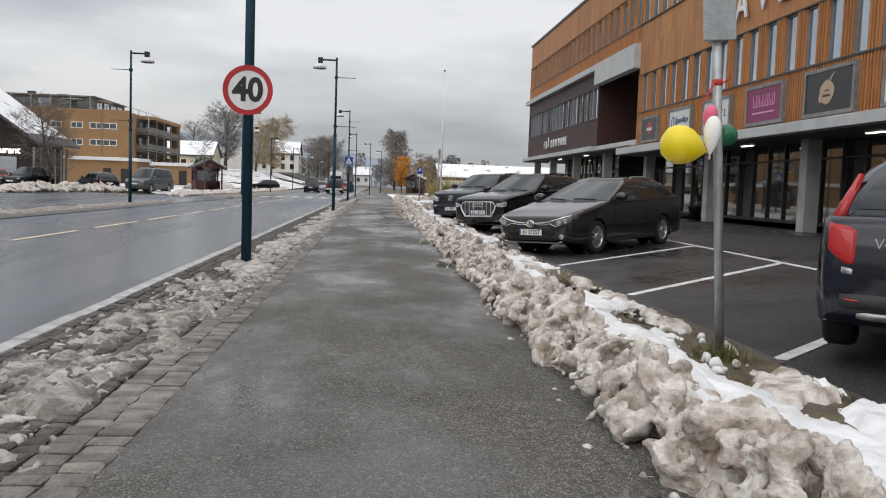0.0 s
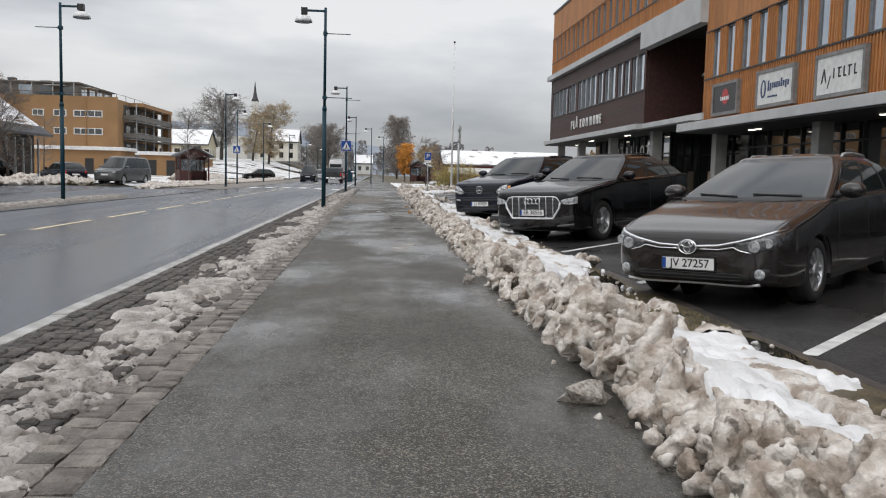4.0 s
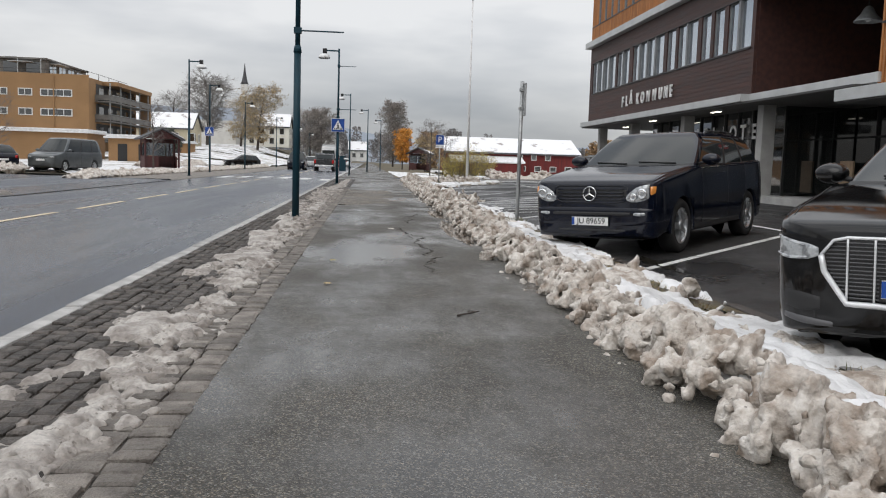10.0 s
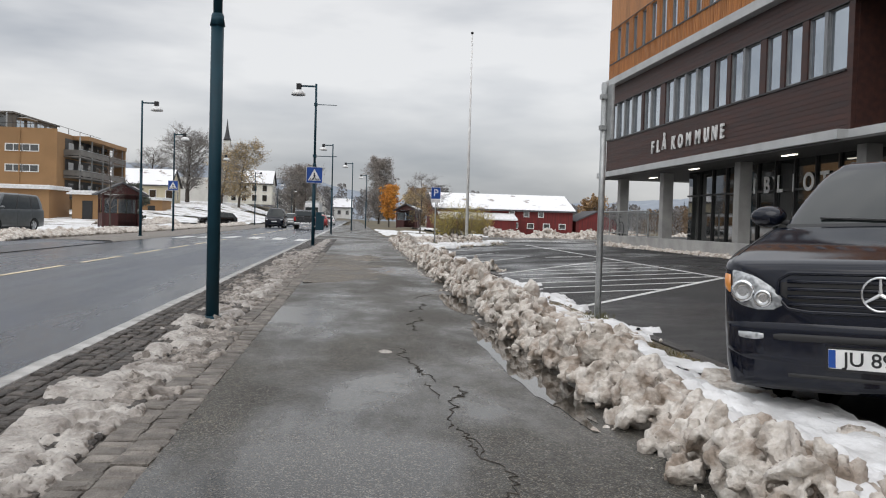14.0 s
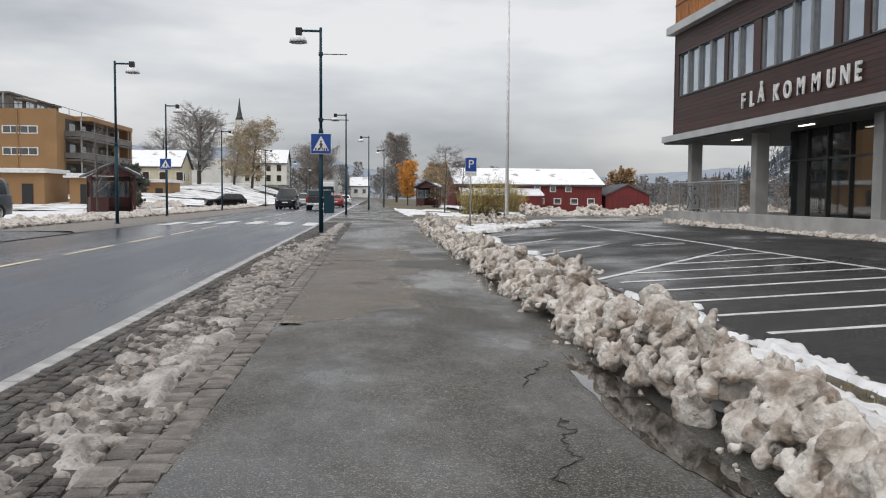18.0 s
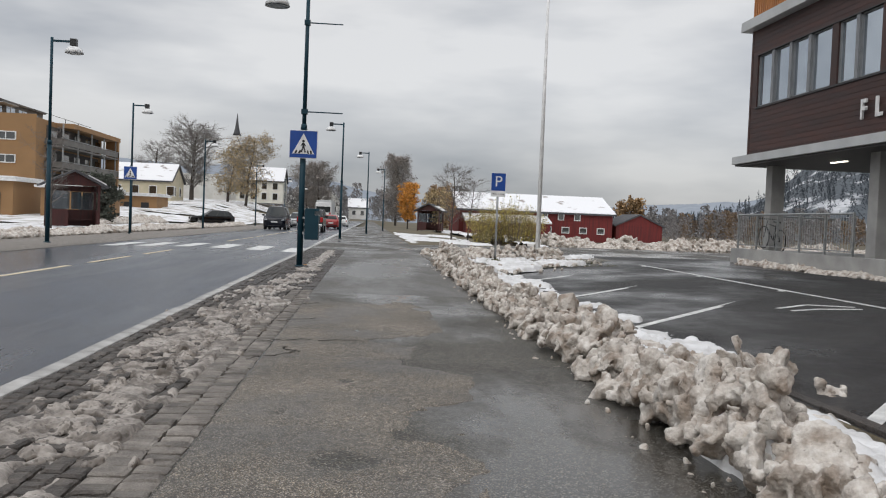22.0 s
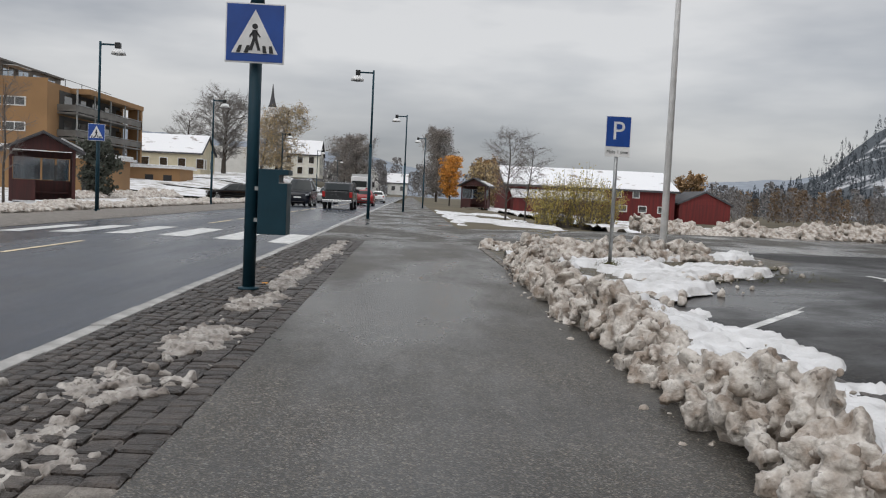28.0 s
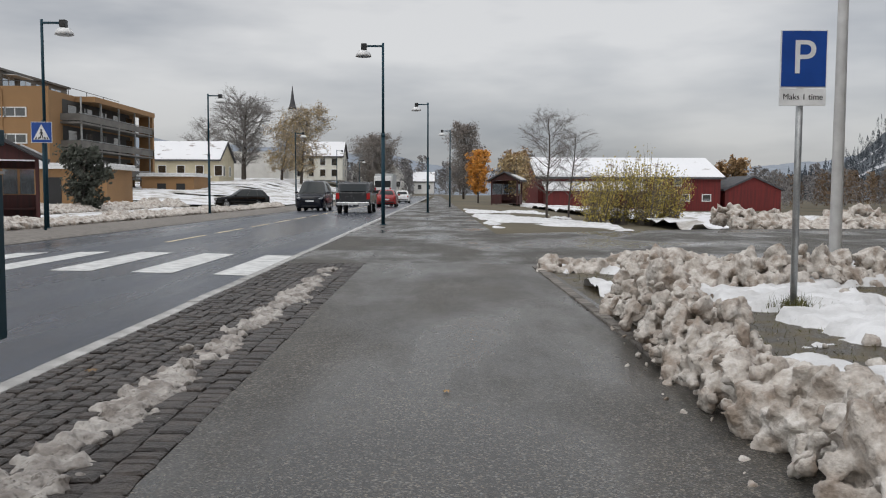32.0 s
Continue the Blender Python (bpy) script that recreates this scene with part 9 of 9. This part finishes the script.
plain_car("hatchback_car", "red hatchback parked before the cafe", 4.2, 1.75, 1.5, 0.82, 0.97, 1.0, -2.0, M["paint_red"], -28.5, 68.0, -0.05, 140, (1.3, -1.25), 0.31)
plain_car("van", "dark van coming along the road with its lamps on", 4.9, 1.9, 1.95, 0.98, 1.12, 1.7, -2.4, M["paint_blue"], -6.6, 106.0, -0.06, 270, (1.5, -1.45), 0.33, rake=0.8, drop=0.10, blunt=0.6, group="traffic")
plain_car("suv", "silver car queuing on the road", 4.5, 1.8, 1.6, 0.90, 1.03, 1.05, -2.1, M["paint_silver"], -6.5, 124.0, -0.06, 270, (1.35, -1.3), 0.33, group="traffic")
plain_car("hatchback_car", "red car driving away along the road", 4.2, 1.75, 1.5, 0.82, 0.97, 1.0, -2.0, M["paint_red"], -3.0, 122.0, -0.06, 90, (1.3, -1.25), 0.31, group="traffic")
plain_car("estate_car", "white car driving away along the road", 4.5, 1.8, 1.5, 0.82, 0.97, 1.0, -2.1, M["white"], -2.9, 150.0, -0.06, 90, (1.3, -1.25), 0.31, group="traffic")
plain_car("hatchback_car", "dark car parked by the snowy lawn", 4.3, 1.78, 1.5, 0.82, 0.97, 1.0, -2.0, M["paint_black"], -14.0, 118.0, -0.1, 200, (1.3, -1.25), 0.31)

pick = thing("pickup_truck", "dark grey double-cab pickup seen from behind on the road", "car", "traffic", pose(-3.55, 101.8, -0.06, 0, 0, 90))
M["paint_pick"] = paint("dark_grey_pickup_paint", (0.035, 0.037, 0.04), 0.25, 0.3, 0.4)
part("load_bed", extrude(bmesh.new(), [(-2.55, 0.55), (-0.75, 0.55), (-0.75, 1.18), (-2.55, 1.16)], 1.9, lambda u, v, w: (u, -0.95 + w, v)), M["paint_pick"], pick, "", 0.05)
part("cab", extrude(bmesh.new(), [(-0.75, 0.5), (2.5, 0.45), (2.52, 0.85), (2.3, 1.05), (1.35, 1.15), (0.62, 1.72), (-0.55, 1.74), (-0.78, 1.2)], 1.86, lambda u, v, w: (u, -0.93 + w, v)), M["paint_pick"], pick, "", 0.07)
part("canopy", extrude(bmesh.new(), [(-2.5, 1.17), (-0.8, 1.19), (-0.82, 1.70), (-2.15, 1.66)], 1.7, lambda u, v, w: (u, -0.85 + w, v)), M["paint_pick"], pick, "", 0.06)
part("rear_window", extrude(bmesh.new(), [(-2.50, 1.22), (-2.20, 1.60), (-2.18, 1.60), (-2.46, 1.22)], 1.4, lambda u, v, w: (u - 0.025, -0.7 + w, v)), M["car_glass"], pick)
for s in (-1, 1):
    part("side_window", boxes((-0.5, 0.9, s * 0.925 - 0.01, s * 0.925 + 0.01, 1.2, 1.6)), M["car_glass"], pick)
    part("tail_light", boxes((-2.58, -2.5, s * 0.84 - 0.09, s * 0.84 + 0.09, 0.78, 1.12)), M["tail_red"], pick, "red tail lamp", 0.015)
    part("mirror", boxes((1.15, 1.3, s * 1.03 - 0.1, s * 1.03 + 0.1, 1.1, 1.28)), M["black"], pick, "", 0.02)
    for wx in (-1.55, 1.55):
        wheel(pick, wx, s * 0.84, 0.37, 5)
part("rear_bumper", boxes((-2.66, -2.5, -0.9, 0.9, 0.45, 0.62)), M["chrome"], pick, "chrome rear bumper", 0.02)
part("tailgate", boxes((-2.57, -2.55, -0.72, 0.72, 0.66, 1.12)), M["paint_pick"], pick, "", 0.006)
part("rear_plate", boxes((-2.68, -2.66, -0.26, 0.26, 0.50, 0.60)), M["white"], pick)

truck = thing("truck", "white articulated truck coming along the road", "truck", "traffic", pose(-6.5, 172, -0.06, 0, 0, -90))
part("cab", boxes((0.0, 2.2, -1.22, 1.22, 0.55, 3.5)), M["white"], truck, "", 0.12)
part("windscreen", boxes((2.19, 2.215, -1.1, 1.1, 1.95, 2.85)), M["car_glass"], truck)
part("grille", boxes((2.19, 2.22, -0.8, 0.8, 0.8, 1.6)), M["plastic"], truck)
part("trailer", boxes((-11.5, -0.5, -1.25, 1.25, 1.1, 3.9)), M["fascia"], truck, "pale grey trailer", 0.03)
for s in (-1, 1):
    part("headlight", boxes((2.18, 2.23, s * 0.95 - 0.16, s * 0.95 + 0.16, 0.68, 0.9)), M["headlight"], truck)
    part("side_stripe", boxes((2.18, 2.225, s * 1.05 - 0.12, s * 1.05 + 0.12, 1.2, 1.9)), M["red"], truck, "red corner panel")
    for wx in (1.2, -1.6, -7.6, -8.9, -10.2):
        wheel(truck, wx, s * 1.05, 0.48, 8)

# ---- small things ----
rg_ = random.Random(17)


def blades(name, label, n, place, height, material, lean=0.5):
    v_, f_ = [], []
    for _ in range(n):
        x, y, z = place(rg_)
        a, h = rg_.uniform(0, 6.28), height * rg_.uniform(0.4, 1.2)
        d = Vector((rg_.gauss(0, lean), rg_.gauss(0, lean), 1)).normalized()
        s = Vector((math.cos(a), math.sin(a), 0)) * 0.004
        p = Vector((x, y, z))
        o = len(v_)
        v_ += [(p - s)[:], (p + s)[:], (p + d * h)[:]]
        f_.append((o, o + 1, o + 2))
    return tagged(new(name, quads(name, v_, f_, M[material])), label, "grass", "", "stuff")


M["grass_green"] = mat("wet_green_grass", (0.14, 0.13, 0.035), (0.07, 0.07, 0.022), 0.6, 8, 60, 0.3, 0.0, object_random=0.4)
M["grass_straw"] = mat("dead_straw_grass", (0.34, 0.25, 0.11), (0.18, 0.12, 0.055), 0.7, 8, 60, 0.3, 0.0, object_random=0.4)


def verge_spot(rr):
    while True:
        x, y = rr.uniform(2.85, 3.62), rr.uniform(-3, 58)
        if noise.fractal((x * 1.2, y * 0.7, 4.0), 1.0, 2.0, 3) > 0.02:
            return x, y, float(vz(x, y))


blades("verge_grass", "short straw-coloured dead grass on the verge", 9000, verge_spot, 0.05, "grass_straw", 0.9)
blades("verge_grass", "short wet green grass on the verge", 9000, verge_spot, 0.045, "grass_green", 0.9)
for x, y, n in ((3.27, 6.5, 420), (3.5, 34.3, 420), (4.25, 61.0, 300)):
    blades("grass_tuft", "tuft of grass round a sign post", n, lambda rr: (x + rr.gauss(0, 0.09), y + rr.gauss(0, 0.09), -0.04 if y < 50 else 0.03), 0.13, "grass_green", 0.4)
blades("lawn_grass", "flat wet grass between the snow patches", 7000, lambda rr: (lambda x, y: (x, y, float(fz(x, y))))(rr.uniform(2.7, 7.2), rr.uniform(58.8, 65.2)), 0.045, "grass_green", 0.9)


def fallen_leaf(x, y, rz, s, material):
    bm = bmesh.new()
    c = bm.verts.new((0, 0, 0.012))
    rim = [bm.verts.new((s * q * math.cos(a), s * q * math.sin(a), 0.004 + 0.01 * (k % 2))) for k, (a, q) in enumerate((i * 0.524, (1.0, 0.55, 0.85, 0.5, 0.8, 0.45, 0.6, 0.45, 0.8, 0.5, 0.85, 0.55)[i]) for i in range(12))]
    for i in range(12):
        bm.faces.new((c, rim[i], rim[(i + 1) % 12]))
    lf = part("fallen_leaf", bm, M[material], None, "", 0, pose(x, y, 0.006, 0, 0, rz))
    return tagged(lf, "yellow fallen leaf lying on the wet footpath", "leaf", "fallen leaves")


for x, y, rz, s, m in ((0.33, 27.4, 20, 0.05, "leaf_yellow"), (0.36, 25.75, 130, 0.05, "leaf_birch"), (-0.62, 56.6, 60, 0.06, "leaf_orange"), (-0.95, 58.4, 200, 0.05, "leaf_rust"), (1.1, 57.9, 10, 0.03, "leaf_rust"), (1.45, 20.9, 75, 0.03, "leaf_yellow")):
    fallen_leaf(x, y, rz, s, m)


def smear(x, y, rx, ry, rz, seed):
    """A thin melting scrap of snow pressed onto the asphalt."""
    rr = random.Random(seed)
    bm = bmesh.new()
    pts = []
    for k in range(18):
        a = 2 * math.pi * k / 18
        q = rr.uniform(0.65, 1.15)
        pts.append((rx * q * math.cos(a), ry * q * math.sin(a)))
    rim = [bm.verts.new((u, v, -0.002)) for u, v in pts]
    top = [bm.verts.new((u * 0.75, v * 0.75, rr.uniform(0.004, 0.012))) for u, v in pts]
    for k in range(18):
        bm.faces.new((rim[k], rim[(k + 1) % 18], top[(k + 1) % 18], top[k]))
    bm.faces.new(top)
    ob = part("snow_scrap", bm, M["slush"], None, "", 0, pose(x, y, 0.006, 0, 0, rz))
    return tagged(ob, "thin melting scrap of snow on the footpath", "snow", "snow scraps")


smear(1.45, 20.9, 0.10, 0.05, 5, 1)
smear(1.27, 20.3, 0.11, 0.04, -8, 2)
smear(1.05, 31.8, 0.05, 0.08, 20, 3)
fallen_leaf(1.42, 24.5, 40, 0.045, "bark")
twig_ = thing("twig", "short dark broken twig lying on the footpath", "twig", "", pose(1.40, 24.42, 0.012, 0, 0, 35))
part("stalk", tube(bmesh.new(), (-0.11, 0, 0), (0.10, 0.01, 0.01), 0.008, 0.004, 6), M["bark"], twig_)
part("side_shoot", tube(bmesh.new(), (0.0, 0.0, 0.004), (0.06, 0.06, 0.03), 0.005, 0.002, 5), M["bark"], twig_)
